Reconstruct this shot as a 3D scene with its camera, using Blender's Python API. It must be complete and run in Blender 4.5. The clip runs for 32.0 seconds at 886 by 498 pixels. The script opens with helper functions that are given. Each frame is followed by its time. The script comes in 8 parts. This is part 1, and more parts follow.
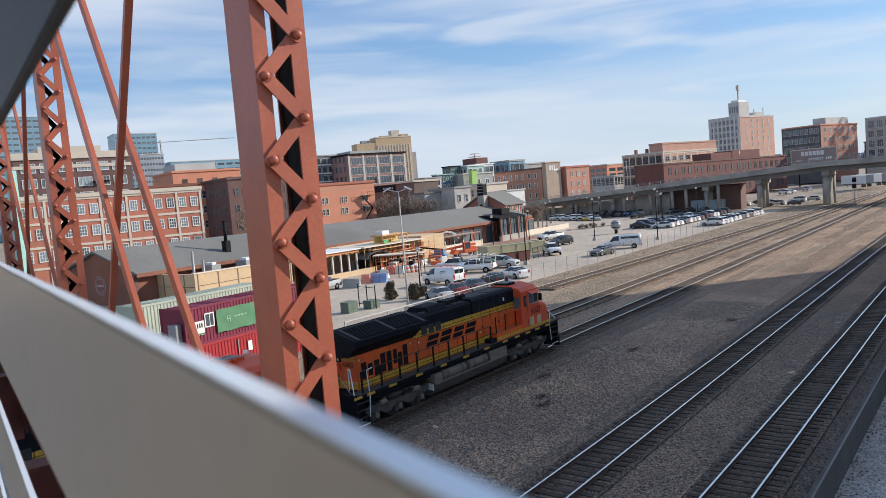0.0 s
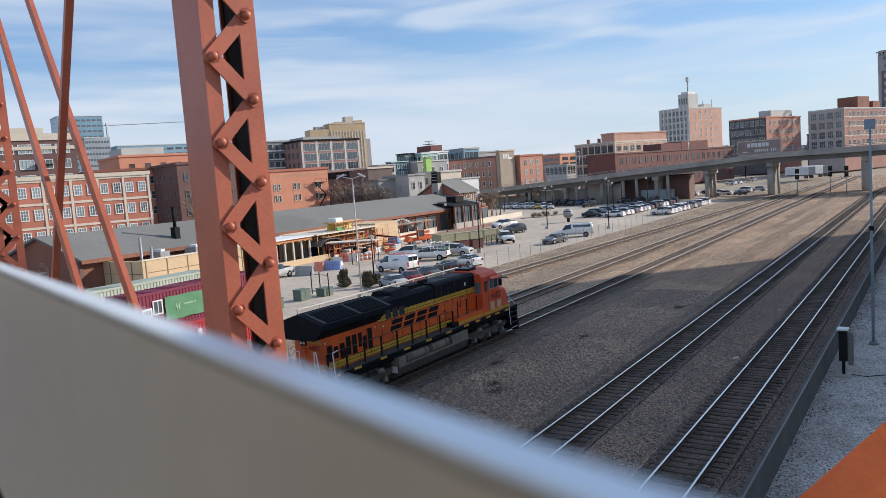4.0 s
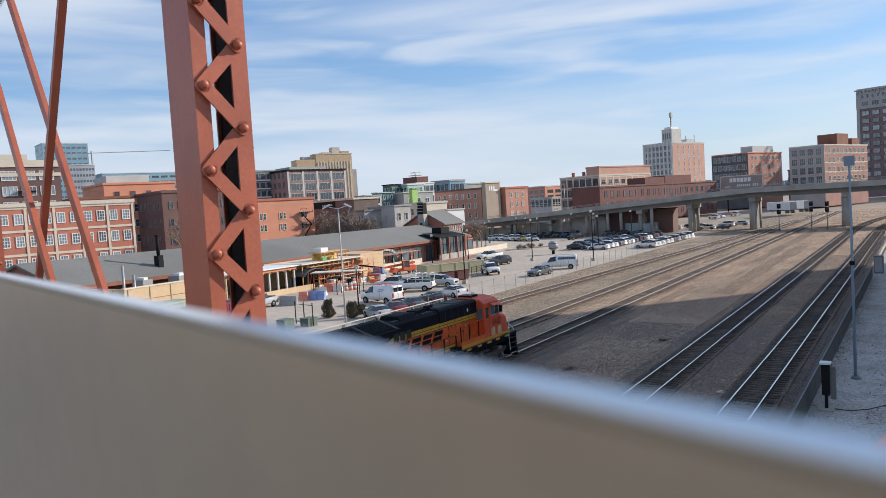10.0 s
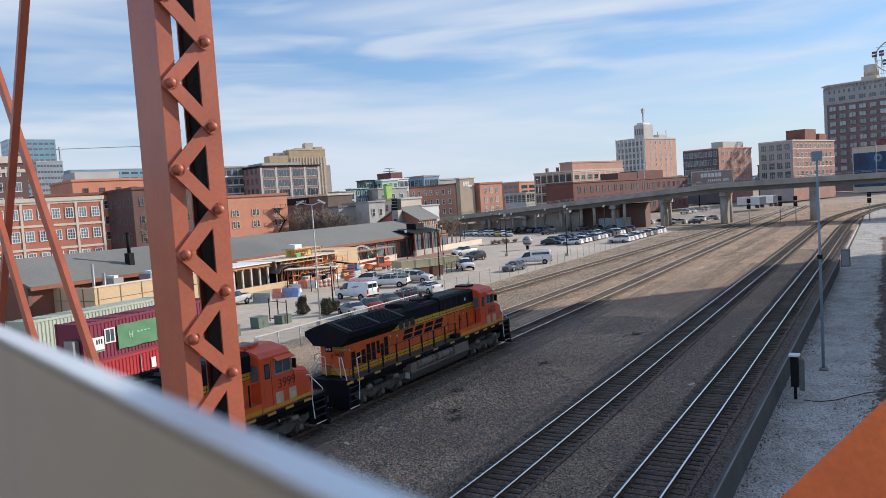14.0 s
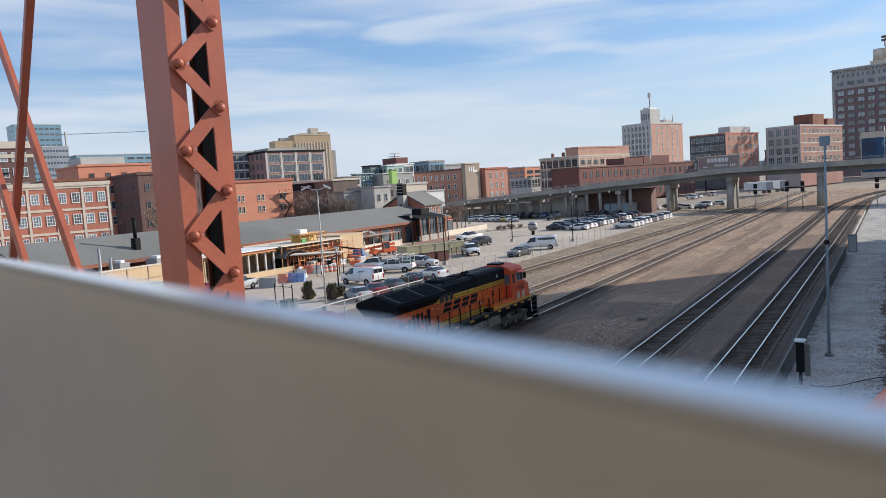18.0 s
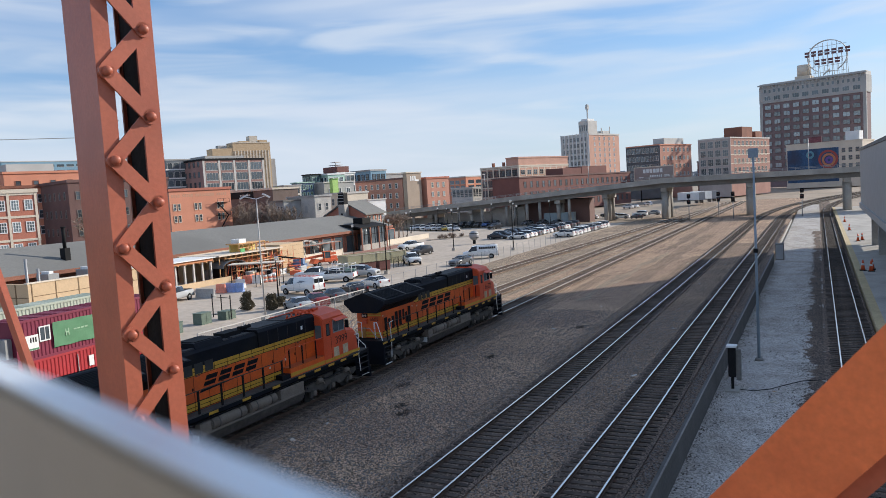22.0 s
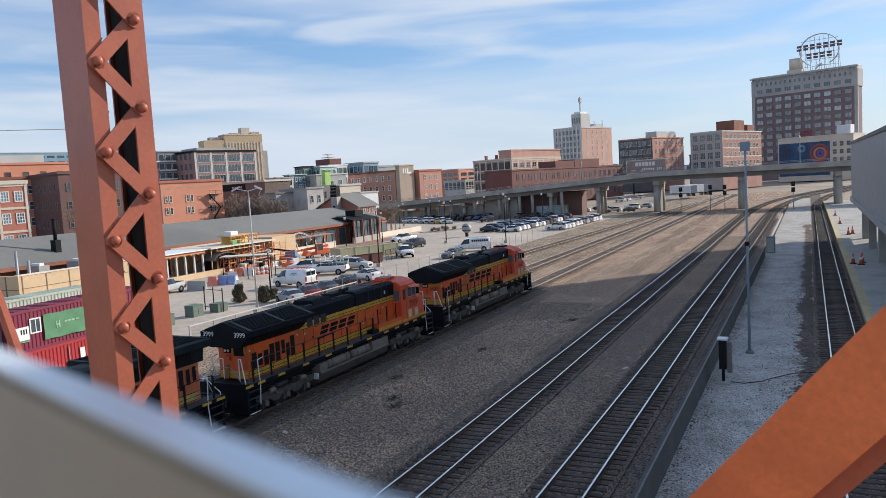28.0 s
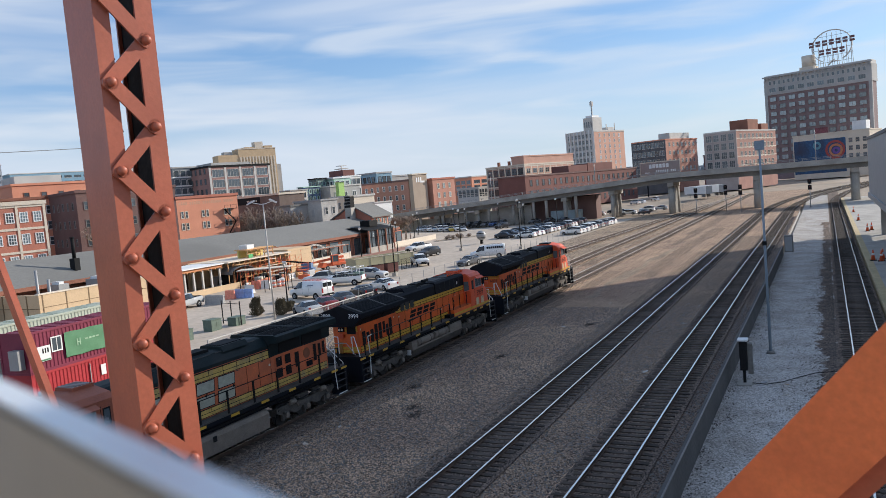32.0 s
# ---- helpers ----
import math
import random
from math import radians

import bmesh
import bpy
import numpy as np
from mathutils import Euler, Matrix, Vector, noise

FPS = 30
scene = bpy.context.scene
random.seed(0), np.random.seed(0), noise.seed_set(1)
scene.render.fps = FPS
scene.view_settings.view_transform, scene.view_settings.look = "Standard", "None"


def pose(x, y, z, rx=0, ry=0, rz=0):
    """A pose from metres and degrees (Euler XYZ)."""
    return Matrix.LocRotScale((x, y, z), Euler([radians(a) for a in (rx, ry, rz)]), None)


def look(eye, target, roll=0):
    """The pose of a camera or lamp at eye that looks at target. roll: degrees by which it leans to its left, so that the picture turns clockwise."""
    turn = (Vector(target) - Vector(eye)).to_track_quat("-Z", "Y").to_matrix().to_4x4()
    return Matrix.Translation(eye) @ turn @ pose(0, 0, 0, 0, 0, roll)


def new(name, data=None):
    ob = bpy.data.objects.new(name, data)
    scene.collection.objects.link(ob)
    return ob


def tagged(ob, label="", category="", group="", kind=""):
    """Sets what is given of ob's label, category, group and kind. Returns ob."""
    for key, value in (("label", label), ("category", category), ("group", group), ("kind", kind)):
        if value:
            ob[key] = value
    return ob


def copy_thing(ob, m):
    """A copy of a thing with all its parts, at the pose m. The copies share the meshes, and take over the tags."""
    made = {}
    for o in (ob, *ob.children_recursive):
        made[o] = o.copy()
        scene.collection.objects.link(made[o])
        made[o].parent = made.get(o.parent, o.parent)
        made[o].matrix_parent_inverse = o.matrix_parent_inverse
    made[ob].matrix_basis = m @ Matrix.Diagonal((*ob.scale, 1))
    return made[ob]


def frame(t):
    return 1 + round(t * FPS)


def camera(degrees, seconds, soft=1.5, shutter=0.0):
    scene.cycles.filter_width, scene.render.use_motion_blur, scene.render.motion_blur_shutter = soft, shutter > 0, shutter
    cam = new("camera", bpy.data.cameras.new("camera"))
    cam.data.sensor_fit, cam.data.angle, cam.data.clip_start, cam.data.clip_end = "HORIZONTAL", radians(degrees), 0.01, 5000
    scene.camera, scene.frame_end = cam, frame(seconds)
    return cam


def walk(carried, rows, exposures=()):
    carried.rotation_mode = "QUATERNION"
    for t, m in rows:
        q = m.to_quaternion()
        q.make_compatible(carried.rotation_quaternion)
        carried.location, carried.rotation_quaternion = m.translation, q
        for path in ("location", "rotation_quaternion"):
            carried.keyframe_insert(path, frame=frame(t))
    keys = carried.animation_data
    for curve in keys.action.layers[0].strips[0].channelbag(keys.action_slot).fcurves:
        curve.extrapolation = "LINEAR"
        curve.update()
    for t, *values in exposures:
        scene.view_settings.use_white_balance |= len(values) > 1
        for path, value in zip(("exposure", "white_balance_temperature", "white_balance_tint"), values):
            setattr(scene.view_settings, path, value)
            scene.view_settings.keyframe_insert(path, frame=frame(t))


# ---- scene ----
cam = camera(61.0, 32.0, 0.35)
cam.data.dof.use_dof = True
cam.data.dof.focus_distance = 45.0
cam.data.dof.aperture_fstop = 12.7
PATH = [
    (0, pose(-0.0099, 0.0137, 11.1003, 85.609, 4.702, -53.050)),
    (0.5, pose(-0.0076, 0.0155, 11.0996, 85.201, 4.583, -53.235)),
    (1, pose(-0.0106, 0.0111, 11.0989, 84.843, 4.915, -53.479)),
    (1.5, pose(-0.0064, 0.0144, 11.0964, 84.408, 5.248, -53.397)),
    (2, pose(-0.0045, 0.0114, 11.0942, 84.012, 5.753, -53.631)),
    (2.5, pose(-0.0077, 0.0059, 11.0897, 83.931, 5.511, -54.549)),
    (3, pose(-0.0073, 0.0058, 11.0891, 83.974, 4.533, -55.778)),
    (3.5, pose(-0.0077, 0.0024, 11.0898, 84.315, 4.210, -56.577)),
    (5.5, pose(-0.0055, 0.0023, 11.0851, 84.825, 3.908, -56.090)),
    (6, pose(-0.0066, 0.0059, 11.0835, 84.757, 3.683, -56.110)),
    (6.5, pose(-0.0135, 0.0032, 11.0834, 84.560, 3.224, -55.906)),
    (7, pose(-0.0216, 0.0049, 11.0821, 84.609, 3.121, -55.607)),
    (7.5, pose(-0.0204, 0.0023, 11.0781, 84.635, 3.225, -55.849)),
    (8, pose(-0.0123, 0.0023, 11.0774, 84.438, 3.149, -57.098)),
    (8.5, pose(-0.0056, 0.0089, 11.0765, 84.411, 2.992, -58.139)),
    (9, pose(-0.0079, 0.0120, 11.0776, 84.792, 2.898, -58.119)),
    (9.5, pose(-0.0117, 0.0006, 11.0858, 85.633, 2.765, -58.122)),
    (10, pose(-0.0229, 0.0012, 11.0845, 86.698, 3.544, -57.610)),
    (10.5, pose(-0.0231, 0.0032, 11.0879, 87.542, 4.348, -55.955)),
    (11, pose(-0.0175, 0.0059, 11.0879, 87.409, 4.785, -54.702)),
    (11.5, pose(-0.0166, 0.0074, 11.0883, 86.639, 4.390, -54.420)),
    (12, pose(-0.0137, 0.0056, 11.0836, 85.801, 3.796, -55.275)),
    (12.5, pose(-0.0117, 0.0059, 11.0860, 85.633, 3.639, -56.618)),
    (13, pose(-0.0115, -0.0070, 11.0964, 86.308, 3.577, -58.460)),
    (13.5, pose(-0.0111, -0.0079, 11.0951, 86.469, 3.545, -59.456)),
    (14, pose(-0.0092, -0.0030, 11.0952, 86.252, 3.736, -59.557)),
    (14.5, pose(-0.0114, -0.0021, 11.0933, 86.119, 3.576, -59.296)),
    (16.5, pose(-0.0189, -0.0025, 11.0922, 86.110, 4.955, -58.699)),
    (17, pose(-0.0142, 0.0007, 11.0903, 85.807, 4.968, -58.849)),
    (17.5, pose(-0.0094, 0.0058, 11.0876, 85.430, 4.212, -59.175)),
    (18, pose(-0.0147, 0.0079, 11.0815, 85.163, 3.722, -59.150)),
    (18.5, pose(-0.0104, 0.0125, 11.0798, 86.521, 3.447, -60.101)),
    (19, pose(-0.0018, 0.0075, 11.0780, 87.421, 3.279, -62.194)),
    (19.5, pose(0.0005, 0.0029, 11.0814, 86.377, 3.049, -63.650)),
    (20, pose(-0.0015, 0.0055, 11.0756, 85.415, 2.576, -64.113)),
    (20.5, pose(0.0039, 0.0051, 11.0843, 85.154, 2.246, -64.196)),
    (21, pose(0.0032, 0.0043, 11.0910, 85.319, 2.601, -64.487)),
    (21.5, pose(0.0008, 0.0026, 11.0910, 85.475, 3.310, -64.014)),
    (22, pose(0.0013, 0.0037, 11.0911, 85.577, 3.531, -63.599)),
    (22.5, pose(0.0020, 0.0031, 11.0901, 85.544, 3.580, -63.574)),
    (23, pose(0.0014, 0.0032, 11.0908, 85.558, 3.486, -63.754)),
    (23.5, pose(-0.0006, -0.0004, 11.0898, 85.747, 3.504, -63.927)),
    (24, pose(-0.0023, 0.0001, 11.0913, 85.944, 3.658, -63.532)),
    (24.5, pose(-0.0007, 0.0015, 11.0895, 86.108, 3.828, -63.215)),
    (26.5, pose(0.0028, 0.0045, 11.0897, 85.354, 3.899, -63.238)),
    (27, pose(0.0026, 0.0048, 11.0891, 85.120, 3.787, -63.736)),
    (27.5, pose(0.0025, 0.0055, 11.0891, 84.975, 3.690, -63.926)),
    (28, pose(0.0001, 0.0024, 11.0902, 84.984, 3.380, -64.157)),
    (28.5, pose(-0.0045, -0.0024, 11.0934, 85.020, 3.483, -64.329)),
    (29, pose(-0.0041, -0.0022, 11.0951, 85.183, 3.856, -64.005)),
    (29.5, pose(-0.0040, -0.0015, 11.0941, 85.408, 4.175, -63.492)),
    (30, pose(-0.0041, -0.0026, 11.0941, 85.540, 4.257, -63.144)),
    (30.5, pose(-0.0028, -0.0016, 11.0945, 85.561, 4.274, -62.848)),
    (31, pose(-0.0008, 0.0010, 11.0936, 85.530, 4.392, -62.691)),
    (31.5, pose(0.0004, 0.0026, 11.0939, 85.541, 4.558, -62.943)),
    (32, pose(-0.0014, -0.0028, 11.0944, 85.665, 5.032, -63.134)),
]
# the clip dims a little as the railing fills the view
walk(cam, PATH, ((0, 0.12), (17.5, 0.12), (18.4, 0.03), (19.1, -0.08), (20, -0.01), (21, 0.09), (22, 0.12), (32, 0.12)))

# ---- world, sun ----
SUN_WAY = Vector((0.76, -0.65, 0.0)).normalized()
SUN_EL = radians(24)
world = bpy.data.worlds.new("world")
scene.world = world
world.use_nodes = True
wn, wl = world.node_tree.nodes, world.node_tree.links
sky = wn.new("ShaderNodeTexSky")
sky.sky_type = "NISHITA"
sky.sun_disc = False
sky.sun_elevation = SUN_EL
sky.sun_rotation = math.atan2(SUN_WAY.x, SUN_WAY.y)
sky.air_density, sky.dust_density, sky.ozone_density = 1.0, 0.35, 3.0
tc = wn.new("ShaderNodeTexCoord")
bg = wn["Background"]
bg.inputs["Strength"].default_value = 0.15


def cloud_layer(turn, size, noise_scale, lo, hi, peak):
    """A veil of wind-drawn cloud: its cover over the sky."""
    mp = wn.new("ShaderNodeMapping")
    mp.inputs["Rotation"].default_value = turn
    mp.inputs["Scale"].default_value = size
    cn = wn.new("ShaderNodeTexNoise")
    cn.inputs["Scale"].default_value, cn.inputs["Detail"].default_value, cn.inputs["Roughness"].default_value = noise_scale, 4.0, 0.45
    cn.inputs["Distortion"].default_value = 0.5
    mr = wn.new("ShaderNodeMapRange")
    mr.interpolation_type = "SMOOTHSTEP"
    mr.inputs["From Min"].default_value, mr.inputs["From Max"].default_value = lo, hi
    mr.inputs["To Max"].default_value = peak
    wl.new(tc.outputs["Generated"], mp.inputs["Vector"])
    wl.new(mp.outputs["Vector"], cn.inputs["Vector"])
    wl.new(cn.outputs["Fac"], mr.inputs["Value"])
    return mr.outputs["Result"]


sep = wn.new("ShaderNodeSeparateXYZ")
wl.new(tc.outputs["Generated"], sep.inputs["Vector"])
haze = wn.new("ShaderNodeMapRange")
haze.interpolation_type = "SMOOTHSTEP"
haze.inputs["From Min"].default_value, haze.inputs["From Max"].default_value = 0.18, -0.03
haze.inputs["To Max"].default_value = 0.78
wl.new(sep.outputs["Z"], haze.inputs["Value"])
last = sky.outputs["Color"]
for fac, col in ((None, (0.95, 2.1, 4.4)), (haze.outputs["Result"], (3.75, 4.4, 5.1)), (cloud_layer((0.10, -0.2, radians(25)), (1.1, 1.1, 8.0), 1.5, 0.40, 0.72, 0.80), (4.3, 4.75, 5.5)), (cloud_layer((-0.1, -0.3, radians(-20)), (1.6, 1.6, 13.0), 2.3, 0.46, 0.76, 0.6), (4.6, 5.0, 5.55)), (cloud_layer((0.16, -0.28, radians(10)), (1.5, 1.5, 13.0), 2.0, 0.50, 0.74, 0.40), (4.8, 5.1, 5.5))):
    mx = wn.new("ShaderNodeMixRGB")
    mx.inputs["Fac"].default_value = 0.45
    mx.inputs["Color2"].default_value = (*col, 1)
    if fac is not None:
        wl.new(fac, mx.inputs["Fac"])
    wl.new(last, mx.inputs["Color1"])
    last = mx.outputs["Color"]
wl.new(last, bg.inputs["Color"])
sun = new("sun", bpy.data.lights.new("sun", "SUN"))
sun.data.energy, sun.data.angle, sun.data.color = 5.0, radians(0.6), (1.0, 0.93, 0.83)
sun.matrix_world = look(SUN_WAY * 200 * math.cos(SUN_EL) + Vector((0, 0, 200 * math.sin(SUN_EL))), (0, 0, 0))

# ---- materials ----
MATS = {}


def mat(name, col, rough=0.7, metal=0.0, var=0.18, scale=3.0, fine=40.0, bump=0.15, spread=0.0, stain=None, gloss=0.5):
    """A procedural surface: two scales of tone, optional stain colour, fine relief, optional tone per object."""
    if name in MATS:
        return MATS[name]
    m = bpy.data.materials.new(name)
    m.use_nodes = True
    n, l = m.node_tree.nodes, m.node_tree.links
    p = n["Principled BSDF"]
    p.inputs["Roughness"].default_value, p.inputs["Metallic"].default_value = rough, metal
    p.inputs["Specular IOR Level"].default_value = gloss
    co = n.new("ShaderNodeTexCoord")
    big = n.new("ShaderNodeTexNoise")
    big.inputs["Scale"].default_value, big.inputs["Detail"].default_value = scale, 5.0
    sm = n.new("ShaderNodeTexNoise")
    sm.inputs["Scale"].default_value, sm.inputs["Detail"].default_value = fine, 3.0
    l.new(co.outputs["Object"], big.inputs["Vector"])
    l.new(co.outputs["Object"], sm.inputs["Vector"])
    add = n.new("ShaderNodeMath")
    add.operation = "ADD"
    l.new(big.outputs["Fac"], add.inputs[0])
    l.new(sm.outputs["Fac"], add.inputs[1])
    last = add
    if spread:
        oi = n.new("ShaderNodeObjectInfo")
        mul = n.new("ShaderNodeMath")
        mul.operation = "MULTIPLY_ADD"
        mul.inputs[1].default_value, mul.inputs[2].default_value = spread * 2, -spread
        l.new(oi.outputs["Random"], mul.inputs[0])
        a2 = n.new("ShaderNodeMath")
        a2.operation = "ADD"
        l.new(add.outputs[0], a2.inputs[0])
        l.new(mul.outputs[0], a2.inputs[1])
        last = a2
    mr = n.new("ShaderNodeMapRange")
    mr.inputs["From Min"].default_value, mr.inputs["From Max"].default_value = 0.6, 1.4
    mr.inputs["To Min"].default_value, mr.inputs["To Max"].default_value = 1 - var * 1.6, 1 + var * 1.6
    mr.clamp = False
    l.new(last.outputs[0], mr.inputs["Value"])
    mx = n.new("ShaderNodeMixRGB")
    mx.blend_type = "MULTIPLY"
    mx.inputs["Fac"].default_value = 1.0
    mx.inputs["Color1"].default_value = (*col, 1)
    l.new(mr.outputs["Result"], mx.inputs["Color2"])
    top = mx
    if stain:
        st = n.new("ShaderNodeTexNoise")
        st.inputs["Scale"].default_value, st.inputs["Detail"].default_value = scale * 0.6, 8.0
        l.new(co.outputs["Object"], st.inputs["Vector"])
        ra = n.new("ShaderNodeValToRGB")
        ra.color_ramp.elements[0].position, ra.color_ramp.elements[1].position = 0.5, 0.72
        l.new(st.outputs["Fac"], ra.inputs["Fac"])
        top = n.new("ShaderNodeMixRGB")
        top.inputs["Color2"].default_value = (*stain, 1)
        l.new(ra.outputs["Color"], top.inputs["Fac"])
        l.new(mx.outputs["Color"], top.inputs["Color1"])
    l.new(top.outputs["Color"], p.inputs["Base Color"])
    if bump:
        bp = n.new("ShaderNodeBump")
        bp.inputs["Strength"].default_value, bp.inputs["Distance"].default_value = bump, 0.02
        l.new(sm.outputs["Fac"], bp.inputs["Height"])
        l.new(bp.outputs["Normal"], p.inputs["Normal"])
    MATS[name] = m
    return m


def glass_mat(name, col, rough=0.08):
    m = mat(name, col, rough, 0.0, 0.25, 0.15, 2.0, 0.0, spread=0.5, gloss=0.8)
    return m


def ballast_mat(name, col, cell, stain, lo=0.25, hi=1.95, patch=0.16, relief=1.0):
    """Crushed stone: each stone its own tone, soiled in broad patches, with stone-high relief."""
    m = bpy.data.materials.new(name)
    m.use_nodes = True
    n, l = m.node_tree.nodes, m.node_tree.links
    p = n["Principled BSDF"]
    p.inputs["Roughness"].default_value, p.inputs["Specular IOR Level"].default_value = 0.95, 0.25
    co = n.new("ShaderNodeTexCoord")
    vo = n.new("ShaderNodeTexVoronoi")
    vo.inputs["Scale"].default_value = cell
    l.new(co.outputs["Object"], vo.inputs["Vector"])
    sp = n.new("ShaderNodeSeparateColor")
    l.new(vo.outputs["Color"], sp.inputs["Color"])
    mr = n.new("ShaderNodeMapRange")
    mr.inputs["To Min"].default_value, mr.inputs["To Max"].default_value = lo, hi
    l.new(sp.outputs["Red"], mr.inputs["Value"])
    big = n.new("ShaderNodeTexNoise")
    big.inputs["Scale"].default_value, big.inputs["Detail"].default_value = patch, 7.0
    l.new(co.outputs["Object"], big.inputs["Vector"])
    ra = n.new("ShaderNodeMapRange")
    ra.inputs["From Min"].default_value, ra.inputs["From Max"].default_value = 0.42, 0.66
    l.new(big.outputs["Fac"], ra.inputs["Value"])
    base = n.new("ShaderNodeMixRGB")
    base.inputs["Color1"].default_value, base.inputs["Color2"].default_value = (*col, 1), (*stain, 1)
    l.new(ra.outputs["Result"], base.inputs["Fac"])
    mx = n.new("ShaderNodeMixRGB")
    mx.blend_type = "MULTIPLY"
    mx.inputs["Fac"].default_value = 1.0
    l.new(base.outputs["Color"], mx.inputs["Color1"])
    l.new(mr.outputs["Result"], mx.inputs["Color2"])
    l.new(mx.outputs["Color"], p.inputs["Base Color"])
    bp = n.new("ShaderNodeBump")
    bp.invert = True
    bp.inputs["Strength"].default_value, bp.inputs["Distance"].default_value = relief, 0.05
    l.new(vo.outputs["Distance"], bp.inputs["Height"])
    l.new(bp.outputs["Normal"], p.inputs["Normal"])
    MATS[name] = m
    return m


STEEL_RED = mat("red_bridge_paint", (0.415, 0.113, 0.062), 0.45, 0, 0.09, 5, 70, 0.045, stain=(0.34, 0.088, 0.050))
# stronger orange-red than STEEL_RED, on one diagonal bar only
STEEL_ORANGE = mat("strong_orange_red", (0.72, 0.18, 0.06), 0.5, 0, 0.10, 7, 90, 0.06, stain=(0.52, 0.115, 0.042))
# brick lifted in tone so its base colour includes the distance haze
HAZE_BRICK = mat("haze_tinted_brick", (0.54, 0.31, 0.235), 0.9, 0, 0.12, 0.2, 6, 0.1)
# hotel brick, paler and pinker with haze mixed into the colour
HOTEL_BRICK = mat("haze_paled_pink_brick", (0.47, 0.235, 0.175), 0.9, 0, 0.12, 0.2, 6, 0.2)
# darker red than STEEL_RED, for lower chord, gussets and rivets
STEEL_DARK = mat("dark_red_girder", (0.16, 0.04, 0.03), 0.6, 0, 0.2, 3, 50, 0.2, stain=(0.08, 0.03, 0.025))
GALV = mat("satin_rail_metal", (0.465, 0.36, 0.25), 0.33, 0.45, 0.05, 5, 60, 0.02)
BALLAST = ballast_mat("ballast_grey", (0.205, 0.140, 0.100), 17.0, (0.295, 0.203, 0.137), 0.0, 3.0, 0.13, 1.0)
BALLAST_DARK = ballast_mat("oily_ballast", (0.098, 0.074, 0.060), 19.0, (0.135, 0.098, 0.076), 0.06, 2.6, 0.16, 0.8)
BALLAST_MID = ballast_mat("sooty_ballast", (0.145, 0.103, 0.076), 17.0, (0.195, 0.136, 0.094), 0.0, 3.0, 0.2, 1.0)
STONE = mat("ballast_stone", (0.19, 0.18, 0.17), 0.95, 0, 0.5, 6, 20, 0.3)
GRAVEL = ballast_mat("pale_gravel", (0.41, 0.385, 0.36), 19.0, (0.31, 0.28, 0.25), 0.45, 1.55, 0.4, 0.35)
EDGE = mat("sky_bright_rail_edge", (0.80, 0.84, 0.86), 0.35, 0.3, 0.03, 5, 60, 0.0)
# near-black that paints in the shade inside the laced posts
INSIDE_SHADE = mat("shade_blackened_steel", (0.022, 0.014, 0.012), 0.9, 0, 0.3, 4, 30, 0.2)
# aerial haze put into one pale blue-grey base colour
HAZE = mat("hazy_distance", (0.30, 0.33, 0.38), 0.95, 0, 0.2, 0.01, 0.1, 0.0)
TIE = mat("tie_wood", (0.072, 0.053, 0.041), 0.9, 0, 0.35, 2, 25, 0.5, spread=0.25)
TIE_OLD = mat("dusty_old_tie", (0.115, 0.088, 0.066), 0.95, 0, 0.35, 2, 25, 0.5)
BALLAST_OLD = ballast_mat("brown_old_ballast", (0.22, 0.168, 0.122), 14.0, (0.30, 0.225, 0.16), 0.15, 2.2)
RAIL_OLD = mat("dull_old_railhead", (0.74, 0.67, 0.58), 0.5, 0.15, 0.1, 2, 30, 0.1)
RAIL_TOP = mat("polished_railhead", (1.0, 0.89, 0.76), 0.22, 0.85, 0.05, 2, 30, 0.0)
RAIL_SIDE = mat("rusty_rail", (0.10, 0.062, 0.045), 0.8, 0.2, 0.25, 2, 30, 0.2)
ASPHALT = mat("parking_asphalt", (0.435, 0.365, 0.297), 0.92, 0, 0.16, 0.06, 1.2, 0.2, stain=(0.345, 0.295, 0.243))
EARTH = mat("dry_earth", (0.30, 0.235, 0.175), 0.97, 0, 0.25, 0.05, 0.8, 0.5, stain=(0.20, 0.175, 0.14))
CONC = mat("concrete", (0.37, 0.345, 0.31), 0.9, 0, 0.15, 0.4, 8, 0.2, stain=(0.25, 0.235, 0.21))
CONC_DARK = mat("weathered_concrete", (0.19, 0.18, 0.165), 0.9, 0, 0.2, 0.3, 6, 0.25, stain=(0.14, 0.13, 0.12))
ROOF_GREY = mat("grey_roofing", (0.175, 0.172, 0.16), 0.9, 0, 0.12, 0.1, 3, 0.2, stain=(0.135, 0.132, 0.122))
BRICK = mat("red_brick", (0.46, 0.17, 0.115), 0.9, 0, 0.15, 0.2, 6, 0.3, stain=(0.33, 0.14, 0.10))
BRICK_ORANGE = mat("orange_brick", (0.64, 0.275, 0.175), 0.9, 0, 0.12, 0.15, 6, 0.3, stain=(0.54, 0.225, 0.14))
BRICK_DARK = mat("dark_brick", (0.155, 0.092, 0.082), 0.9, 0, 0.2, 0.2, 6, 0.3)
BRICK_MAROON = mat("maroon_brick", (0.18, 0.08, 0.068), 0.9, 0, 0.15, 0.2, 6, 0.3)
BRICK_BROWN = mat("brown_brick", (0.24, 0.10, 0.066), 0.9, 0, 0.2, 0.2, 6, 0.3)
TAN = mat("tan_render", (0.55, 0.40, 0.25), 0.85, 0, 0.08, 0.4, 6, 0.1)
CREAM = mat("cream_stone", (0.62, 0.54, 0.44), 0.85, 0, 0.1, 0.2, 5, 0.1)
WHITE = mat("white_paint", (0.72, 0.72, 0.71), 0.6, 0, 0.06, 0.6, 9, 0.03)
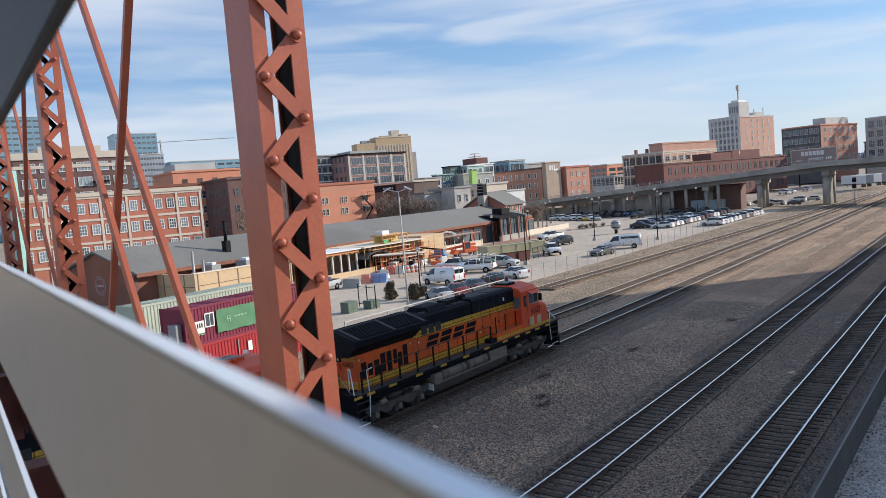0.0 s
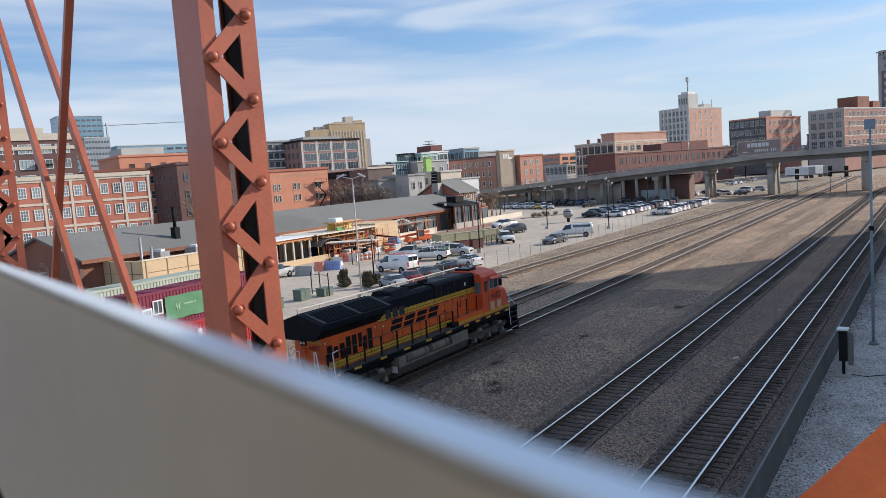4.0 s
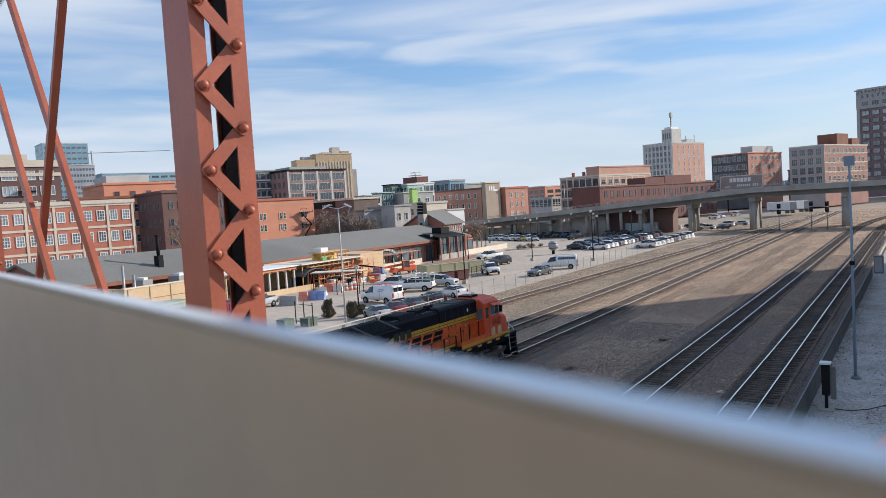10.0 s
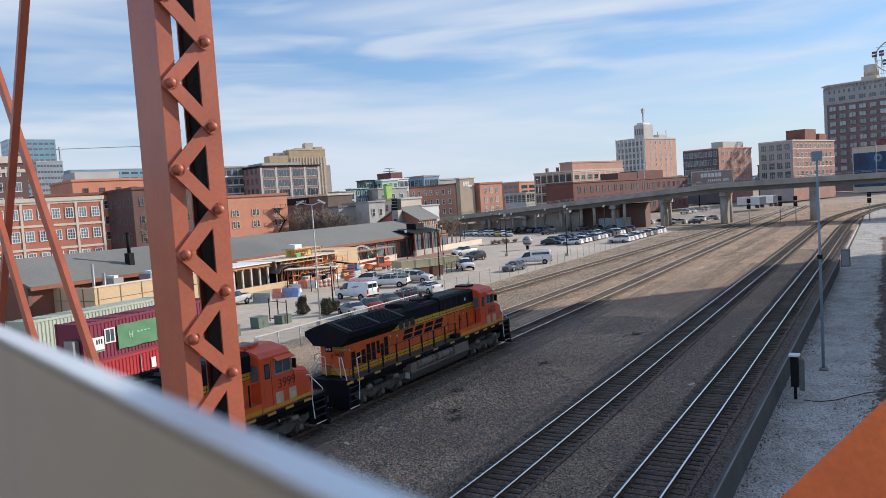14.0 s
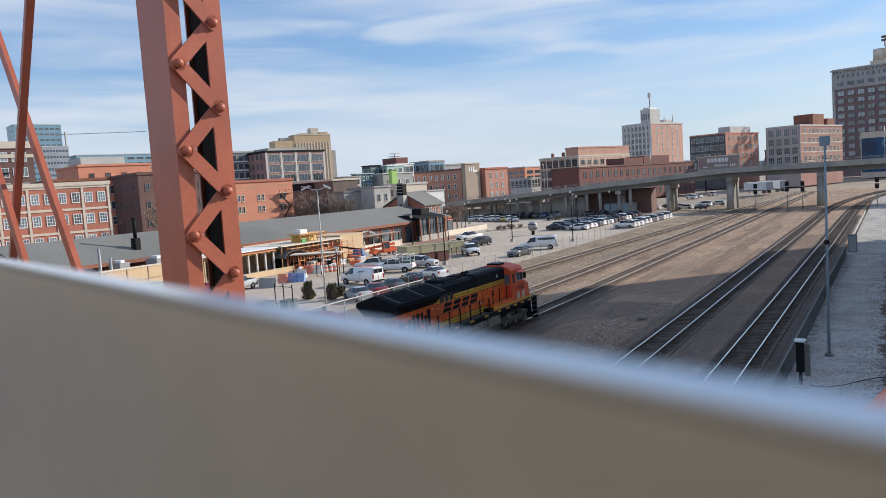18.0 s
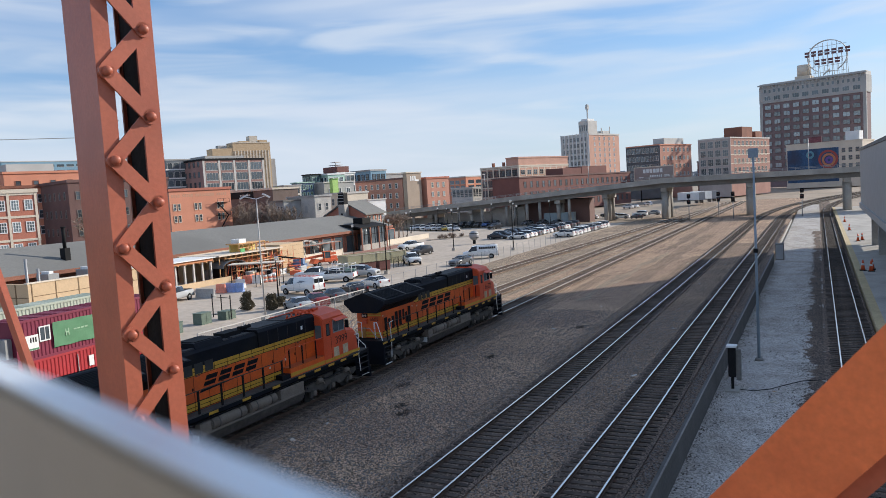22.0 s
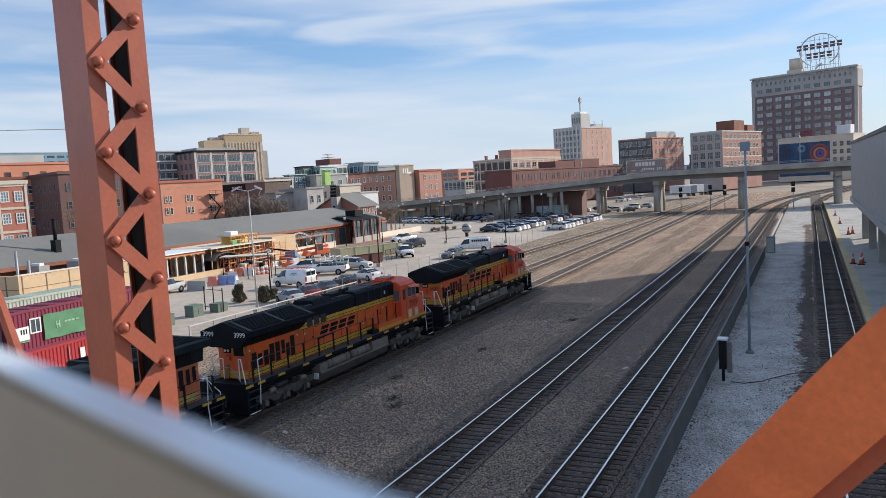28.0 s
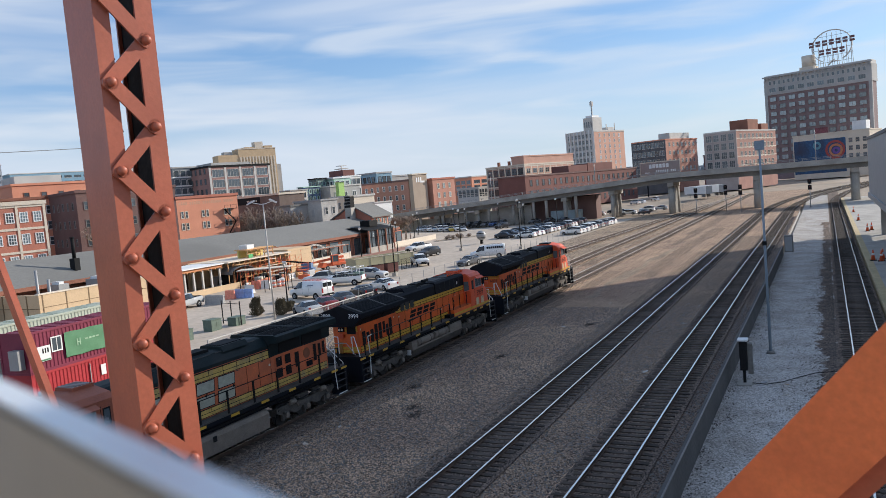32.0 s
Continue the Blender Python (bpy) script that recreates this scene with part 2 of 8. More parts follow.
PALE = mat("pale_stone", (0.52, 0.50, 0.47), 0.85, 0, 0.12, 0.15, 5, 0.1)
GREY_WALL = mat("grey_wall", (0.36, 0.355, 0.345), 0.85, 0, 0.15, 0.1, 5, 0.1, stain=(0.45, 0.43, 0.41))
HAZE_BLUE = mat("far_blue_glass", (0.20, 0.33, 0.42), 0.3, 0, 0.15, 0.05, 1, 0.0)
TEAL = mat("teal_panel", (0.30, 0.55, 0.50), 0.6, 0, 0.06, 0.3, 5, 0.02)
GLASS = glass_mat("window_glass", (0.085, 0.105, 0.12))
GLASS_PALE = glass_mat("pale_window_glass", (0.26, 0.30, 0.31))
DARK = mat("black_metal", (0.010, 0.010, 0.011), 0.75, 0, 0.2, 2, 20, 0.05, gloss=0.2)
GREY_METAL = mat("grey_metal", (0.30, 0.305, 0.31), 0.5, 0.3, 0.1, 1, 20, 0.05)
ORANGE = mat("locomotive_orange", (0.70, 0.112, 0.014), 0.5, 0, 0.14, 1.2, 15, 0.05, stain=(0.52, 0.085, 0.016))
ORANGE_OLD = mat("faded_locomotive_orange", (0.56, 0.135, 0.05), 0.6, 0, 0.16, 1.2, 15, 0.05, stain=(0.38, 0.11, 0.05))
STRIPE_OLD = mat("faded_stripe_yellow", (0.50, 0.34, 0.09), 0.65, 0, 0.25, 2, 15, 0.03, stain=(0.26, 0.22, 0.13))
DECK_GREY = mat("worn_walkway", (0.058, 0.055, 0.053), 0.8, 0.1, 0.3, 2, 20, 0.1)
SCREEN = mat("radiator_mesh", (0.009, 0.011, 0.014), 0.8, 0, 0.2, 3, 40, 0.2, gloss=0.1)
WHEEL_GRIME = mat("grimy_wheel", (0.035, 0.031, 0.028), 0.85, 0.1, 0.3, 3, 20, 0.2)
LOCO_RED = mat("cab_red_orange", (0.66, 0.085, 0.025), 0.5, 0, 0.1, 1.2, 15, 0.05)
LOCO_BLACK = mat("locomotive_black", (0.006, 0.0075, 0.012), 0.65, 0, 0.25, 1.5, 15, 0.05, stain=(0.012, 0.012, 0.013), gloss=0.14)
LOCO_GREEN = mat("locomotive_dark_green", (0.008, 0.016, 0.018), 0.6, 0, 0.25, 1.5, 15, 0.05, stain=(0.022, 0.026, 0.026), gloss=0.2)
YELLOW = mat("stripe_yellow", (0.54, 0.305, 0.03), 0.55, 0, 0.12, 2, 15, 0.03)
TRUCK_GREY = mat("grimy_bogie", (0.085, 0.074, 0.064), 0.85, 0.1, 0.3, 3, 20, 0.3)
TANK_GREY = mat("dusty_tank", (0.185, 0.152, 0.122), 0.8, 0.1, 0.2, 2, 20, 0.1)
RUBBER = mat("tyre_rubber", (0.02, 0.02, 0.02), 0.85, 0, 0.2, 5, 30, 0.1)
RED_BOX = mat("container_red", (0.36, 0.016, 0.024), 0.6, 0, 0.1, 0.5, 8, 0.05)
MAGENTA = mat("container_magenta", (0.18, 0.013, 0.042), 0.6, 0, 0.1, 0.5, 8, 0.05)
GREEN_BOX = mat("container_sage", (0.40, 0.44, 0.36), 0.6, 0, 0.12, 0.5, 8, 0.05)
BANNER = mat("green_banner", (0.085, 0.225, 0.115), 0.7, 0, 0.1, 1.5, 20, 0.2)
WOOD_NEW = mat("new_lumber", (0.58, 0.33, 0.15), 0.8, 0, 0.15, 2, 20, 0.1)
COPPER = mat("orange_fascia", (0.52, 0.21, 0.09), 0.7, 0, 0.12, 1, 10, 0.1)
BARRIER_O = mat("barrier_orange", (0.70, 0.11, 0.035), 0.6, 0, 0.1, 2, 10, 0.03)
TWIG = mat("bare_twigs", (0.26, 0.205, 0.165), 0.95, 0, 0.2, 2, 10, 0.0)
EVERGREEN = mat("winter_juniper", (0.085, 0.070, 0.042), 0.95, 0, 0.3, 3, 10, 0.0)
SIGN_BROWN = mat("brown_sign_board", (0.30, 0.24, 0.22), 0.7, 0, 0.08, 0.4, 5, 0.02)
YELLOW_LINE = mat("tactile_yellow", (0.46, 0.36, 0.20), 0.85, 0, 0.15, 1, 10, 0.1)

# ---- mesh helpers ----
NO = Vector((math.cos(radians(72)), math.sin(radians(72)), 0))   # along the bridge, city north
CITY = -18.0                                                     # the city grid's turn


def box(bm, x0, x1, y0, y1, z0, z1, m=0, M=None):
    vs = [bm.verts.new((x, y, z)) for z in (z0, z1) for y in (y0, y1) for x in (x0, x1)]
    if M is not None:
        for v in vs:
            v.co = M @ v.co
    for q in ((0, 2, 3, 1), (4, 5, 7, 6), (0, 1, 5, 4), (2, 6, 7, 3), (0, 4, 6, 2), (1, 3, 7, 5)):
        f = bm.faces.new([vs[i] for i in q])
        f.material_index = m
    return vs


def beam(bm, a, b, w, h, m=0, up=(0, 0, 1)):
    """A bar of section w x h from a to b."""
    a, b = Vector(a), Vector(b)
    d = b - a
    ln = d.length
    d.normalize()
    u = Vector(up)
    s = d.cross(u)
    if s.length < 1e-4:
        s = d.cross(Vector((1, 0, 0)))
    s.normalize()
    t = s.cross(d)
    M = Matrix((s, d, t)).transposed().to_4x4()
    M.translation = a
    box(bm, -w / 2, w / 2, 0, ln, -h / 2, h / 2, m, M)


def tube(bm, a, b, r, n=8, m=0, r2=None):
    a, b = Vector(a), Vector(b)
    d = (b - a).normalized()
    s = d.cross(Vector((0, 0, 1)))
    if s.length < 1e-4:
        s = Vector((1, 0, 0))
    s.normalize()
    t = d.cross(s)
    r2 = r if r2 is None else r2
    ring = []
    for p, rr in ((a, r), (b, r2)):
        ring.append([bm.verts.new(p + (s * math.cos(6.28318 * i / n) + t * math.sin(6.28318 * i / n)) * rr) for i in range(n)])
    for i in range(n):
        f = bm.faces.new((ring[0][i], ring[0][(i + 1) % n], ring[1][(i + 1) % n], ring[1][i]))
        f.material_index, f.smooth = m, n > 7
    for k in (0, 1):
        f = bm.faces.new(ring[k] if k else ring[k][::-1])
        f.material_index = m


def prism(bm, pts, axis, a, b, m=0):
    """A profile pts (list of 2D) pushed along axis 'x', 'y' or 'z' from a to b."""
    def at(p, k):
        return {"x": (k, p[0], p[1]), "y": (p[0], k, p[1]), "z": (p[0], p[1], k)}[axis]
    r0 = [bm.verts.new(at(p, a)) for p in pts]
    r1 = [bm.verts.new(at(p, b)) for p in pts]
    n = len(pts)
    for i in range(n):
        bm.faces.new((r0[i], r0[(i + 1) % n], r1[(i + 1) % n], r1[i])).material_index = m
    bm.faces.new(r0[::-1]).material_index = m
    bm.faces.new(r1).material_index = m


def mesh(name, bm, mats):
    bmesh.ops.recalc_face_normals(bm, faces=bm.faces)
    me = bpy.data.meshes.new(name)
    bm.to_mesh(me)
    bm.free()
    for m in mats if isinstance(mats, (list, tuple)) else [mats]:
        me.materials.append(m)
    return me


def part(name, bm, mats, parent=None, label="", M=None):
    """Links a bmesh, or a ready mesh, as one object under parent."""
    ob = new(name, mesh(name, bm, mats) if isinstance(bm, bmesh.types.BMesh) else bm)
    if parent is not None:
        ob.parent = parent
    if M is not None:
        ob.matrix_basis = M
    return tagged(ob, label)


def thing(name, M, label, category, group="", kind=""):
    ob = new(name)
    ob.empty_display_size = 0.2
    ob.matrix_basis = M
    return tagged(ob, label, category, group, kind)


def bx(*spec, m=0):
    bm = bmesh.new()
    for s in spec:
        box(bm, *s[:6], s[6] if len(s) > 6 else m)
    return bm

# ---- ground and tracks ----
def sheet(name, x0, x1, y0, y1, z0, z1, m, label, cat="ground"):
    return tagged(part(name, bx((x0, x1, y0, y1, z0, z1)), m), label, cat, kind="structure")


sheet("ground", -600, 4000, -2500, 3500, -3.0, -0.62, EARTH, "dry pale earth reaching the horizon")
sheet("ballast_bed", -60, 330, 5.6, 29.2, -0.7, -0.28, BALLAST, "grey crushed-stone ballast between the tracks")
sheet("gravel_strip", -40, 260, -0.2, 5.0, -0.7, -0.2, GRAVEL, "pale gravel service strip beside a low wall")
sheet("ballast_side", -40, 300, -3.2, -0.2, -0.7, -0.29, BALLAST_DARK, "dark oily ballast under a siding")
sheet("parking_lot", -60, 200, 45.5, 130, -0.65, -0.3, ASPHALT, "worn tan-grey parking lot paving", "pavement")
sheet("verge", -60, 330, 29.2, 45.5, -0.7, -0.33, BALLAST_OLD, "dry earth verge beside old tracks")
sheet("platform", 30, 230, -30, -3.35, -0.7, 0.15, CONC, "concrete station platform", "platform")
sheet("platform_edge_strip", 30, 230, -3.95, -3.33, -0.6, 0.156, YELLOW_LINE, "worn yellow edge strip of the platform", "platform")
part("low_wall", bx((22, 99.7, 4.98, 5.16, -0.7, 1.0)), mat("sooty_concrete", (0.085, 0.08, 0.075), 0.9, 0, 0.25, 0.6, 8, 0.25))
part("wall_coping", bx((22, 99.7, 4.96, 5.02, 1.0, 1.04)), CONC_DARK, bpy.data.objects["low_wall"])
tagged(bpy.data.objects["low_wall"], "low dark concrete retaining wall beside the tracks", "wall", kind="structure")


def rail_mesh(x0, x1, top=None):
    bm = bmesh.new()
    box(bm, x0, x1, -0.07, 0.07, -0.16, -0.135, 0)
    box(bm, x0, x1, -0.012, 0.012, -0.135, -0.04, 0)
    box(bm, x0, x1, -0.037, 0.037, -0.04, -0.006, 0)
    w = 0.055 if top else 0.037
    box(bm, x0, x1, -w, w, -0.006, 0.0, 1)
    return mesh("rail", bm, (RAIL_SIDE, top or RAIL_TOP))


def tie_mesh(k):
    rnd = random.Random(k)
    bm = bmesh.new()
    vs = box(bm, -0.115, 0.115, -1.3, 1.3, -0.36, -0.165)
    for v in vs:
        v.co += Vector((rnd.uniform(-0.012, 0.012), rnd.uniform(-0.05, 0.05), rnd.uniform(-0.01, 0.008)))
    for y in (-0.75, 0.75):
        box(bm, -0.09, 0.09, y - 0.17, y + 0.17, -0.166, -0.15, 1)
    return mesh("tie", bm, (TIE, RAIL_SIDE))


TIES = [tie_mesh(k) for k in range(5)]


def track(name, y, x0, x1, label, near=0, step=0.52, turn=0.0, old=False):
    th = thing(name, pose(0, y, 0, 0, 0, turn), label, "railway track", "parallel railway tracks", "structure")
    rm = rail_mesh(x0, x1, RAIL_OLD if old else None)
    for s in (-0.7525, 0.7525):
        part("rail", rm, None, th, "", pose(0, s, 0))
    rnd = random.Random(name)
    part("ballast_crib", bx((x0, x1, -1.5, 1.5, -0.6, -0.185 if old else -0.205)), BALLAST_MID if old else BALLAST_DARK, th)
    n = int((x1 - x0) / step)
    far = []
    for i in range(n):
        x = x0 + i * step + rnd.uniform(-0.03, 0.03)
        P = pose(x, rnd.uniform(-0.06, 0.06), rnd.uniform(-0.012, 0.01), 0, 0, rnd.uniform(-1.2, 1.2))
        if x < near and x > 10:
            part("tie", TIES[i % 5], None, th, "", P)
        else:
            far.append(P)
    bm = bmesh.new()
    for P in far:
        box(bm, -0.115, 0.115, -1.3, 1.3, -0.36, -0.165, 0, P)
    if far:
        tagged(part("far_ties", bm, TIE_OLD if old else TIE, th), kind="stuff")
    return th


track("track_1", 13.5, 8, 182, "main track with polished rails on timber ties", 110)
track("track_2", 7.95, 8, 182, "main track with polished rails on timber ties", 110)
track("track_3", -1.72, 25, 205, "siding with polished rails beside a platform", 95)
track("track_4", 26.1, -80, 72, "track under the locomotives on dark ballast")
part("dark_shoulder", bx((-80, 72, 23.7, 24.59, -0.6, -0.262)), BALLAST_DARK, bpy.data.objects["track_4"], "", pose(0, -26.1, 0))
track("track_4_east", 26.1, 72, 320, "dusty track ahead of the locomotives", old=True)
track("track_5", 31.7, 55, 320, "older rusty track beside the verge", old=True)
track("track_6", 43.3, 70, 320, "older rusty track beside the parking lot", turn=-2.4, old=True)

def curved_track(name, y0, x0, x1, R, label):
    """A track that swings to the right beyond x0."""
    th = thing(name, pose(0, 0, 0), label, "railway track", "parallel railway tracks", "structure")
    n = 16

    def at(x, off):
        sl = (x - x0) / R
        return Vector((x + off * sl, y0 + off - (x - x0) ** 2 / (2 * R), 0))
    for s in (-0.7525, 0.7525):
        bm = bmesh.new()
        for i in range(n):
            a, b = x0 + (x1 - x0) * i / n, x0 + (x1 - x0) * (i + 1) / n
            beam(bm, at(a, s) + Vector((0, 0, -0.02)), at(b, s) + Vector((0, 0, -0.02)), 0.07, 0.04, 0)
        part("rail", bm, RAIL_TOP, th)
    bm = bmesh.new()
    k = int((x1 - x0) / 0.6)
    for i in range(k):
        x = x0 + i * 0.6
        beam(bm, at(x, -1.3) + Vector((0, 0, -0.25)), at(x, 1.3) + Vector((0, 0, -0.25)), 0.23, 0.17)
    tagged(part("far_ties", bm, TIE, th), kind="stuff")


curved_track("track_7", 13.5, 182, 400, 560, "main track swinging right beyond a viaduct")
curved_track("track_8", 7.95, 182, 400, 600, "main track swinging right beyond a viaduct")
curved_track("track_9", -1.72, 205, 400, 560, "siding swinging right beyond a viaduct")
hb = thing("guard_rail", pose(0, 0, 0), "low pale guard rail beside the tracks", "railing", kind="structure")
part("beam", bx((112, 172, 5.0, 5.1, 0.3, 0.75)), CONC, hb)
for i in range(16):
    part("post", bx((112 + i * 4, 112.15 + i * 4, 5.1, 5.2, -0.4, 0.75)), GREY_METAL, hb)

# soot-dark strips between and beside the tracks, with wandering edges
def soiled_strip(name, x0, x1, y0, y1, z, m, label, seed, wander=0.35, step=0.6):
    rg = random.Random(seed)
    bm = bmesh.new()
    prev, a, b = None, 0.0, 0.0
    n = int((x1 - x0) / step)
    for i in range(n + 1):
        a += rg.uniform(-0.16, 0.16) - a * 0.12
        b += rg.uniform(-0.16, 0.16) - b * 0.12
        x = x0 + i * step
        cur = (bm.verts.new((x, y0 + a * wander, z)), bm.verts.new((x, y1 + b * wander, z)))
        if prev:
            bm.faces.new((prev[0], cur[0], cur[1], prev[1]))
        prev = cur
    tagged(part(name, bm, m), label, "ground", kind="structure")


soiled_strip("soiled_ballast", 8, 130, 9.42, 12.02, -0.272, BALLAST_MID, "soot-dark ballast between the main tracks", 3)
soiled_strip("soiled_ballast", 8, 110, 14.95, 16.0, -0.272, BALLAST_MID, "soot-dark ballast beside a main track", 4)
soiled_strip("soiled_ballast", -60, 90, 22.4, 23.75, -0.272, BALLAST_MID, "soot-dark ballast beside the locomotives", 5)
soiled_strip("soiled_ballast", 20, 110, 5.62, 6.5, -0.272, BALLAST_DARK, "oily ballast along the low wall", 9, 0.2)
soiled_strip("soiled_ballast", 14, 150, -0.30, 0.75, -0.194, BALLAST_DARK, "dark ballast crept over the gravel edge", 6, 1.0, 0.12)

for x0, x1, y0, y1, m_, sd in ((84, 150, 17.4, 19.6, BALLAST_MID, 21), (70, 118, 20.2, 21.3, BALLAST_OLD, 22), (120, 200, 20.6, 22.4, BALLAST_MID, 23), (96, 180, 28.4, 29.0, BALLAST_MID, 24)):
    soiled_strip("stained_ballast", x0, x1, y0, y1, -0.268, m_, "faded stain along the yard ballast", sd, 1.6)

# loose stones of the ballast
rs = np.random.RandomState(4)
NS = 42000
sx = 15 + 50 * rs.rand(NS) ** 1.4
sy = 5.7 + rs.rand(NS) * 18.5
sz = np.full(NS, -0.27)
sr = 0.022 + 0.038 * rs.rand(NS) ** 2
keep = np.ones(NS, bool)
for yc in (13.5, 7.95):
    keep &= ~((np.abs(sy - yc) < 0.9) & (rs.rand(NS) < 0.75))
sx, sy, sz, sr = sx[keep], sy[keep], sz[keep], sr[keep]
NS = len(sx)
octa = np.array([(1, 0, 0), (-1, 0, 0), (0, 1, 0), (0, -1, 0), (0, 0, 1), (0, 0, -1)], float)
V = octa[None] * sr[:, None, None] * (0.6 + 0.8 * rs.rand(NS, 6, 1)) + np.stack([sx, sy, sz], 1)[:, None]
ft = np.array([(0, 2, 4), (2, 1, 4), (1, 3, 4), (3, 0, 4), (2, 0, 5), (1, 2, 5), (3, 1, 5), (0, 3, 5)])
F = (ft[None] + (np.arange(NS) * 6)[:, None, None]).reshape(-1, 3)
me = bpy.data.meshes.new("ballast_stones")
me.from_pydata(V.reshape(-1, 3).tolist(), [], F.tolist())
me.materials.append(STONE)
tagged(new("ballast_stones", me), "loose grey ballast stones between the tracks", "gravel", kind="stuff")
NS = 7000
near_track = rs.rand(NS) < 0.85
sx = 15 + 85 * rs.rand(NS) ** 1.3
sy = np.where(near_track, -0.1 + rs.exponential(0.7, NS), 4.96 - rs.exponential(0.35, NS))
keep = (sy > -0.2) & (sy < 4.96)
sx, sy = sx[keep], sy[keep]
NS = len(sx)
V = octa[None] * (0.015 + 0.03 * rs.rand(NS, 1, 1)) * (0.6 + 0.8 * rs.rand(NS, 6, 1)) + np.stack([sx, sy, np.full(NS, -0.19)], 1)[:, None]
F = (ft[None] + (np.arange(NS) * 6)[:, None, None]).reshape(-1, 3)
me = bpy.data.meshes.new("spilled_stones")
me.from_pydata(V.reshape(-1, 3).tolist(), [], F.tolist())
me.materials.append(mat("sooty_stone", (0.12, 0.102, 0.09), 0.95, 0, 0.5, 6, 20, 0.3))
tagged(new("spilled_stones", me), "dark ballast stones spilled over the gravel strip", "gravel", kind="stuff")

# ---- the bridge we stand on ----
BRIDGE = pose(0, 0, 0, 0, 0, CITY)
bridge = thing("truss_bridge", BRIDGE, "red-painted riveted steel truss of an old bridge", "bridge", kind="structure")


def bolt_mesh():
    """A round-headed rivet, its dome towards -y."""
    bm = bmesh.new()
    rings = [(0.0175, 0.0), (0.0172, 0.008), (0.0155, 0.0145), (0.0115, 0.0195), (0.0058, 0.0222)]
    loops = [[bm.verts.new((r * math.cos(k * math.pi / 8), -d, r * math.sin(k * math.pi / 8))) for k in range(16)] for r, d in rings]
    for p, q in zip(loops, loops[1:]):
        for k in range(16):
            bm.faces.new((p[k], p[(k + 1) % 16], q[(k + 1) % 16], q[k])).smooth = True
    bm.faces.new(loops[-1]).smooth = True
    return mesh("bolt", bm, STEEL_RED)


BOLT = bolt_mesh()
E0, E1, PIT = 1.08, 1.298, 0.3135


def laced_post(s, z0, z1, first):
    p = part("post", bx((E0, E0 + 0.012, s, s + 0.26, z0, z1)), STEEL_RED, bridge)
    part("web", bx((E1 - 0.012, E1, s, s + 0.26, z0, z1)), STEEL_RED, p)
    for f in ((E0 + 0.012, E0 + 0.058, s, s + 0.011), (E0 + 0.012, E0 + 0.04, s + 0.249, s + 0.26), (E1 - 0.066, E1 - 0.012, s, s + 0.011), (E1 - 0.03, E1 - 0.012, s + 0.249, s + 0.26)):
        part("flange", bx((*f, z0, z1)), STEEL_RED, p)
    # thin plates carry the post's inner shade as black colour
    part("inner_face", bx((E1 - 0.016, E1 - 0.0125, s + 0.012, s + 0.248, z0, z1), (E0 + 0.0125, E0 + 0.016, s + 0.012, s + 0.248, z0, z1)), INSIDE_SHADE, p, "inside of the post with its shade painted black")
    eL, eR = E0 + 0.028, E1 - 0.045
    k0 = math.ceil((z0 - first) / PIT)
    k1 = int((z1 - first) / PIT)

    def lace(a, b, depth):
        bm = bmesh.new()
        d = (Vector(b) - Vector(a)).normalized() * 0.001
        beam(bm, (a[0] - d.x, depth, a[2] - d.z), (b[0] + d.x, depth, b[2] + d.z), 0.009, 0.053, 0, up=Vector((0, 1, 0)).cross(d.normalized()))
        for e in (a, b):
            tube(bm, (e[0], depth - 0.0045, e[2]), (e[0], depth + 0.0045, e[2]), 0.0275, 20)
        part("lacing_bar", bm, STEEL_RED, p)
    for k in range(k0, k1):
        zl, zr, zn = first + k * PIT, first + k * PIT - PIT / 2, first + (k + 1) * PIT - PIT / 2
        lace((eL, 0, zl), (eR, 0, zr), s - 0.015)
        lace((eL, 0, zl), (eR, 0, zn), s - 0.0055)
        part("bolt", BOLT, None, p, "", pose(eL, s - 0.019, zl))
        part("bolt", BOLT, None, p, "", pose(eR, s - 0.019, zr))
    bm = bmesh.new()
    for k in range(k0, k1, 2 if s < 5 else 1):
        zl, zr, zn = first + k * PIT, first + k * PIT - PIT / 2, first + (k + 1) * PIT - PIT / 2
        beam(bm, (eL, s + 0.268, zl), (eR - 0.02, s + 0.268, zr), 0.009, 0.05, 0)
        beam(bm, (eL, s + 0.268, zl), (eR - 0.02, s + 0.268, zn), 0.009, 0.05, 0)
    # far lacing coloured black for the shade behind the post
    part("rear_lacing", bm, INSIDE_SHADE, p)
    return p


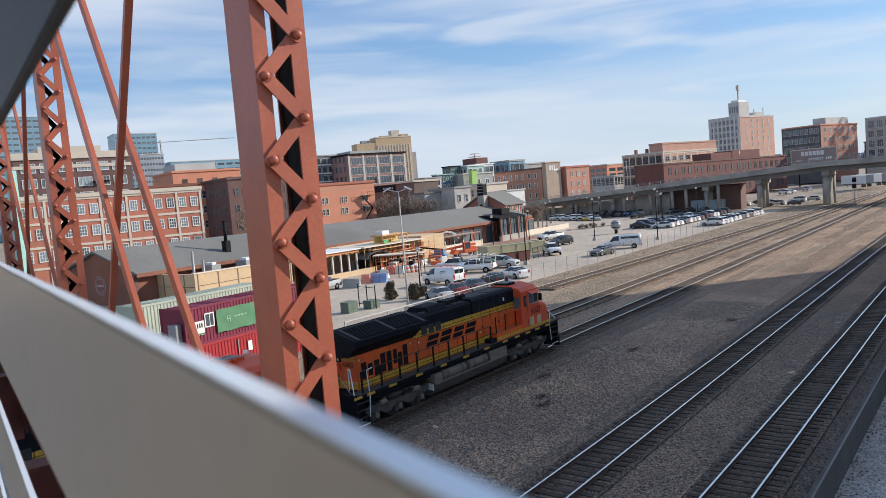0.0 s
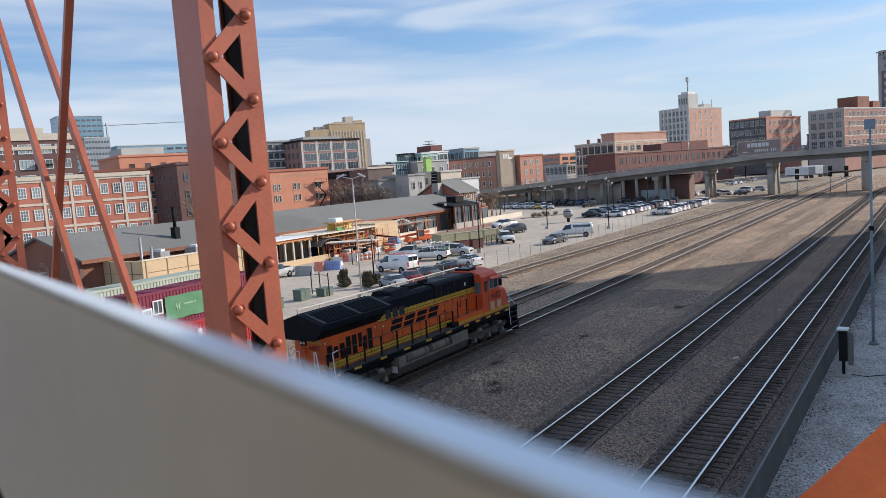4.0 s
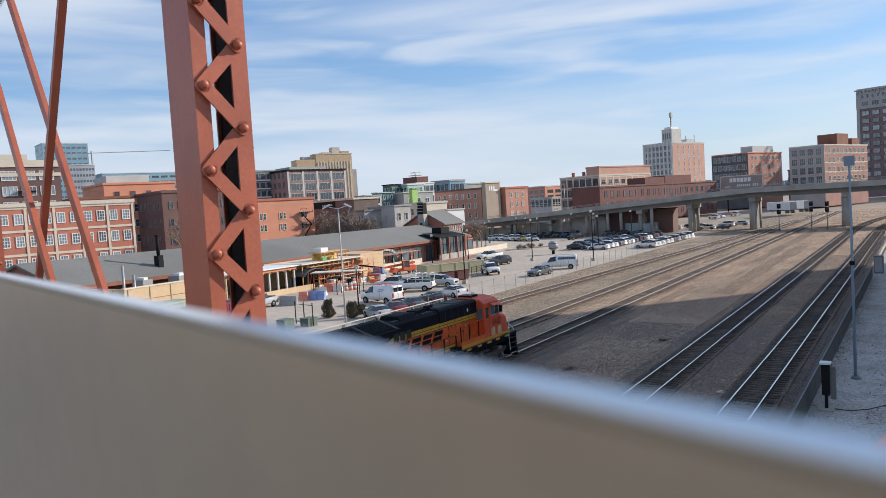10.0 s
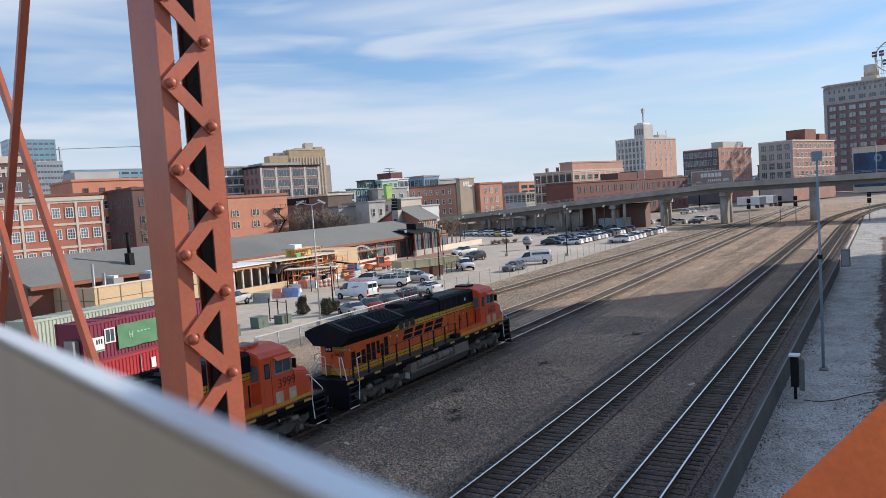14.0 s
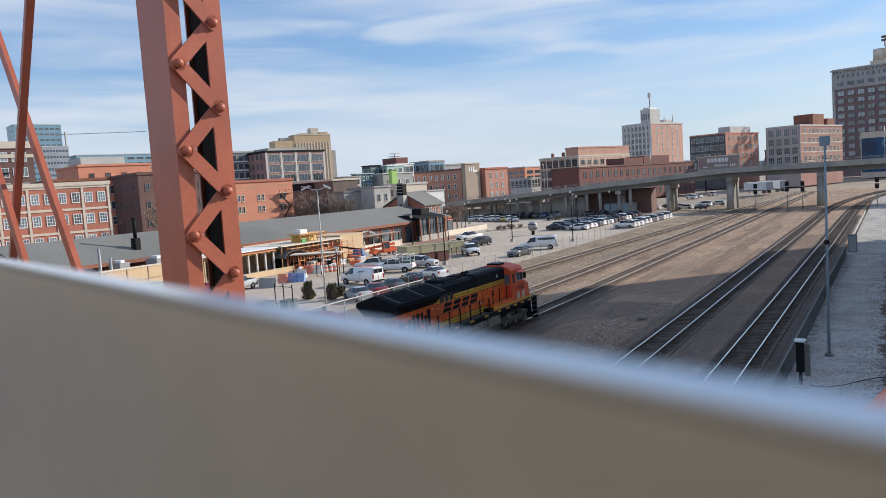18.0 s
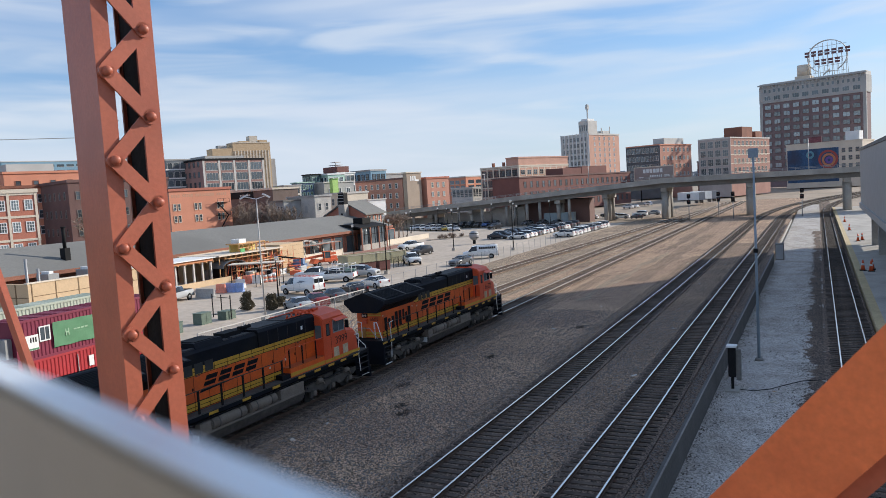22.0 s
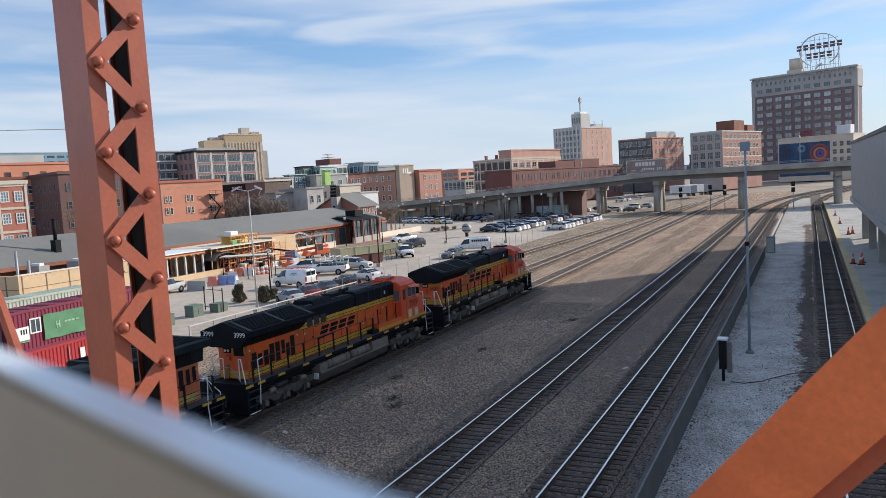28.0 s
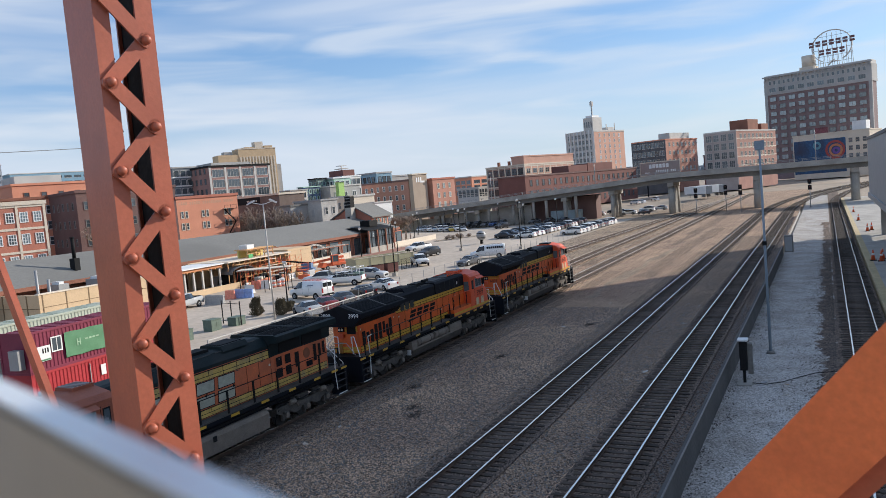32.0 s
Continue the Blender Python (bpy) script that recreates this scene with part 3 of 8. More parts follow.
PANEL = 5.45
for i, s in enumerate((2.72, 8.17, 13.62, 19.07)):
    laced_post(s, 8.3, 15.3, 11.27)
for i in range(-1, 4):
    o = i * PANEL
    if i >= 0:
        for e, (s0, zz0), (s1, zz1) in ((1.10, (3.43, 8.4), (8.80, 14.9)), (1.27, (2.90, 8.4), (8.41, 14.9))):
            bm = bmesh.new()
            beam(bm, (e, s0 + o, zz0), (e, s1 + o, zz1), 0.088, 0.032, 0, up=(1, 0, 0))
            part("diagonal_bar", bm, STEEL_RED, bridge)
        bm = bmesh.new()
        beam(bm, (1.18, 2.89 + o, 14.9), (1.18, 8.05 + o, 8.3), 0.045, 0.045)
        part("counter_rod", bm, STEEL_RED, bridge)
    else:
        for e, dz in ((1.11, 0.0), (1.27, 0.0)):
            bm = bmesh.new()
            zc = 10.80 + dz
            beam(bm, (e, 0.276 + 2.1, zc - 2.1 * 1.18), (e, 0.276 - 3.4, zc + 3.4 * 1.18), 0.112, 0.034, 0, up=(1, 0, 0))
            db = part("diagonal_bar", bm, STEEL_ORANGE if e < 1.2 else STEEL_RED, bridge, "brighter orange-red diagonal")
            if e < 1.2:
                bm = bmesh.new()
                beam(bm, (e + 0.03, 0.276 + 2.1 - 0.053, zc - 2.1 * 1.18 - 0.045), (e + 0.03, 0.276 - 3.4 - 0.053, zc + 3.4 * 1.18 - 0.045), 0.026, 0.012, 0, up=(1, 0, 0))
                part("lower_edge", bm, STEEL_RED, db, "darker red strip along the lower edge")
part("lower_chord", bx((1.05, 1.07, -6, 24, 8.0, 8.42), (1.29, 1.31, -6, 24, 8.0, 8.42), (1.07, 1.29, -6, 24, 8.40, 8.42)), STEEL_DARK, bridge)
part("upper_chord", bx((1.02, 1.34, -6, 24, 15.2, 15.55)), STEEL_RED, bridge)
RIV = bmesh.new()
tube(RIV, (0, 0, 0), (-0.014, 0, 0), 0.016, 8, 0, 0.009)
RIVET = mesh("rivet", RIV, STEEL_DARK)
for i in range(4):
    o = 2.85 + i * PANEL
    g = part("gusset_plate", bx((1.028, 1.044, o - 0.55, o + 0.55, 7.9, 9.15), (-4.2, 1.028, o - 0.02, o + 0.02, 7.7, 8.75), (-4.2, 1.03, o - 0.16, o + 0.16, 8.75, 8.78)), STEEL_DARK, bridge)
    for a in range(6):
        for c in range(7):
            part("rivet", RIVET, None, g, "", pose(1.028, o - 0.45 + a * 0.18, 8.0 + c * 0.17))
part("deck", bx((-4.6, 0.35, -9, 26, 8.9, 9.25), (0.28, 0.42, -9, 26, 9.0, 9.38)), CONC, bridge)

railing = thing("bridge_railing", pose(0, 0, 0, 0, 0, -19.02), "satin grey flat-bar railing along the bridge walkway", "railing", kind="structure")


# dark copy of GALV: the upper bar's shade put into its colour
RAIL_SHADE = mat("shade_dark_rail_metal", (0.050, 0.045, 0.040), 0.62, 0.0, 0.08, 4, 60, 0.03, gloss=0.3)


def flat_bar(z0, z1, m=GALV):
    bm = bx((0.031, 0.0374, -4, 22, z0, z1))
    bmesh.ops.bevel(bm, geom=[e for e in bm.edges if abs(e.verts[0].co.y - e.verts[1].co.y) > 1], offset=0.0012, segments=2, affect="EDGES")
    fb = part("flat_rail", bm, m, railing)
    # pale cap strip paints in the sky's gleam along the bar
    part("edge", bx((0.0315, 0.0369, -4, 22, z1 + 0.0002, z1 + 0.0008)), EDGE, fb, "top edge painted bright for the sky's gleam")


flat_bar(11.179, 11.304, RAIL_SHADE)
for z0, z1 in ((10.94, 11.0644), (10.715, 10.839), (10.49, 10.614), (10.265, 10.389), (10.04, 10.164), (9.815, 9.939)):
    flat_bar(z0, z1)
for s in (-3.0, 16.0):
    part("rail_post", bx((0.0375, 0.09, s, s + 0.012, 9.25, 11.35)), GALV, railing)

# ---- unseen station block sized to shade the yard, and the elevated walkway ----
sheet("station_block", 58, 134.5, -75, -27, -0.6, 42.5, PALE, "unseen tall station block sized to shade the yard", "building")
canopy = thing("elevated_walkway", pose(0, 0, 0), "long grey-panelled elevated walkway over the platform", "walkway", kind="structure")
part("side_panel", bx((58, 127, -5.75, -5.6, 5.6, 13.3)), GREY_METAL, canopy)
part("body", bx((58, 127, -12.5, -5.75, 5.3, 13.2), (57.8, 127.3, -12.8, -5.45, 13.2, 13.55)), CONC_DARK, canopy)
part("lower_beam", bx((58, 127, -5.95, -5.4, 4.9, 5.6)), GREY_METAL, canopy)
for x in (62, 76, 90, 104, 117):
    part("column", bx((x, x + 0.7, -7.2, -6.4, 0.15, 4.95)), CONC, canopy)

# ---- city ----
def lattice(bm, xs, zs, solid, y0, y1):
    """One connected openwork plate: the solid cells of a grid of xs by zs, from depth y0 to y1."""
    vs = {}

    def v(i, j, k):
        if (i, j, k) not in vs:
            vs[i, j, k] = bm.verts.new((xs[i], (y0, y1)[k], zs[j]))
        return vs[i, j, k]
    on = {(i, j) for i in range(len(xs) - 1) for j in range(len(zs) - 1) if solid(i, j)}
    for i, j in on:
        bm.faces.new((v(i, j, 0), v(i + 1, j, 0), v(i + 1, j + 1, 0), v(i, j + 1, 0)))
        bm.faces.new((v(i, j, 1), v(i, j + 1, 1), v(i + 1, j + 1, 1), v(i + 1, j, 1)))
        for di, dj, a, b in ((-1, 0, (0, 0), (0, 1)), (1, 0, (1, 0), (1, 1)), (0, -1, (0, 0), (1, 0)), (0, 1, (0, 1), (1, 1))):
            if (i + di, j + dj) not in on:
                bm.faces.new((v(i + a[0], j + a[1], 0), v(i + b[0], j + b[1], 0), v(i + b[0], j + b[1], 1), v(i + a[0], j + a[1], 1)))


def window_mesh(w, h, frame, glass, bars=(2, 2)):
    """The frame with its glazing bars, and the pane that sits in it."""
    t = 0.09
    xs, zs = [-w / 2 - t, -w / 2 + t / 2], [-t * 1.6, t / 3]
    for i in range(1, bars[0]):
        xs += [-w / 2 + w * i / bars[0] - 0.035, -w / 2 + w * i / bars[0] + 0.035]
    for i in range(1, bars[1]):
        zs += [h * i / bars[1] - 0.035, h * i / bars[1] + 0.035]
    xs += [w / 2 - t / 2, w / 2 + t]
    zs += [h - t / 3, h + t]
    bm = bmesh.new()
    lattice(bm, xs, zs, lambda i, j: i % 2 == 0 or j % 2 == 0, -0.09, 0.02)
    return mesh("window", bm, frame), mesh("pane", bx((-w / 2, w / 2, -0.02, 0.03, 0, h)), glass)


def window(me, b, P):
    part("pane", me[1], None, part("window", me[0], None, b, "", P))


def windows(b, face, L, z0, z1, cols, rows, w, h, frame, glass, bars=(2, 2), edge=0.06, skip=(), far=False):
    """A grid of windows on a building's south ('s') or west ('w') face, over its length L."""
    if far:            # too small to tell apart: one joined part
        bm = bmesh.new()
        for r in range(rows):
            for c in range(cols):
                u = L * (edge + (1 - 2 * edge) * (c + 0.5) / cols)
                z = z0 + (z1 - z0) * (r + 0.5) / rows - h / 2
                P = pose(u, -0.01, z) if face == "s" else pose(-0.01, L - u, z, 0, 0, -90)
                box(bm, -w / 2, w / 2, -0.03, 0.02, 0, h, 0, P)
                box(bm, -w / 2 - 0.1, w / 2 + 0.1, -0.1, 0.02, -0.2, 0, 1, P)
        tagged(part("window_grid", bm, (glass, frame), b), kind="stuff")
        return
    me = window_mesh(w, h, frame, glass, bars)
    for r in range(rows):
        for c in range(cols):
            if (r, c) in skip:
                continue
            u = L * (edge + (1 - 2 * edge) * (c + 0.5) / cols)
            z = z0 + (z1 - z0) * (r + 0.5) / rows - h / 2
            window(me, b, pose(u, -0.01, z) if face == "s" else pose(-0.01, L - u, z, 0, 0, -90))


def building(name, x, y, L, W, z0, h, wall, label, turn=CITY, roof=None, parapet=0.6, cornice=None, cat="building"):
    """Walls with a roof slab and parapet; the near corner stands at x, y, L runs east and W north."""
    b = thing(name, pose(x, y, 0, 0, 0, turn), label, cat)
    part("wall", bx((0, L, 0, W, z0, h)), wall, b)
    part("roof", bx((0.3, L - 0.3, 0.3, W - 0.3, h, h + 0.08)), roof or ROOF_GREY, b)
    c = cornice or wall
    p = 0.25 if cornice else 0.003
    part("parapet", bx((-p, L + p, -p, 0.3, h, h + parapet), (-p, L + p, W - 0.3, W + p, h, h + parapet), (-p, 0.3, 0.3, W - 0.3, h, h + parapet), (L - 0.3, L + p, 0.3, W - 0.3, h, h + parapet)), c, b)
    return b


def bands(b, L, W, zs, m, t=0.45, proud=0.08):
    for z in zs:
        part("stone_band", bx((-proud, L + proud, -proud, -0.002, z, z + t), (-proud, -0.002, 0, W + proud, z, z + t)), m, b)


def piers(b, L, z0, z1, n, m, w=0.7, face="s", proud=0.12):
    me = mesh("pier", bx((-w / 2, w / 2, -proud, 0.0, z0, z1)), m)
    for i in range(n + 1):
        u = w / 2 + (L - w) * i / n
        part("pier", me, None, b, "", pose(u, 0, 0) if face == "s" else pose(0, u, 0, 0, 0, -90))


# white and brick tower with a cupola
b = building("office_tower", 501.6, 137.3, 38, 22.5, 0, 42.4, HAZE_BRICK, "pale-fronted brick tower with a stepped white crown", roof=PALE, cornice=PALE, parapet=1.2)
part("west_front", bx((-0.3, -0.02, -0.3, 22.8, 0, 43)), PALE, b)
windows(b, "w", 22.5, 10, 42, 7, 8, 1.7, 2.6, PALE, GLASS, (2, 2))
for q in [o for o in b.children if o.name.startswith("window")]:
    q.matrix_basis = pose(-0.31, 0, 0) @ q.matrix_basis
for k in range(8):
    part("pilaster", bx((-0.75, -0.31, k * 3.15 - 0.1, k * 3.15 + 0.5, 6, 43.8)), WHITE, b)
windows(b, "s", 38, 12, 42, 5, 8, 1.5, 2.2, WHITE, GLASS_PALE, (1, 2), 0.1)
part("crown", bx((0.5, 11.5, 0.5, 8, 43, 52.2)), PALE, b, "white crown tower")
part("crown_top", bx((2, 10, 1.6, 6.8, 52.2, 53.6)), WHITE, b)
for k in range(4):
    part("crown_window", bx((0.4, 0.5, 1.4 + k * 1.7, 2.2 + k * 1.7, 45.5, 49.5)), GLASS, b)
part("mast", bx((5.0, 5.7, 3.4, 4.1, 53.6, 63.5)), GREY_METAL, b)
part("mast_knob", bx((4.5, 6.2, 2.9, 4.6, 60, 63.0)), PALE, b)
for q in ((24, 32, 4, 12, 43.5, 46.0), (22.5, 23, 4, 4.5, 43.5, 48), (33, 33.5, 4, 4.5, 43.5, 49)):
    part("rooftop_tank", bx(q), PALE, b)

b = building("tan_hotel", 505.0, 409.7, 14, 32, 0, 60, TAN, "large tan high-rise with stepped roofline", turn=62, roof=TAN, cornice=CREAM, parapet=0.8)
part("low_wing", bx((0.2, 14, 32.01, 49, 0, 56)), TAN, b)
part("lift_tower", bx((1, 8, 10, 17, 60.1, 66)), CREAM, b)
part("crown_step", bx((0.5, 13.5, 2, 9, 60.1, 62.6)), TAN, b)
part("crown_step", bx((0.5, 13.5, 18, 26, 60.1, 61.8)), TAN, b)
part("roof_plant", bx((3, 9, 36, 43, 56.1, 58.6)), GREY_WALL, b)
part("south_shaft", bx((3, 12, -5, -0.01, 0, 47)), GREY_WALL, b)
for k in range(12):
    part("window_bay", bx((-0.35, -0.01, 1.2 + k * 2.6, 2.3 + k * 2.6, 6, 54)), CREAM, b)
windows(b, "w", 49, 8, 50, 18, 12, 1.1, 2.0, TAN, GLASS, (1, 1), 0.01, far=True)

# brown brick wall lightened in its colour for haze
b = building("loft_warehouse", 308.9, 116.1, 37, 22, 0, 19.6, mat("haze_paled_brown_brick", (0.36, 0.235, 0.195), 0.9, 0, 0.15, 0.2, 6, 0.2), "brown brick loft building with pale concrete grid", cornice=CREAM)
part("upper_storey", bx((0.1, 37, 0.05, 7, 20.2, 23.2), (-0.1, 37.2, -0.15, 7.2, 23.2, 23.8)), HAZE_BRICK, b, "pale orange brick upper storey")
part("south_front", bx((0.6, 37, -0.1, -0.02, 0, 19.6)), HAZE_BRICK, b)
bands(b, 37, 22, (2, 6.3, 10.6, 14.9, 19.0), CREAM, 0.45, 0.14)
piers(b, 37, 0, 19.6, 8, CREAM, 0.6, "s", 0.16)
piers(b, 22, 0, 19.6, 6, CREAM, 0.6, "w")
windows(b, "w", 22, 2, 19.2, 6, 4, 2.5, 2.5, DARK, GLASS, (3, 2), 0.02)
windows(b, "s", 37, 2, 19.2, 8, 4, 2.6, 2.0, CREAM, GLASS, (2, 2), 0.01)
for q in [o for o in b.children if o.name.startswith("window") and abs(o.matrix_basis.translation.x) > 0.1]:
    q.matrix_basis = pose(0, -0.1, 0) @ q.matrix_basis
part("chimney", bx((1, 2, 15, 16, 19.6, 22)), BRICK_BROWN, b)
part("chimney", bx((1, 2, 9, 10, 19.6, 22)), BRICK_BROWN, b)

b = building("cartage_warehouse", 280.8, 105.6, 84, 14, 0, 14.2, BRICK_MAROON, "long maroon brick warehouse with a flat roof", cornice=BRICK_DARK)
windows(b, "s", 84, 1, 13.6, 20, 3, 1.5, 2.4, BRICK_DARK, GLASS, (1, 2), 0.02)
part("penthouse", bx((34, 48, 3, 12, 14.2, 17.6), (50, 70, 4, 13, 14.2, 18.2)), BRICK_MAROON, b)
bl = thing("roof_billboard", pose(360, 59.5, 0, 0, 0, CITY), "weathered billboard with pale lettering beside a warehouse", "billboard")
part("board", bx((0, 0.3, 0, 20.3, 10.2, 16.2)), SIGN_BROWN, bl)
part("border", bx((-0.06, 0, -0.2, 20.5, 9.9, 10.3), (-0.06, 0, -0.2, 20.5, 16.1, 16.5), (-0.06, 0, -0.2, 0.1, 10.3, 16.1), (-0.06, 0, 20.2, 20.5, 10.3, 16.1)), CREAM, bl)
for i in range(6):
    part("letter_bar", bx((-0.03, -0.002, 14.3 - i * 1.75, 15.7 - i * 1.75, 13.5, 15.3)), WHITE, bl, "pale lettering bar")
part("small_lettering", bx(*[(-0.03, -0.002, 11.6 - i * 0.95, 12.2 - i * 0.95, 11.4, 12.4) for i in range(11) if i != 7], (-0.03, -0.002, 15.5, 18, 11.3, 11.7)), WHITE, bl, "small pale lettering bars")
part("leg", bx((0.3, 0.7, 2, 2.4, 0, 16)), DARK, bl)
part("leg", bx((0.3, 0.7, 17, 17.4, 0, 16)), DARK, bl)

b = building("dark_fronted_block", 413.2, 75, 36, 20, 0, 28.2, HOTEL_BRICK, "brick block with a dark glazed west front", cornice=BRICK_ORANGE)
# charcoal lifted a step to carry the haze over the front
part("west_front", bx((-0.3, -0.02, -0.2, 20.2, 0, 28.2)), mat("charcoal_front", (0.10, 0.10, 0.105), 0.8, 0, 0.2, 0.3, 6, 0.1), b)
windows(b, "w", 20, 6, 28, 7, 5, 2.0, 2.6, PALE, GLASS, (2, 1), 0.02)
for q in [o for o in b.children if o.name.startswith("window")]:
    q.matrix_basis = pose(-0.31, 0, 0) @ q.matrix_basis
windows(b, "s", 36, 6, 28, 7, 5, 1.8, 2.0, CREAM, GLASS_PALE, (1, 2))
part("penthouse", bx((6, 28, 0.5, 7, 28.2, 32.0)), PALE, b)

b = building("low_maroon_block", 400, 38, 30, 18, 0, 17.5, BRICK_MAROON, "low maroon brick block", cornice=BRICK_DARK)

# mauve brick, its tone raised to stand for aerial haze
DULL = mat("dull_mauve_brick", (0.33, 0.175, 0.14), 0.9, 0, 0.15, 0.2, 6, 0.2)
b = building("grid_fronted_factory", 378.3, 36.4, 47, 15.5, 0, 27.4, DULL, "red brick factory block with pale grid front", cornice=PALE)
part("west_front", bx((-0.3, -0.02, -0.2, 15.7, 0, 27.4)), mat("weathered_front", (0.40, 0.34, 0.315), 0.9, 0, 0.15, 0.2, 6, 0.2), b)
windows(b, "w", 15.5, 6, 27, 4, 5, 2.6, 3.0, PALE, GLASS, (3, 2), 0.03)
for q in [o for o in b.children if o.name.startswith("window")]:
    q.matrix_basis = pose(-0.31, 0, 0) @ q.matrix_basis
bands(b, 47, 15.5, (7, 11.2, 15.4, 19.6, 23.8), CREAM, 0.35)
windows(b, "s", 47, 6, 27, 9, 5, 2.2, 2.6, CREAM, GLASS, (2, 2))
part("stair_tower", bx((14, 26, 0.1, 9, 27.4, 33)), BRICK_BROWN, b)
part("lift_tower", bx((30, 38, 0.1, 9, 27.4, 31)), BRICK_BROWN, b)

# the large office block with the roof sign
# violet-grey brick colour raised to take in the haze
b = building("sign_office_block", 519.3, -26.5, 10, 62, 0, 64.8, mat("violet_grey_brick", (0.23, 0.165, 0.165), 0.9, 0, 0.15, 0.2, 6, 0.2), "twelve-storey dark brick office block with a roof sign", cornice=PALE, parapet=2.2)
part("attic_storey", bx((-0.5, 10.4, -0.5, 62.5, 54.5, 64.8)), GREY_WALL, b, "pale stone attic storey")
part("corner_quoin", bx((-0.4, 1.2, 60.6, 62.4, 0, 54.5)), GREY_WALL, b)
part("corner_quoin", bx((-0.4, 1.2, -0.4, 1.4, 0, 54.5)), GREY_WALL, b)
windows(b, "w", 62, 12, 54, 10, 9, 3.9, 2.7, BRICK_DARK, GLASS_PALE, (2, 1), 0.03)
windows(b, "w", 62, 55.2, 60.0, 10, 1, 3.9, 2.6, PALE, GLASS, (3, 1), 0.03)
windows(b, "w", 62, 60.2, 64.0, 20, 1, 1.4, 2.2, PALE, GLASS, (1, 1), 0.03)
for q in [o for o in b.children if o.name.startswith("window")]:
    q.matrix_basis = pose(-0.42 if q.matrix_basis.translation.z < 54 else -0.52, 0, 0) @ q.matrix_basis
bm = bmesh.new()
tube(bm, (9.5, 37.8, 69.5), (9.5, 37.8, 76.5), 4.0, 20)
part("water_tank", bm, CREAM, b, "round pale water tank")
part("tank_base", bx((5.2, 13.8, 33.5, 42.1, 66.9, 69.5)), CREAM, b)
for k in range(31):
    part("cornice_bracket", bx((-1.1, -0.51, -0.2 + k * 2.05, 0.5 + k * 2.05, 64.0, 65.6)), GREY_WALL, b)
part("cornice_ledge", bx((-1.4, -0.3, -1.0, 63.2, 65.6, 66.4)), GREY_WALL, b)
sg = thing("roof_sign", pose(519.3, -27.2, 66.9, 0, 0, CITY), "large open roof sign with an arrow loop", "sign")
bm = bmesh.new()
for i in range(9):
    yy = 12.5 + i * 2.7
    beam(bm, (6, yy, 0), (6, yy, 21 if 1 < i < 7 else 16), 0.25, 0.25)
    beam(bm, (6, yy, 0.2), (10, yy, 0.2), 0.2, 0.2)
    beam(bm, (10, yy, 0.2), (6, yy, 15), 0.2, 0.2)
for z in (3, 7, 11, 15, 19):
    beam(bm, (6, 12.5, z), (6, 34, z), 0.2, 0.2)
part("frame", bm, GREY_METAL, sg)
bm = bmesh.new()
for i in range(28):
    a0, a1 = radians(-60 + i * 10.7), radians(-60 + (i + 1) * 10.7)
    beam(bm, (5.6, 23.3 + 11.5 * math.cos(a0), 12.5 + 9.8 * math.sin(a0)), (5.6, 23.3 + 11.5 * math.cos(a1), 12.5 + 9.8 * math.sin(a1)), 0.5, 1.0, 0, up=(1, 0, 0))
beam(bm, (5.6, 22, 4.6), (5.6, 26, 1.2), 0.5, 1.2, 0, up=(1, 0, 0))
beam(bm, (5.6, 19, 3.0), (5.6, 24.5, 3.6), 0.5, 1.2, 0, up=(1, 0, 0))
part("arrow_loop", bm, PALE, sg)
for z, n, st, hh in ((13.4, 7, 3.9, 3.3), (7.9, 4, 3.9, 3.2)):
    for i in range(n):
        y = 23.3 + (n - 1) / 2 * st - i * st
        part("sign_slab", bx((5.0, 5.4, y - st * 0.36, y + st * 0.36, z, z + hh * 0.40), (5.0, 5.4, y - st * 0.36, y + st * 0.36, z + hh * 0.58, z + hh)), mat("sign_oxblood", (0.16, 0.085, 0.09), 0.8), sg, "dark red plain sign slab")
b = building("mural_building", 470, -22, 22, 40, 0, 24.6, CREAM, "low cream building with a blue mural wall", cornice=CREAM)
part("mural", bx((-0.06, -0.01, 12, 39.5, 3, 21.8)), mat("mural_blue", (0.035, 0.085, 0.17), 0.8, 0, 0.35, 0.15, 1.0, 0.0, stain=(0.05, 0.055, 0.09)), b, "dark blue mural")
for cy, cz, rr, m_ in ((17.5, 15.5, 4.6, mat("mural_red", (0.34, 0.07, 0.06), 0.8)), (17.2, 15.2, 3.0, mat("mural_orange", (0.48, 0.20, 0.10), 0.8)), (17.0, 15.0, 1.4, mat("mural_purple", (0.16, 0.09, 0.30), 0.8)), (27, 18.5, 1.6, mat("mural_teal", (0.12, 0.28, 0.34), 0.8))):
    bm = bmesh.new()
    ring = [[bm.verts.new((xx, cy + (rr + dr) * math.cos(radians(k * 18)), cz + (rr + dr) * math.sin(radians(k * 18)))) for k in range(20)] for dr, xx in ((-0.6, -0.061), (-0.6, -0.14), (0.6, -0.14), (0.6, -0.061))]
    for p, q in zip(ring, ring[1:]):
        for k in range(20):
            bm.faces.new((p[k], p[(k + 1) % 20], q[(k + 1) % 20], q[k]))
    part("mural_swirl", bm, m_, b, "bright painted swirl")
windows(b, "w", 12, 5, 22, 3, 4, 2, 2.5, CREAM, GLASS, (1, 2))
part("rooftop_cabin", bx((2, 9, 2, 9, 24.7, 30)), WHITE, b)
part("roof_billboard", bx((0.4, 0.8, 21, 28, 24.7, 28.5)), mat("poster_red", (0.20, 0.07, 0.08), 0.8, 0, 0.4, 0.4, 2, 0), b, "dark red roof poster")

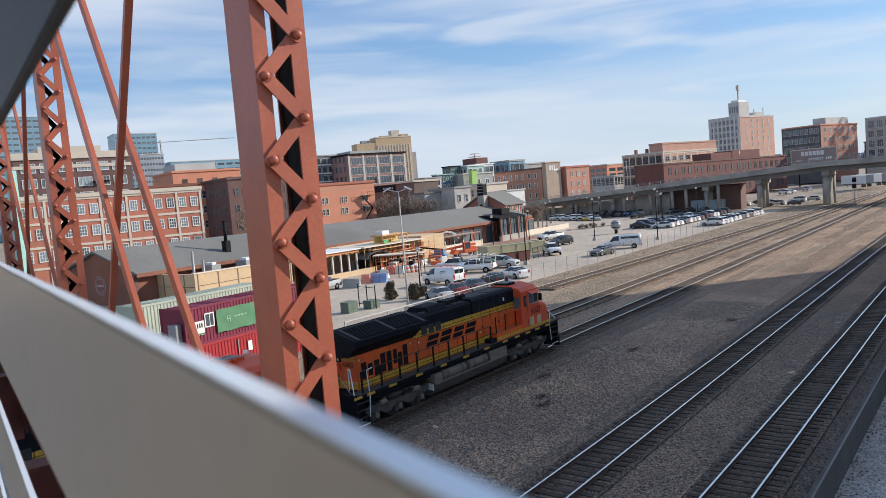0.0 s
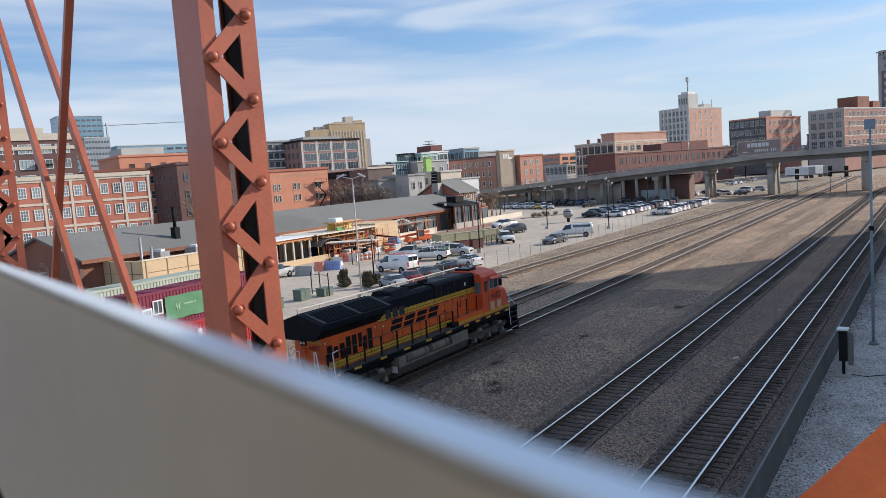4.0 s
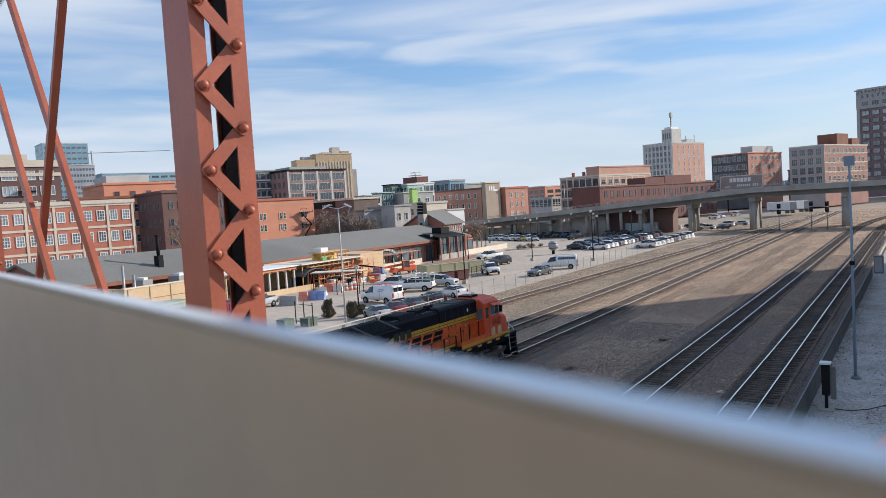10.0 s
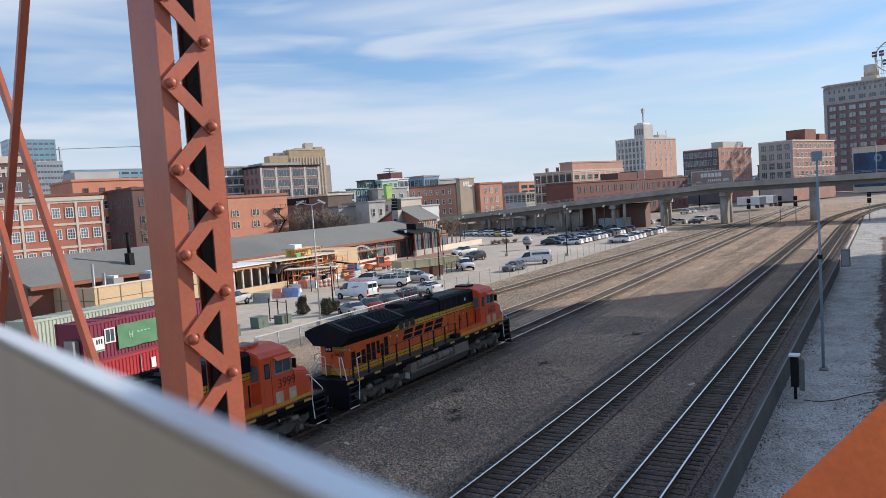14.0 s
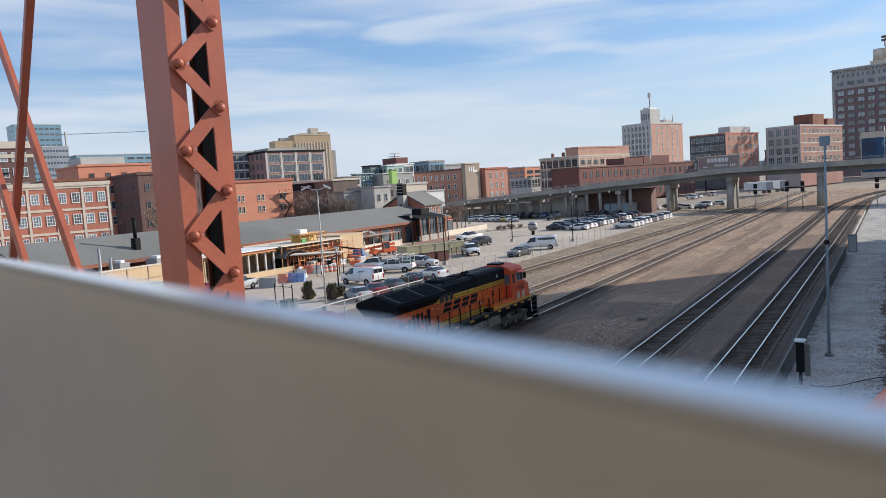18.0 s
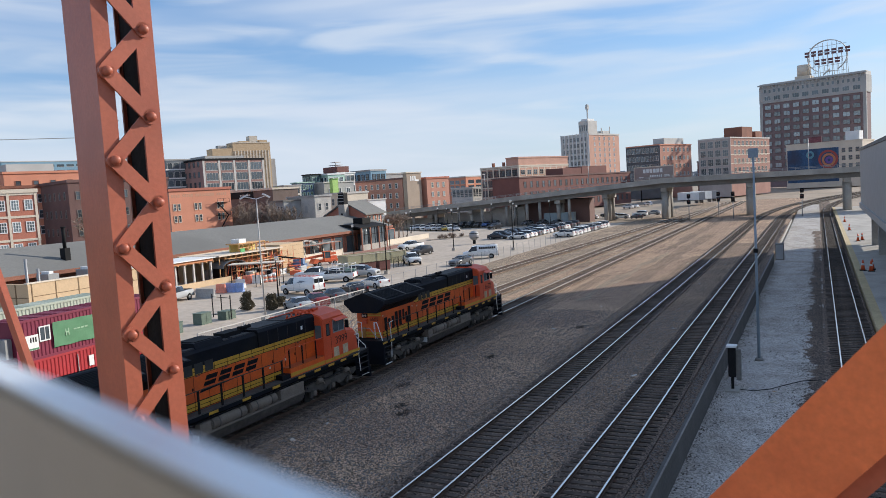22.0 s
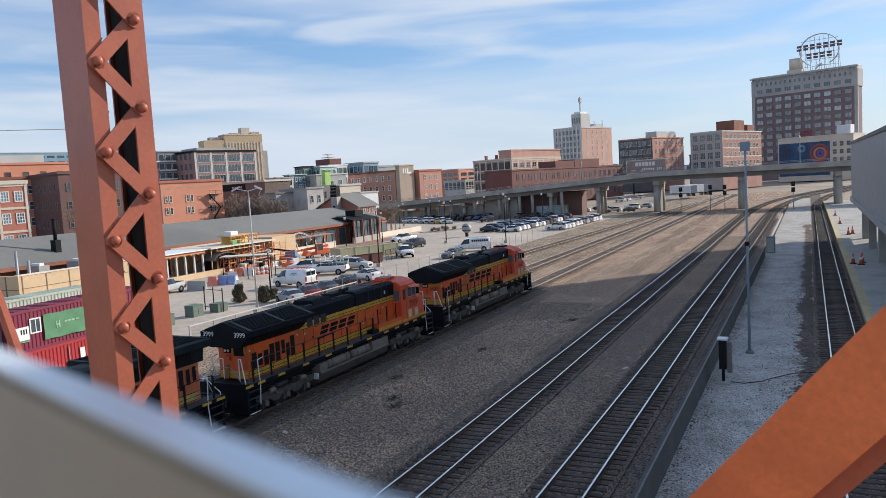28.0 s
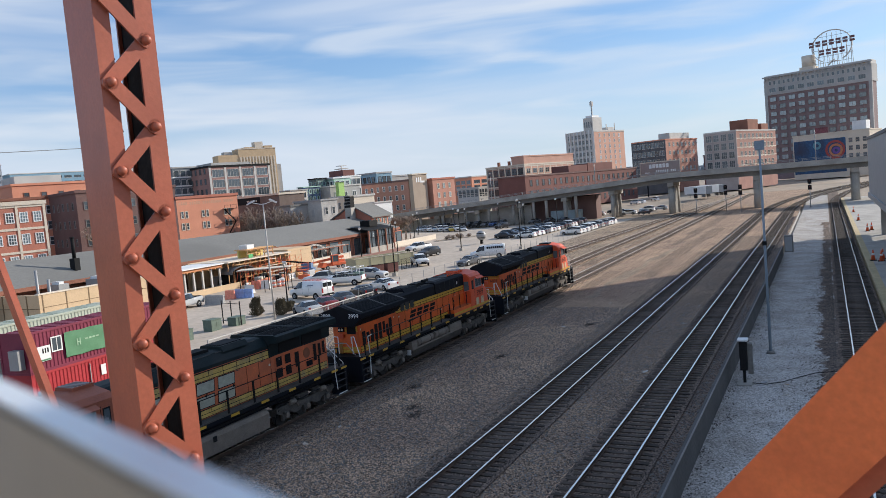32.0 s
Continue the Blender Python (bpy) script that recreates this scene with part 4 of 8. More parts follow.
# left side: brick apartment house with white bands
b = building("banded_brick_house", 59.4, 137.7, 32.5, 16, -0.6, 15.4, BRICK, "red brick house with cream bands and paned windows", cornice=CREAM, parapet=0.7)
bands(b, 32.5, 16, (3.0, 6.7, 10.9, 15.0), CREAM, 0.42, 0.1)
piers(b, 32.5, -0.6, 15.4, 7, CREAM, 0.42)
windows(b, "s", 32.5, 3.4, 15.2, 14, 3, 1.25, 1.7, WHITE, GLASS_PALE, (3, 3), 0.01)
b = building("tall_brick_flats", 80.1, 183.3, 26, 18, 0, 26.2, BRICK_DARK, "tall dark brick apartment block with cream cornice", cornice=CREAM, parapet=1.6)
windows(b, "s", 26, 8, 26, 6, 5, 3.0, 2.0, WHITE, GLASS_PALE, (4, 1), 0.04)
bands(b, 26, 18, (24.0,), CREAM, 0.8, 0.2)
part("balcony", bx(*[(16.5, 20.5, -1.2, -0.02, z, z + 0.15) for z in (9.6, 13.2, 16.8, 20.4)]), DARK, b)
part("penthouse", bx((6, 20, 4, 14, 26.3, 29.5)), CREAM, b)
sheet("teal_panel_wall", 58.2, 59.7, 135.6, 136.4, -0.6, 20.6, TEAL, "pale teal panel beside a brick house", "wall")
b = building("orange_brick_works", 126.9, 191.8, 20, 22, 0, 22.6, BRICK_ORANGE, "orange brick works with a flat roof", cornice=BRICK_ORANGE)
windows(b, "s", 20, 8, 22, 4, 3, 1.3, 1.9, BRICK_BROWN, GLASS, (1, 2))
part("penthouse", bx((2, 14, 4, 16, 22.6, 25.4)), PALE, b)
bands(b, 20, 22, (12, 17), CREAM, 0.3)
b = building("plain_brick_annex", 102, 165, 17, 20, 0, 17.6, BRICK_ORANGE, "plain orange brick annex", cornice=BRICK_BROWN)
windows(b, "s", 17, 6, 17, 3, 3, 1.2, 1.8, WHITE, GLASS, (1, 2))
b = building("shaded_brick_store", 109.7, 144.45, 22.5, 20, -0.6, 17.8, BRICK_DARK, "dark brick store with small paired windows", cornice=BRICK_DARK)
windows(b, "s", 22.5, 1.0, 17.0, 10, 4, 0.8, 1.6, CONC_DARK, GLASS, (1, 2), 0.04)
windows(b, "w", 20, 1.0, 17.0, 6, 4, 0.8, 1.6, CONC_DARK, GLASS, (1, 2), 0.04)
b = building("wholesale_brick_building", 131.1, 137.5, 16.2, 22, -0.6, 14.9, BRICK_ORANGE, "orange brick wholesale building with paired windows and faded lettering", cornice=BRICK)
WMESH = window_mesh(0.62, 1.5, CREAM, GLASS, (1, 2))
for u in (1.2, 2.3, 6.6, 7.7, 12.6, 13.7):
    for z in (4.5, 8.2, 11.0):
        window(WMESH, b, pose(u, -0.01, z - 0.7))
for i in range(26):
    if i not in (4, 10, 20):
        part("letter_bar", bx((0.6 + i * 0.56, 0.95 + i * 0.56, -0.012, -0.003, 13.4, 14.1)), mat("faded_letter_paint", (0.52, 0.30, 0.20), 0.9), b, "faded painted letter bar")
bm = bmesh.new()
for z in (4.4, 8.4, 11.6):
    box(bm, 11.8, 15.2, -1.1, -0.05, z, z + 0.1)
    for x in (11.8, 13.5, 15.1):
        box(bm, x, x + 0.06, -1.1, -1.04, z, z + 1.0)
    box(bm, 11.8, 15.2, -1.1, -1.05, z + 0.95, z + 1.0)
for z0, z1, x0, x1 in ((4.5, 8.4, 12, 14.8), (8.5, 11.6, 14.8, 12), (1.0, 4.4, 14.8, 12.2)):
    beam(bm, (x0, -0.7, z0), (x1, -0.7, z1), 0.5, 0.08)
part("fire_escape", bm, DARK, b, "dark zigzag fire escape")
b = building("glass_flats", 227.6, 239, 15, 24, 0, 30.4, mat("slate_cladding", (0.12, 0.14, 0.16), 0.6, 0, 0.15, 0.2, 4, 0.05), "dark slate glazed apartment block with white floor bands", cornice=GREY_WALL)
bands(b, 15, 24, (12, 15.6, 19.2, 22.8, 26.4), WHITE, 0.5, 0.12)
windows(b, "s", 15, 8, 30, 5, 6, 2.2, 2.4, PALE, GLASS, (1, 1), 0.02)
b = building("brown_flats", 230.6, 221.9, 28.5, 26, 0, 29.2, mat("mauve_brick", (0.30, 0.175, 0.155), 0.9, 0, 0.15, 0.2, 6, 0.3), "mauve brick flats with pale framed bays", cornice=DARK, parapet=0.8)
piers(b, 28.5, 8, 29.2, 4, PALE, 0.9)
windows(b, "s", 28.5, 8, 28.8, 4, 5, 5.2, 3.0, PALE, GLASS, (4, 1), 0.02)
windows(b, "w", 26, 9, 30, 6, 5, 1.6, 2.2, BRICK_DARK, GLASS, (1, 1))
part("penthouse", bx((4, 22, 5, 18, 29.2, 31.4)), GREY_WALL, b)

# mid: red brick hotel with a stone stair tower, white warehouse, mixed block
b = building("brick_hotel_wing", 225.8, 127.4, 7.6, 26, -0.6, 15.9, HOTEL_BRICK, "red brick hotel wing with small windows", cornice=BRICK_DARK)
windows(b, "w", 26, 2, 15.5, 7, 4, 1.1, 1.6, WHITE, GLASS, (1, 2))
windows(b, "s", 7.6, 2, 15.5, 2, 4, 1.6, 2.0, WHITE, GLASS_PALE, (2, 2))
b = building("stair_tower", 224.6, 125.0, 6.8, 1.9, -0.6, 17.8, mat("brown_stone", (0.38, 0.30, 0.235), 0.9, 0, 0.1, 0.3, 5, 0.1), "tall brown stone stair tower with a pale emblem", cornice=CREAM, parapet=0.4)
part("emblem", bx((1.6, 2.2, -0.05, -0.01, 15.2, 16.8), (2.6, 3.2, -0.05, -0.01, 15.2, 16.8), (3.6, 5.6, -0.05, -0.01, 15.0, 15.6), (3.6, 4.2, -0.05, -0.01, 15.6, 16.8)), WHITE, b, "pale emblem bars")
b = building("brick_hotel", 232.2, 121.4, 11, 16, -0.6, 15.6, HOTEL_BRICK, "red brick hotel with pale square windows", cornice=BRICK)
windows(b, "s", 11, 2, 15, 3, 4, 1.0, 1.7, CREAM, GLASS_PALE, (1, 2), 0.12)
windows(b, "w", 16, 2, 15, 4, 4, 1.0, 1.7, CREAM, GLASS, (1, 2), 0.12)
b = building("dark_store", 159.0, 129.3, 8, 21.9, -0.6, 14.2, mat("umber_brick", (0.17, 0.125, 0.105), 0.9, 0, 0.2, 0.3, 6, 0.2), "plain dark brown brick store with a black sign band", cornice=CREAM, parapet=0.5)
part("sign_band", bx((-0.1, -0.02, 9.5, 21.9, 12.3, 14.1)), DARK, b, "black sign band")
for k in range(7):
    part("sign_bar", bx((-0.14, -0.1, 11 + k * 0.8, 11.5 + k * 0.8, 12.9, 13.4)), PALE, b)
b = building("grey_row_house", 150.5, 119.2, 5, 7.2, -0.6, 10.8, GREY_WALL, "narrow grey row house with three rows of windows", cornice=CONC_DARK, parapet=0.4)
windows(b, "w", 7.2, 1, 10.4, 5, 3, 0.75, 1.7, PALE, GLASS, (1, 2), 0.03)
b = building("whitewashed_warehouse", 153.5, 111.9, 5, 11.9, -0.6, 11.6, mat("old_whitewash", (0.46, 0.44, 0.41), 0.9, 0, 0.18, 0.3, 4, 0.2, stain=(0.33, 0.30, 0.275)), "whitewashed brick warehouse with a patched wall", cornice=GREY_WALL, parapet=0.4)
windows(b, "s", 5, 3, 11, 2, 2, 0.8, 1.7, PALE, GLASS, (1, 2))
for yy, zz in ((3.2, 7.6), (6.4, 4.8), (9.4, 8.0)):
    part("bricked_window", bx((-0.03, -0.002, yy, yy + 1.1, zz, zz + 1.8)), GREY_WALL, b)
b = building("cream_shop_block", 169.9, 114.7, 9, 8.2, -0.6, 11.9, CREAM, "cream rendered shop block behind the head house", cornice=PALE, parapet=0.5)
windows(b, "s", 9, 5, 11, 3, 1, 1.1, 1.7, PALE, GLASS, (1, 2))
windows(b, "w", 8.2, 5, 11.4, 3, 2, 1.1, 1.7, PALE, GLASS, (1, 2))
building("white_annex", 165.1, 103.7, 6, 3, -0.6, 9.8, WHITE, "low white painted annex", cornice=PALE, parapet=0.3)
b = building("grey_concrete_store", 195.8, 138.8, 12, 6, 0, 15.8, GREY_WALL, "grey concrete store with plain walls", cornice=PALE, parapet=0.4)
windows(b, "s", 12, 11, 15.6, 3, 1, 1.4, 1.4, WHITE, GLASS, (2, 1))
MINT = mat("mint_cladding", (0.34, 0.50, 0.42), 0.7, 0, 0.15, 0.3, 5, 0.05)
b = building("mint_loft", 204.8, 143.4, 7, 6, 0, 18.6, MINT, "mint green clad loft block", cornice=WHITE, parapet=0.4)
windows(b, "s", 7, 12, 18.4, 3, 2, 1.4, 1.8, WHITE, GLASS, (1, 2))
windows(b, "w", 6, 12, 18.4, 3, 2, 1.2, 1.8, WHITE, GLASS, (1, 2))
b = building("mural_loft", 189.3, 144.2, 6.4, 3, 0, 16.2, mat("loft_mural", (0.07, 0.10, 0.16), 0.85, 0, 0.5, 0.5, 2.5, 0.0, stain=(0.05, 0.14, 0.42)), "dark loft with a blue mural wall", cornice=MINT, parapet=0.3)
windows(b, "s", 6.4, 11.5, 16, 4, 2, 0.7, 1.2, MINT, GLASS, (1, 1))
b = building("slate_green_loft", 201.5, 147.9, 4, 4.5, 0, 18.9, mat("slate_green", (0.10, 0.135, 0.13), 0.8, 0, 0.2, 0.4, 5, 0.1), "dark slate green loft tower", cornice=DARK, parapet=0.3)
windows(b, "s", 4, 11, 18.6, 2, 3, 1.1, 1.4, MINT, GLASS, (1, 1))
windows(b, "w", 4.5, 11, 18.6, 2, 3, 1.1, 1.4, MINT, GLASS, (1, 1))
LIME = mat("lime_trim", (0.35, 0.55, 0.16), 0.7)
b = building("lime_trim_loft", 180.6, 142.4, 6, 5.5, 0, 15.4, PALE, "pale loft with lime trims", cornice=GREY_WALL, parapet=0.3)
part("lime_panel", bx((-0.06, -0.01, 2.6, 4.6, 14.2, 15.3)), LIME, b, "lime green panel")
windows(b, "s", 6, 10.5, 15.2, 3, 2, 1.1, 1.4, DARK, GLASS, (1, 1))
windows(b, "w", 5.5, 10.5, 14.2, 3, 2, 1.0, 1.2, DARK, GLASS, (1, 1))
building("lime_stair_head", 195.7, 135.4, 2.2, 1.5, 0, 16.9, LIME, "small lime green stair head", cornice=LIME, parapet=0.1)
b = building("white_flats", 216.3, 147.8, 8, 10.9, 0, 19.2, WHITE, "white flats with a red brick penthouse", cornice=WHITE, parapet=0.4)
part("penthouse", bx((1.2, 6.2, 0.8, 8.9, 19.28, 21.7)), BRICK_MAROON, b, "red brick penthouse")
part("roof_rack", bx((2, 5, 2.4, 6.6, 22.2, 22.4), (2.3, 4.7, 3, 6, 23.2, 23.4), (2.0, 2.2, 2.5, 2.7, 21.7, 23.2), (4.7, 4.9, 6.2, 6.4, 21.7, 23.2)), PALE, b)
windows(b, "s", 8, 12, 19.0, 4, 2, 1.5, 2.4, GREY_WALL, GLASS, (1, 1), 0.02)
windows(b, "w", 10.9, 12, 19.0, 6, 2, 1.3, 2.4, GREY_WALL, GLASS, (1, 1), 0.02)
b = building("green_grey_loft", 254, 157.4, 8, 12, 0, 20.6, HAZE_BLUE, "grey-green modern loft block", cornice=GREY_WALL)
windows(b, "s", 8, 10, 20, 3, 3, 1.6, 2.0, DARK, GLASS, (1, 2))
windows(b, "w", 12, 10, 20, 4, 3, 1.6, 2.0, DARK, GLASS, (1, 2))
b = building("low_loft", 262, 156, 12, 12, 0, 19.0, GREY_WALL, "low grey modern loft block", cornice=GREY_WALL)
windows(b, "s", 12, 10, 18, 4, 2, 1.6, 2.0, DARK, GLASS, (1, 2))

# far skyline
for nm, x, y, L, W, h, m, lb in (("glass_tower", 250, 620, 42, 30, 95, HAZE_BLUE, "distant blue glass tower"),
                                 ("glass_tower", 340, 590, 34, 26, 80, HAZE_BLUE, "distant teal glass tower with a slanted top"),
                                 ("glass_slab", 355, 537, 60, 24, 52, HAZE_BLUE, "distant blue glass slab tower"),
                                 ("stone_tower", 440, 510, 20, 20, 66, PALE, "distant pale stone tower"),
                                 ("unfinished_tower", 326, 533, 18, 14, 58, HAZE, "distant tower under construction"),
                                 ("distant_block", 640, 300, 60, 30, 22, BRICK_BROWN, "distant hazy brown brick block"),
                                 ("distant_block", 700, 250, 80, 30, 18, PALE, "distant hazy pale stone block"),
                                 ("distant_block", 360, 165, 50, 20, 17.5, BRICK_ORANGE, "distant orange brick block"),
                                 ("distant_block", 330, 148, 16, 14, 11.5, PALE, "distant pale stucco block"),
                                 ("distant_block", 880, 420, 90, 30, 26, BRICK_BROWN, "distant hazy brown brick block"),
                                 ("distant_block", 560, 330, 40, 30, 24, BRICK_BROWN, "distant hazy brown brick block")):
    b = building(nm, x, y, L, W, 0, h, m, lb, cornice=PALE)
    windows(b, "s", L, 8, h - 1, 8, max(3, int(h / 5)), L / 11, 1.8, PALE, GLASS, (1, 1), 0.02, far=True)
    windows(b, "w", W, 8, h - 1, 5, max(3, int(h / 5)), W / 7, 1.8, PALE, GLASS, (1, 1), 0.02, far=True)
cr = thing("tower_crane", pose(350, 540, 0), "distant slim construction crane", "crane")
bm = bmesh.new()
beam(bm, (0, 0, 0), (0, 0, 70), 1.2, 1.2)
beam(bm, (-12, 6, 68), (52, -26, 69.5), 0.4, 0.5)
part("mast_and_jib", bm, GREY_METAL, cr)

bm = bmesh.new()
rn = random.Random(8)
for i in range(46):
    y = 120 + i * 22
    box(bm, 1500 + rn.uniform(-40, 40), 1540, y, y + rn.uniform(14, 24), 0, rn.uniform(14, 30))
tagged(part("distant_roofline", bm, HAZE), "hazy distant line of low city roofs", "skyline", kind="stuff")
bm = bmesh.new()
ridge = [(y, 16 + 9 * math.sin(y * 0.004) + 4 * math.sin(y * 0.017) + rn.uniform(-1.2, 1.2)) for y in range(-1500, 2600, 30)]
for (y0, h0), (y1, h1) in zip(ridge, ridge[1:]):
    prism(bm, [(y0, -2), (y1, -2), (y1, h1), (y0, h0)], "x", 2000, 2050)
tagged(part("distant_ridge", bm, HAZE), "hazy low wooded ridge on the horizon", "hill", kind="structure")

# ---- viaduct ----
via = thing("road_viaduct", pose(0, 0, 0), "long weathered concrete road viaduct on pier bents", "viaduct")


def via_z(y):
    return 10.45 if y < 38 else 10.45 - (y - 38) * 0.062


ys = [-140, -60, -20, 5, 38, 60, 80, 100, 125, 160]
for y0, y1 in zip(ys, ys[1:]):
    bm = bmesh.new()
    beam(bm, (216, y0, via_z(y0) - 0.75), (216, y1, via_z(y1) - 0.75), 13, 0.5, 0)
    part("deck_slab", bm, CONC, via)
    for x in (211, 216, 221):
        bm = bmesh.new()
        beam(bm, (x, y0, via_z(y0) - 1.6), (x, y1, via_z(y1) - 1.6), 0.6, 1.3)
        part("girder", bm, CONC_DARK, via)
    bm = bmesh.new()
    beam(bm, (209.7, y0, via_z(y0) - 0.1), (209.7, y1, via_z(y1) - 0.1), 0.3, 0.95)
    part("parapet", bm, CONC, via)
    bm = bmesh.new()
    for z in (0.75, 1.05):
        beam(bm, (209.7, y0, via_z(y0) + z), (209.7, y1, via_z(y1) + z), 0.08, 0.08)
    k = int((y1 - y0) / 3)
    for i in range(k):
        yy = y0 + (y1 - y0) * i / k
        beam(bm, (209.7, yy, via_z(yy) + 0.3), (209.7, yy, via_z(yy) + 1.1), 0.1, 0.1)
    part("handrail", bm, GREY_METAL, via)
for y in (-45, -6.5, 16, 37.7, 54, 68, 82, 96, 110, 126):
    zt = via_z(y) - 2.2
    bm = bx((211, 221.5, y - 0.8, y + 0.8, zt - 1.1, zt))
    part("pier_cap", bm, CONC, via)
    if y < 40:
        part("pier_web", bx((213.0, 219.0, y - 0.45, y + 0.45, -0.6, zt - 1.1)), CONC_DARK, via)
    for x in ((212.2, 216, 220) if y > 40 else (212.5, 219.5)):
        bm = bmesh.new()
        tube(bm, (x, y, -0.6), (x, y, zt - 1.05), 0.95 if y < 40 else 0.6, 14)
        part("pier", bm, CONC, via)
for y0, y1 in ((79, 90), (90.2, 106), (106.2, 124)):
    part("abutment_wall", bx((213.6, 214.6, y0, y1, -0.6, via_z(y1) - 2.3)), CONC, via)
for y in (64.5, 73.5, 77.5, 84, 92, 100, 108, 116):
    bm = bmesh.new()
    tube(bm, (211.4, y, -0.6), (211.4, y, via_z(y) - 1.5), 0.45, 12)
    part("front_column", bm, CONC, via)
# added dark block, stands for the deep shade below the deck
us = thing("underpass_shed", pose(0, 0, 0), "dark block added for the shade under the viaduct", "shed")
part("wall", bx((216.5, 222, 60, 79, -0.6, 6.3)), BRICK_DARK, us)
part("roof", bx((216.3, 222.2, 59.8, 79.2, 6.3, 6.45)), DARK, us)
ct = thing("storage_container", pose(212.2, 63.6, -0.3), "pale blue-grey storage container under the viaduct", "container")
part("shell", bx((0, 2.4, 0, 9.0, 0.1, 2.9)), mat("container_blue_grey", (0.26, 0.32, 0.34), 0.6, 0, 0.1, 0.5, 8, 0.05), ct)
for k in range(16):
    part("rib", bx((-0.05, 0, 0.25 + k * 0.55, 0.45 + k * 0.55, 0.2, 2.8)), mat("container_blue_grey", (0.26, 0.32, 0.34)), ct)
for y in (-30, 2, 30, 58, 90):
    lp = thing("viaduct_lamp", pose(209.9, y, via_z(y)), "tall slim lamp post on the viaduct", "street lamp", "lamps on the viaduct")
    bm = bmesh.new()
    tube(bm, (0, 0, 0), (0, 0, 8), 0.12, 8, 0, 0.07)
    part("pole", bm, GREY_METAL, lp)
    part("head", bx((-1.2, 0.1, -0.15, 0.15, 7.95, 8.12)), GREY_METAL, lp)

# ---- freight house ----
fh = thing("freight_house", pose(0, 0, 0), "long low brick freight house with a grey gabled roof", "building")
FX0, FX1, FY0, FY1, FE, FR = 51.3, 147, 87.5, 105.7, 4.0, 6.75
bm = bmesh.new()
prism(bm, [(FY0, -0.5), (FY1, -0.5), (FY1, FE), ((FY0 + FY1) / 2, FR), (FY0, FE)], "x", FX0, FX1)
part("wall", bm, BRICK_BROWN, fh)
for s in (1, -1):
    yo = FY0 - 1.0 if s > 0 else FY1 + 1.0
    ym = (FY0 + FY1) / 2
    bm = bmesh.new()
    prism(bm, [(yo, FE - 0.2), (ym, FR + 0.02), (ym, FR + 0.3), (yo, FE + 0.05)], "x", FX0 - 0.6, FX1 + 0.6)
    part("roof_slope", bm, ROOF_GREY, fh)
part("fascia", bx((FX0 - 0.6, FX1 + 0.6, FY0 - 1.06, FY0 - 1.0, FE - 0.45, FE + 0.05)), BRICK_BROWN, fh)
part("gable_trim", bx((FX0 - 0.5, FX0 - 0.02, FY0 - 0.2, FY0 + 0.3, -0.5, FE)), BRICK_DARK, fh)
bm = bmesh.new()
for i in range(20):
    a0, a1 = radians(18 * i), radians(18 * (i + 1))
    for rr in (1.25, 0.95):
        beam(bm, (FX0 - 0.05, 96.4 + rr * math.cos(a0), 2.35 + rr * math.sin(a0)), (FX0 - 0.05, 96.4 + rr * math.cos(a1), 2.35 + rr * math.sin(a1)), 0.05, 0.1)
box(bm, FX0 - 0.06, FX0 - 0.02, 95.6, 97.2, 2.2, 2.5)
part("round_emblem", bm, mat("faded_emblem_paint", (0.42, 0.31, 0.28), 0.9, 0, 0.3, 1.5, 10, 0.1), fh, "faded white round emblem")
part("roof_vent", bx((66.6, 67.4, 89.5, 90.5, 4.4, 6.6)), DARK, fh)
bm = bmesh.new()
tube(bm, (67, 90, 6.6), (67, 90, 9.3), 0.24, 12)
part("vent_pipe", bm, DARK, fh)
bm = bmesh.new()
tube(bm, (67, 90, 9.3), (67, 90, 9.45), 0.33, 12)
part("vent_cap", bm, DARK, fh)
for i in range(14):
    x = 92 + i * 4.2
    part("bay_opening", bx((x, x + 3.0, FY0 - 0.05, FY0 - 0.01, -0.3, 3.1)), GLASS, fh)
    part("bay_frame", bx((x - 0.12, x, FY0 - 0.14, FY0 - 0.01, -0.3, 3.3), (x + 3.0, x + 3.12, FY0 - 0.14, FY0 - 0.01, -0.3, 3.3), (x, x + 3, FY0 - 0.14, FY0 - 0.01, 3.1, 3.3)), BRICK, fh)

hh = thing("brick_head_house", pose(141, 92, 0, 0, 0, 0), "brick head house with a gabled roof and a dark-topped turret", "building")
bm = bmesh.new()
prism(bm, [(0, -0.5), (10.4, -0.5), (10.4, 7.0), (5.2, 9.8), (0, 7.0)], "x", 3.6, 12)
part("wall", bm, BRICK, hh)
for s in (0, 1):
    bm = bmesh.new()
    yo, yi = (-0.6, 5.2) if s == 0 else (11.0, 5.2)
    prism(bm, [(yo, 6.7), (yi, 9.82), (yi, 10.1), (yo, 7.0)], "x", 3.2, 12.4)
    part("roof_slope", bm, ROOF_GREY, hh)
for i in range(5):
    window(window_mesh(0.8, 2.2, CREAM, GLASS, (1, 2)), hh, pose(5.0 + i * 1.6, -0.02, 4.2))
bm = bmesh.new()
prism(bm, [(3.6, 2.5), (5.6, 2.5), (5.4, 9.4), (3.8, 9.4)], "x", 1.4, 3.1)
prism(bm, [(3.6, -0.5), (5.6, -0.5), (5.6, 2.5), (3.6, 2.5)], "x", 1.4, 3.1)
part("turret", bm, CONC, hh, "tapered grey stone turret")
part("belfry", bx((1.45, 3.05, 3.85, 5.35, 9.4, 11.9)), DARK, hh, "dark louvred belfry")
part("belfry_cap", bx((1.35, 3.15, 3.75, 5.45, 11.9, 12.15)), CONC_DARK, hh)
